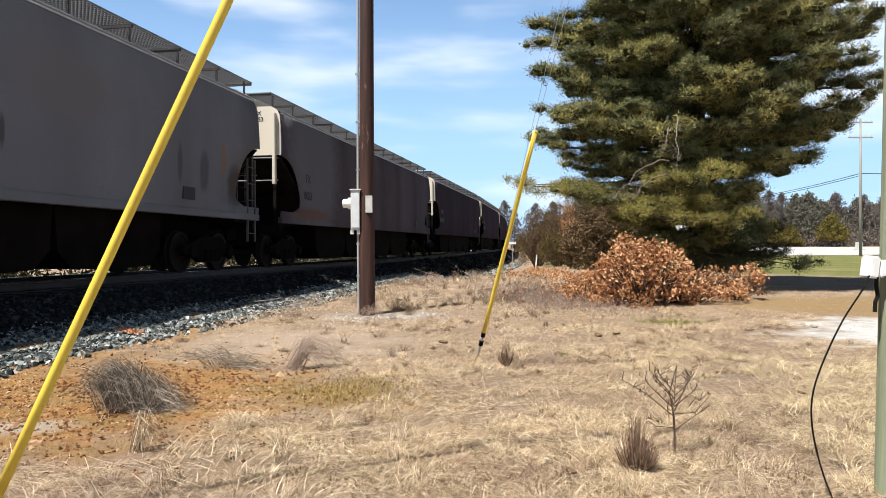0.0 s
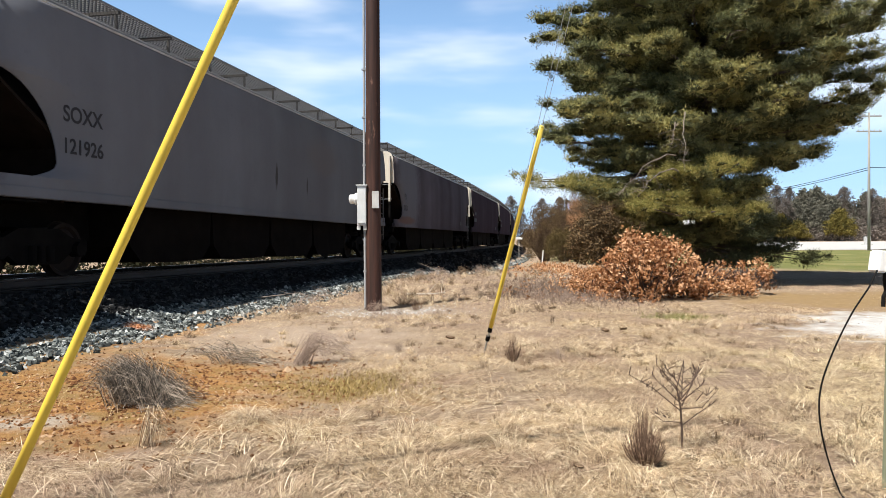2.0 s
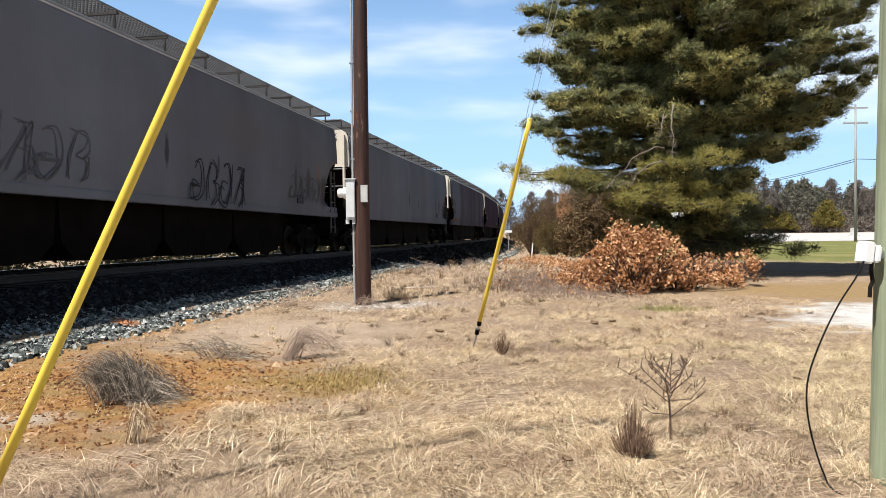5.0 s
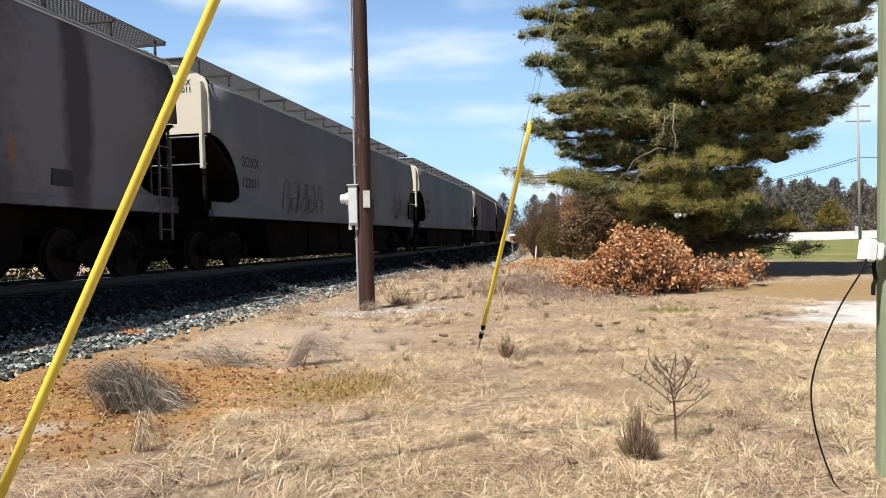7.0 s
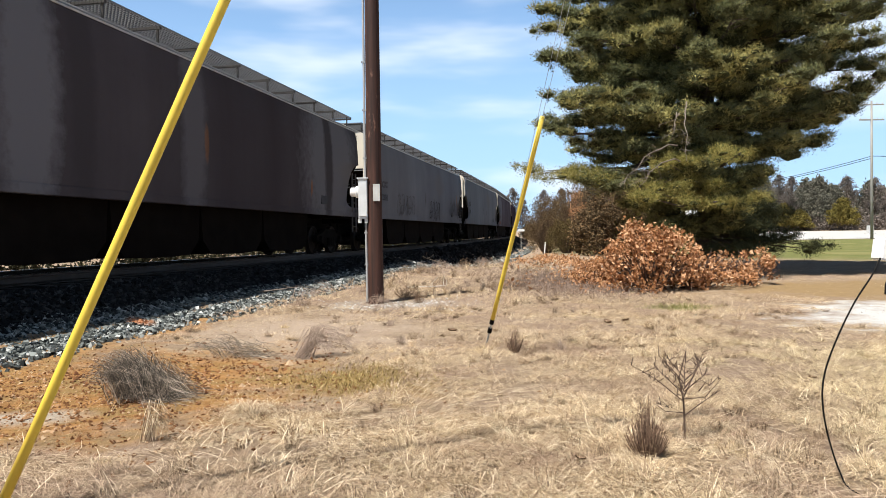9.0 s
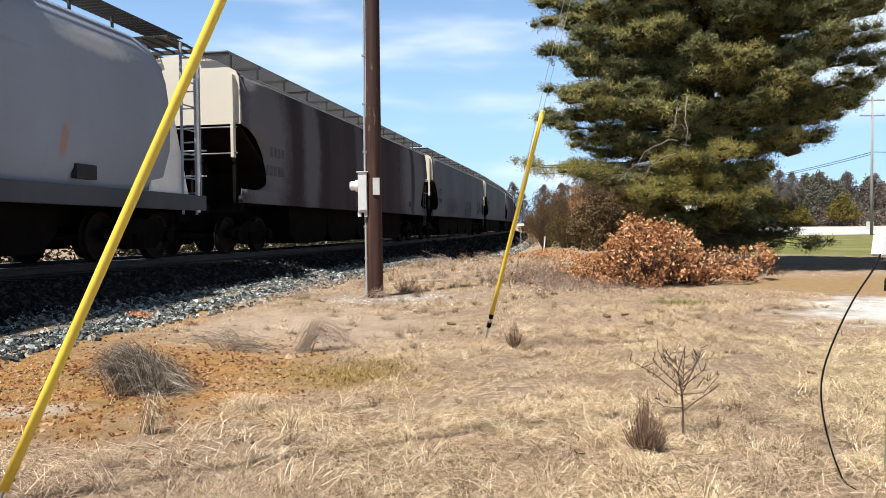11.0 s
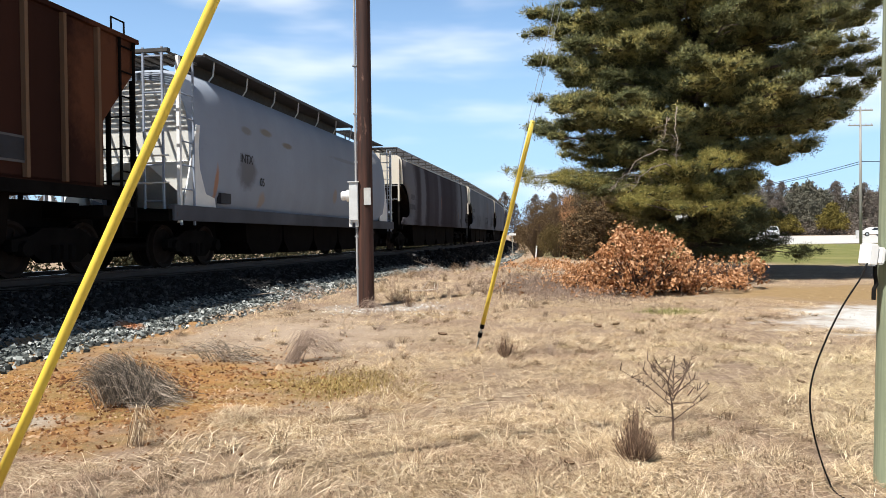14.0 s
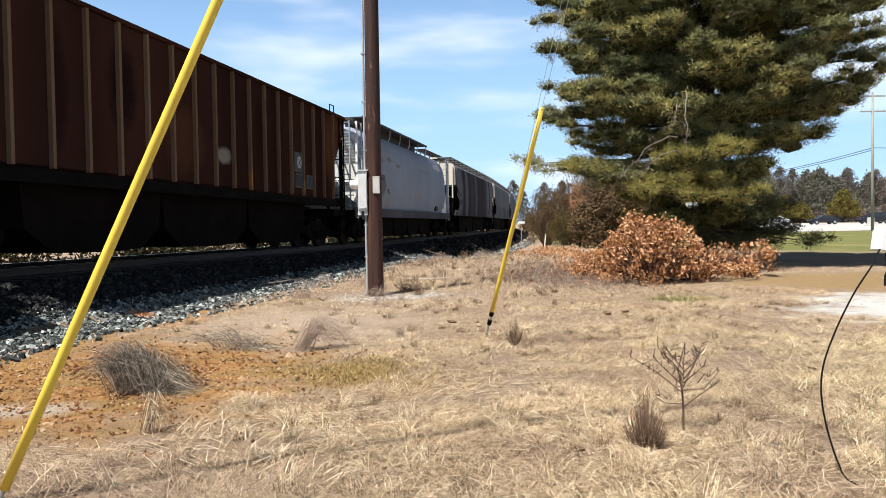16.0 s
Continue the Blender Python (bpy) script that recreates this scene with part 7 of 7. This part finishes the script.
    part("roof", Geo().add([(-7.4, -4.4, 3), (7.4, -4.4, 3), (7.4, 4.4, 3), (-7.4, 4.4, 3), (-7.4, 0, 4.6), (7.4, 0, 4.6)], [(0, 1, 5, 4), (3, 4, 5, 2), (0, 4, 3), (1, 2, 5), (0, 3, 2, 1)]), M["pale_plate"], bd)
    for q in (-4.5, 0, 4.5):
        part("window", Geo().box(q - 0.7, q + 0.7, -4.06, -3.98, 1.0, 2.2), M["glass"], bd)
    tagged(bd, "low white building behind the pine", "building")


build_distance()

# ---- road vehicles ----
VEHICLES = []


def road_vehicle(name, outline, glass, body_mat, length, wheel_at, label):
    """A vehicle from its side outline; x forward, wheels that turn."""
    v = new(name)
    body = Geo().prism(outline, -0.9, 0.9)
    part("body", body, body_mat, v, bevel=0.07)
    for q in glass:
        for sy in (-1, 1):
            part("side_window", Geo().prism(q, sy * 0.905 - 0.01, sy * 0.905 + 0.01), M["glass"], v)
    part("bumper", Geo().box(length / 2 - 0.1, length / 2 + 0.04, -0.8, 0.8, 0.38, 0.6), M["black"], v)
    part("rear_bumper", Geo().box(-length / 2 - 0.04, -length / 2 + 0.1, -0.8, 0.8, 0.38, 0.6), M["black"], v)
    wheels = []
    for wx in wheel_at:
        for sy in (-1, 1):
            g = Geo()
            n = 20
            g.sheet([[(r * math.cos(2 * math.pi * k / n), y, r * math.sin(2 * math.pi * k / n)) for r, y in ((0.2, -0.1), (0.35, -0.11), (0.37, 0), (0.35, 0.11), (0.2, 0.1))] for k in range(n + 1)])
            w = part("wheel", g, M["rubber"], v)
            w.location = (wx, sy * 0.84, 0.37)
            rim = Geo().tube([(0, -0.1, 0), (0, 0.1, 0)], 0.2, 12)
            rim.box(-0.03, 0.03, -0.112, 0.112, -0.19, 0.19)
            part("rim", rim, M["steel"], w)
            wheels.append(w)
    tagged(v, label, "car", "cars on the road")
    return v, wheels


SUV = [(-2.35, 0.4), (2.35, 0.4), (2.4, 0.75), (2.25, 1.02), (1.1, 1.15), (0.45, 1.75), (-2.0, 1.8), (-2.3, 1.2), (-2.4, 0.8)]
SEDAN = [(-2.3, 0.35), (2.3, 0.35), (2.35, 0.65), (2.1, 0.85), (1.05, 0.97), (0.3, 1.42), (-0.9, 1.42), (-1.7, 1.02), (-2.3, 0.95), (-2.35, 0.6)]
SUV_GLASS = [[(0.95, 1.17), (0.42, 1.65), (-0.4, 1.68), (-0.4, 1.15)], [(-0.5, 1.15), (-0.5, 1.68), (-1.9, 1.7), (-2.1, 1.2)]]
SEDAN_GLASS = [[(0.9, 0.98), (0.28, 1.35), (-0.3, 1.36), (-0.3, 0.98)], [(-0.4, 0.98), (-0.4, 1.36), (-0.85, 1.35), (-1.45, 1.02)]]


def build_vehicles():
    for name, o, g, m, ln, wa, lab, t0, x0, lane, v in (
            ("suv", SUV, SUV_GLASS, "car_white", 4.75, (-1.45, 1.5), "white sport utility car driving along the road", 13.0, 60.8, 120.0, 8.7),
            ("sedan", SEDAN, SEDAN_GLASS, "car_white", 4.65, (-1.4, 1.45), "white sedan driving along the road", 15.4, 57.4, 120.0, 8.9),
            ("sedan", SEDAN, SEDAN_GLASS, "car_black", 4.65, (-1.4, 1.45), "black sedan driving along the road", 16.0, 60.1, 120.0, 9.6),
            ("suv", SUV, SUV_GLASS, "car_black", 4.75, (-1.45, 1.5), "dark car driving along the road", 16.0, 68.2, 120.0, 9.6)):
        ob, wheels = road_vehicle(name, o, g, M[m], ln, wa, lab)
        VEHICLES.append((ob, wheels, t0, x0, lane, v))


build_vehicles()


def motions():
    """The train rolls away along the track; cars cross on the far road."""
    def car_pose(mid, t, bogie):
        s = mid + SPEED * t
        ax, ay = on_track(s - bogie)
        bx, by = on_track(s + bogie)
        za, zb = rail_z(s - bogie), rail_z(s + bogie)
        return pose((ax + bx) / 2, (ay + by) / 2, (za + zb) / 2, 0, math.degrees(math.atan2(za - zb, 2 * bogie)), math.degrees(math.atan2(by - ay, bx - ax)))

    for car, wheels, mid in TRAIN:
        walk(car, [(t, car_pose(mid, t, 8.0)) for t in (0, 2, 4, 6, 8, 10, 12, 14, 16)])
        for w in wheels:
            p = w.location.copy()
            walk(w, [(k * 0.1, pose(p.x, p.y, p.z, 0, math.degrees(SPEED * k * 0.1 / 0.457), 0)) for k in range(161)])
    for ob, wheels, t0, x0, lane, v in VEHICLES:
        z = height(x0, lane) + 0.045
        walk(ob, [(t, pose(x0 - v * (t - t0), lane, z, 0, 0, 180)) for t in (0, 8, 16)])
        for w in wheels:
            p = w.location.copy()
            walk(w, [(k / 20, pose(p.x, p.y, p.z, 0, math.degrees(v * k / 20 / 0.37), 0)) for k in range(321)])


motions()
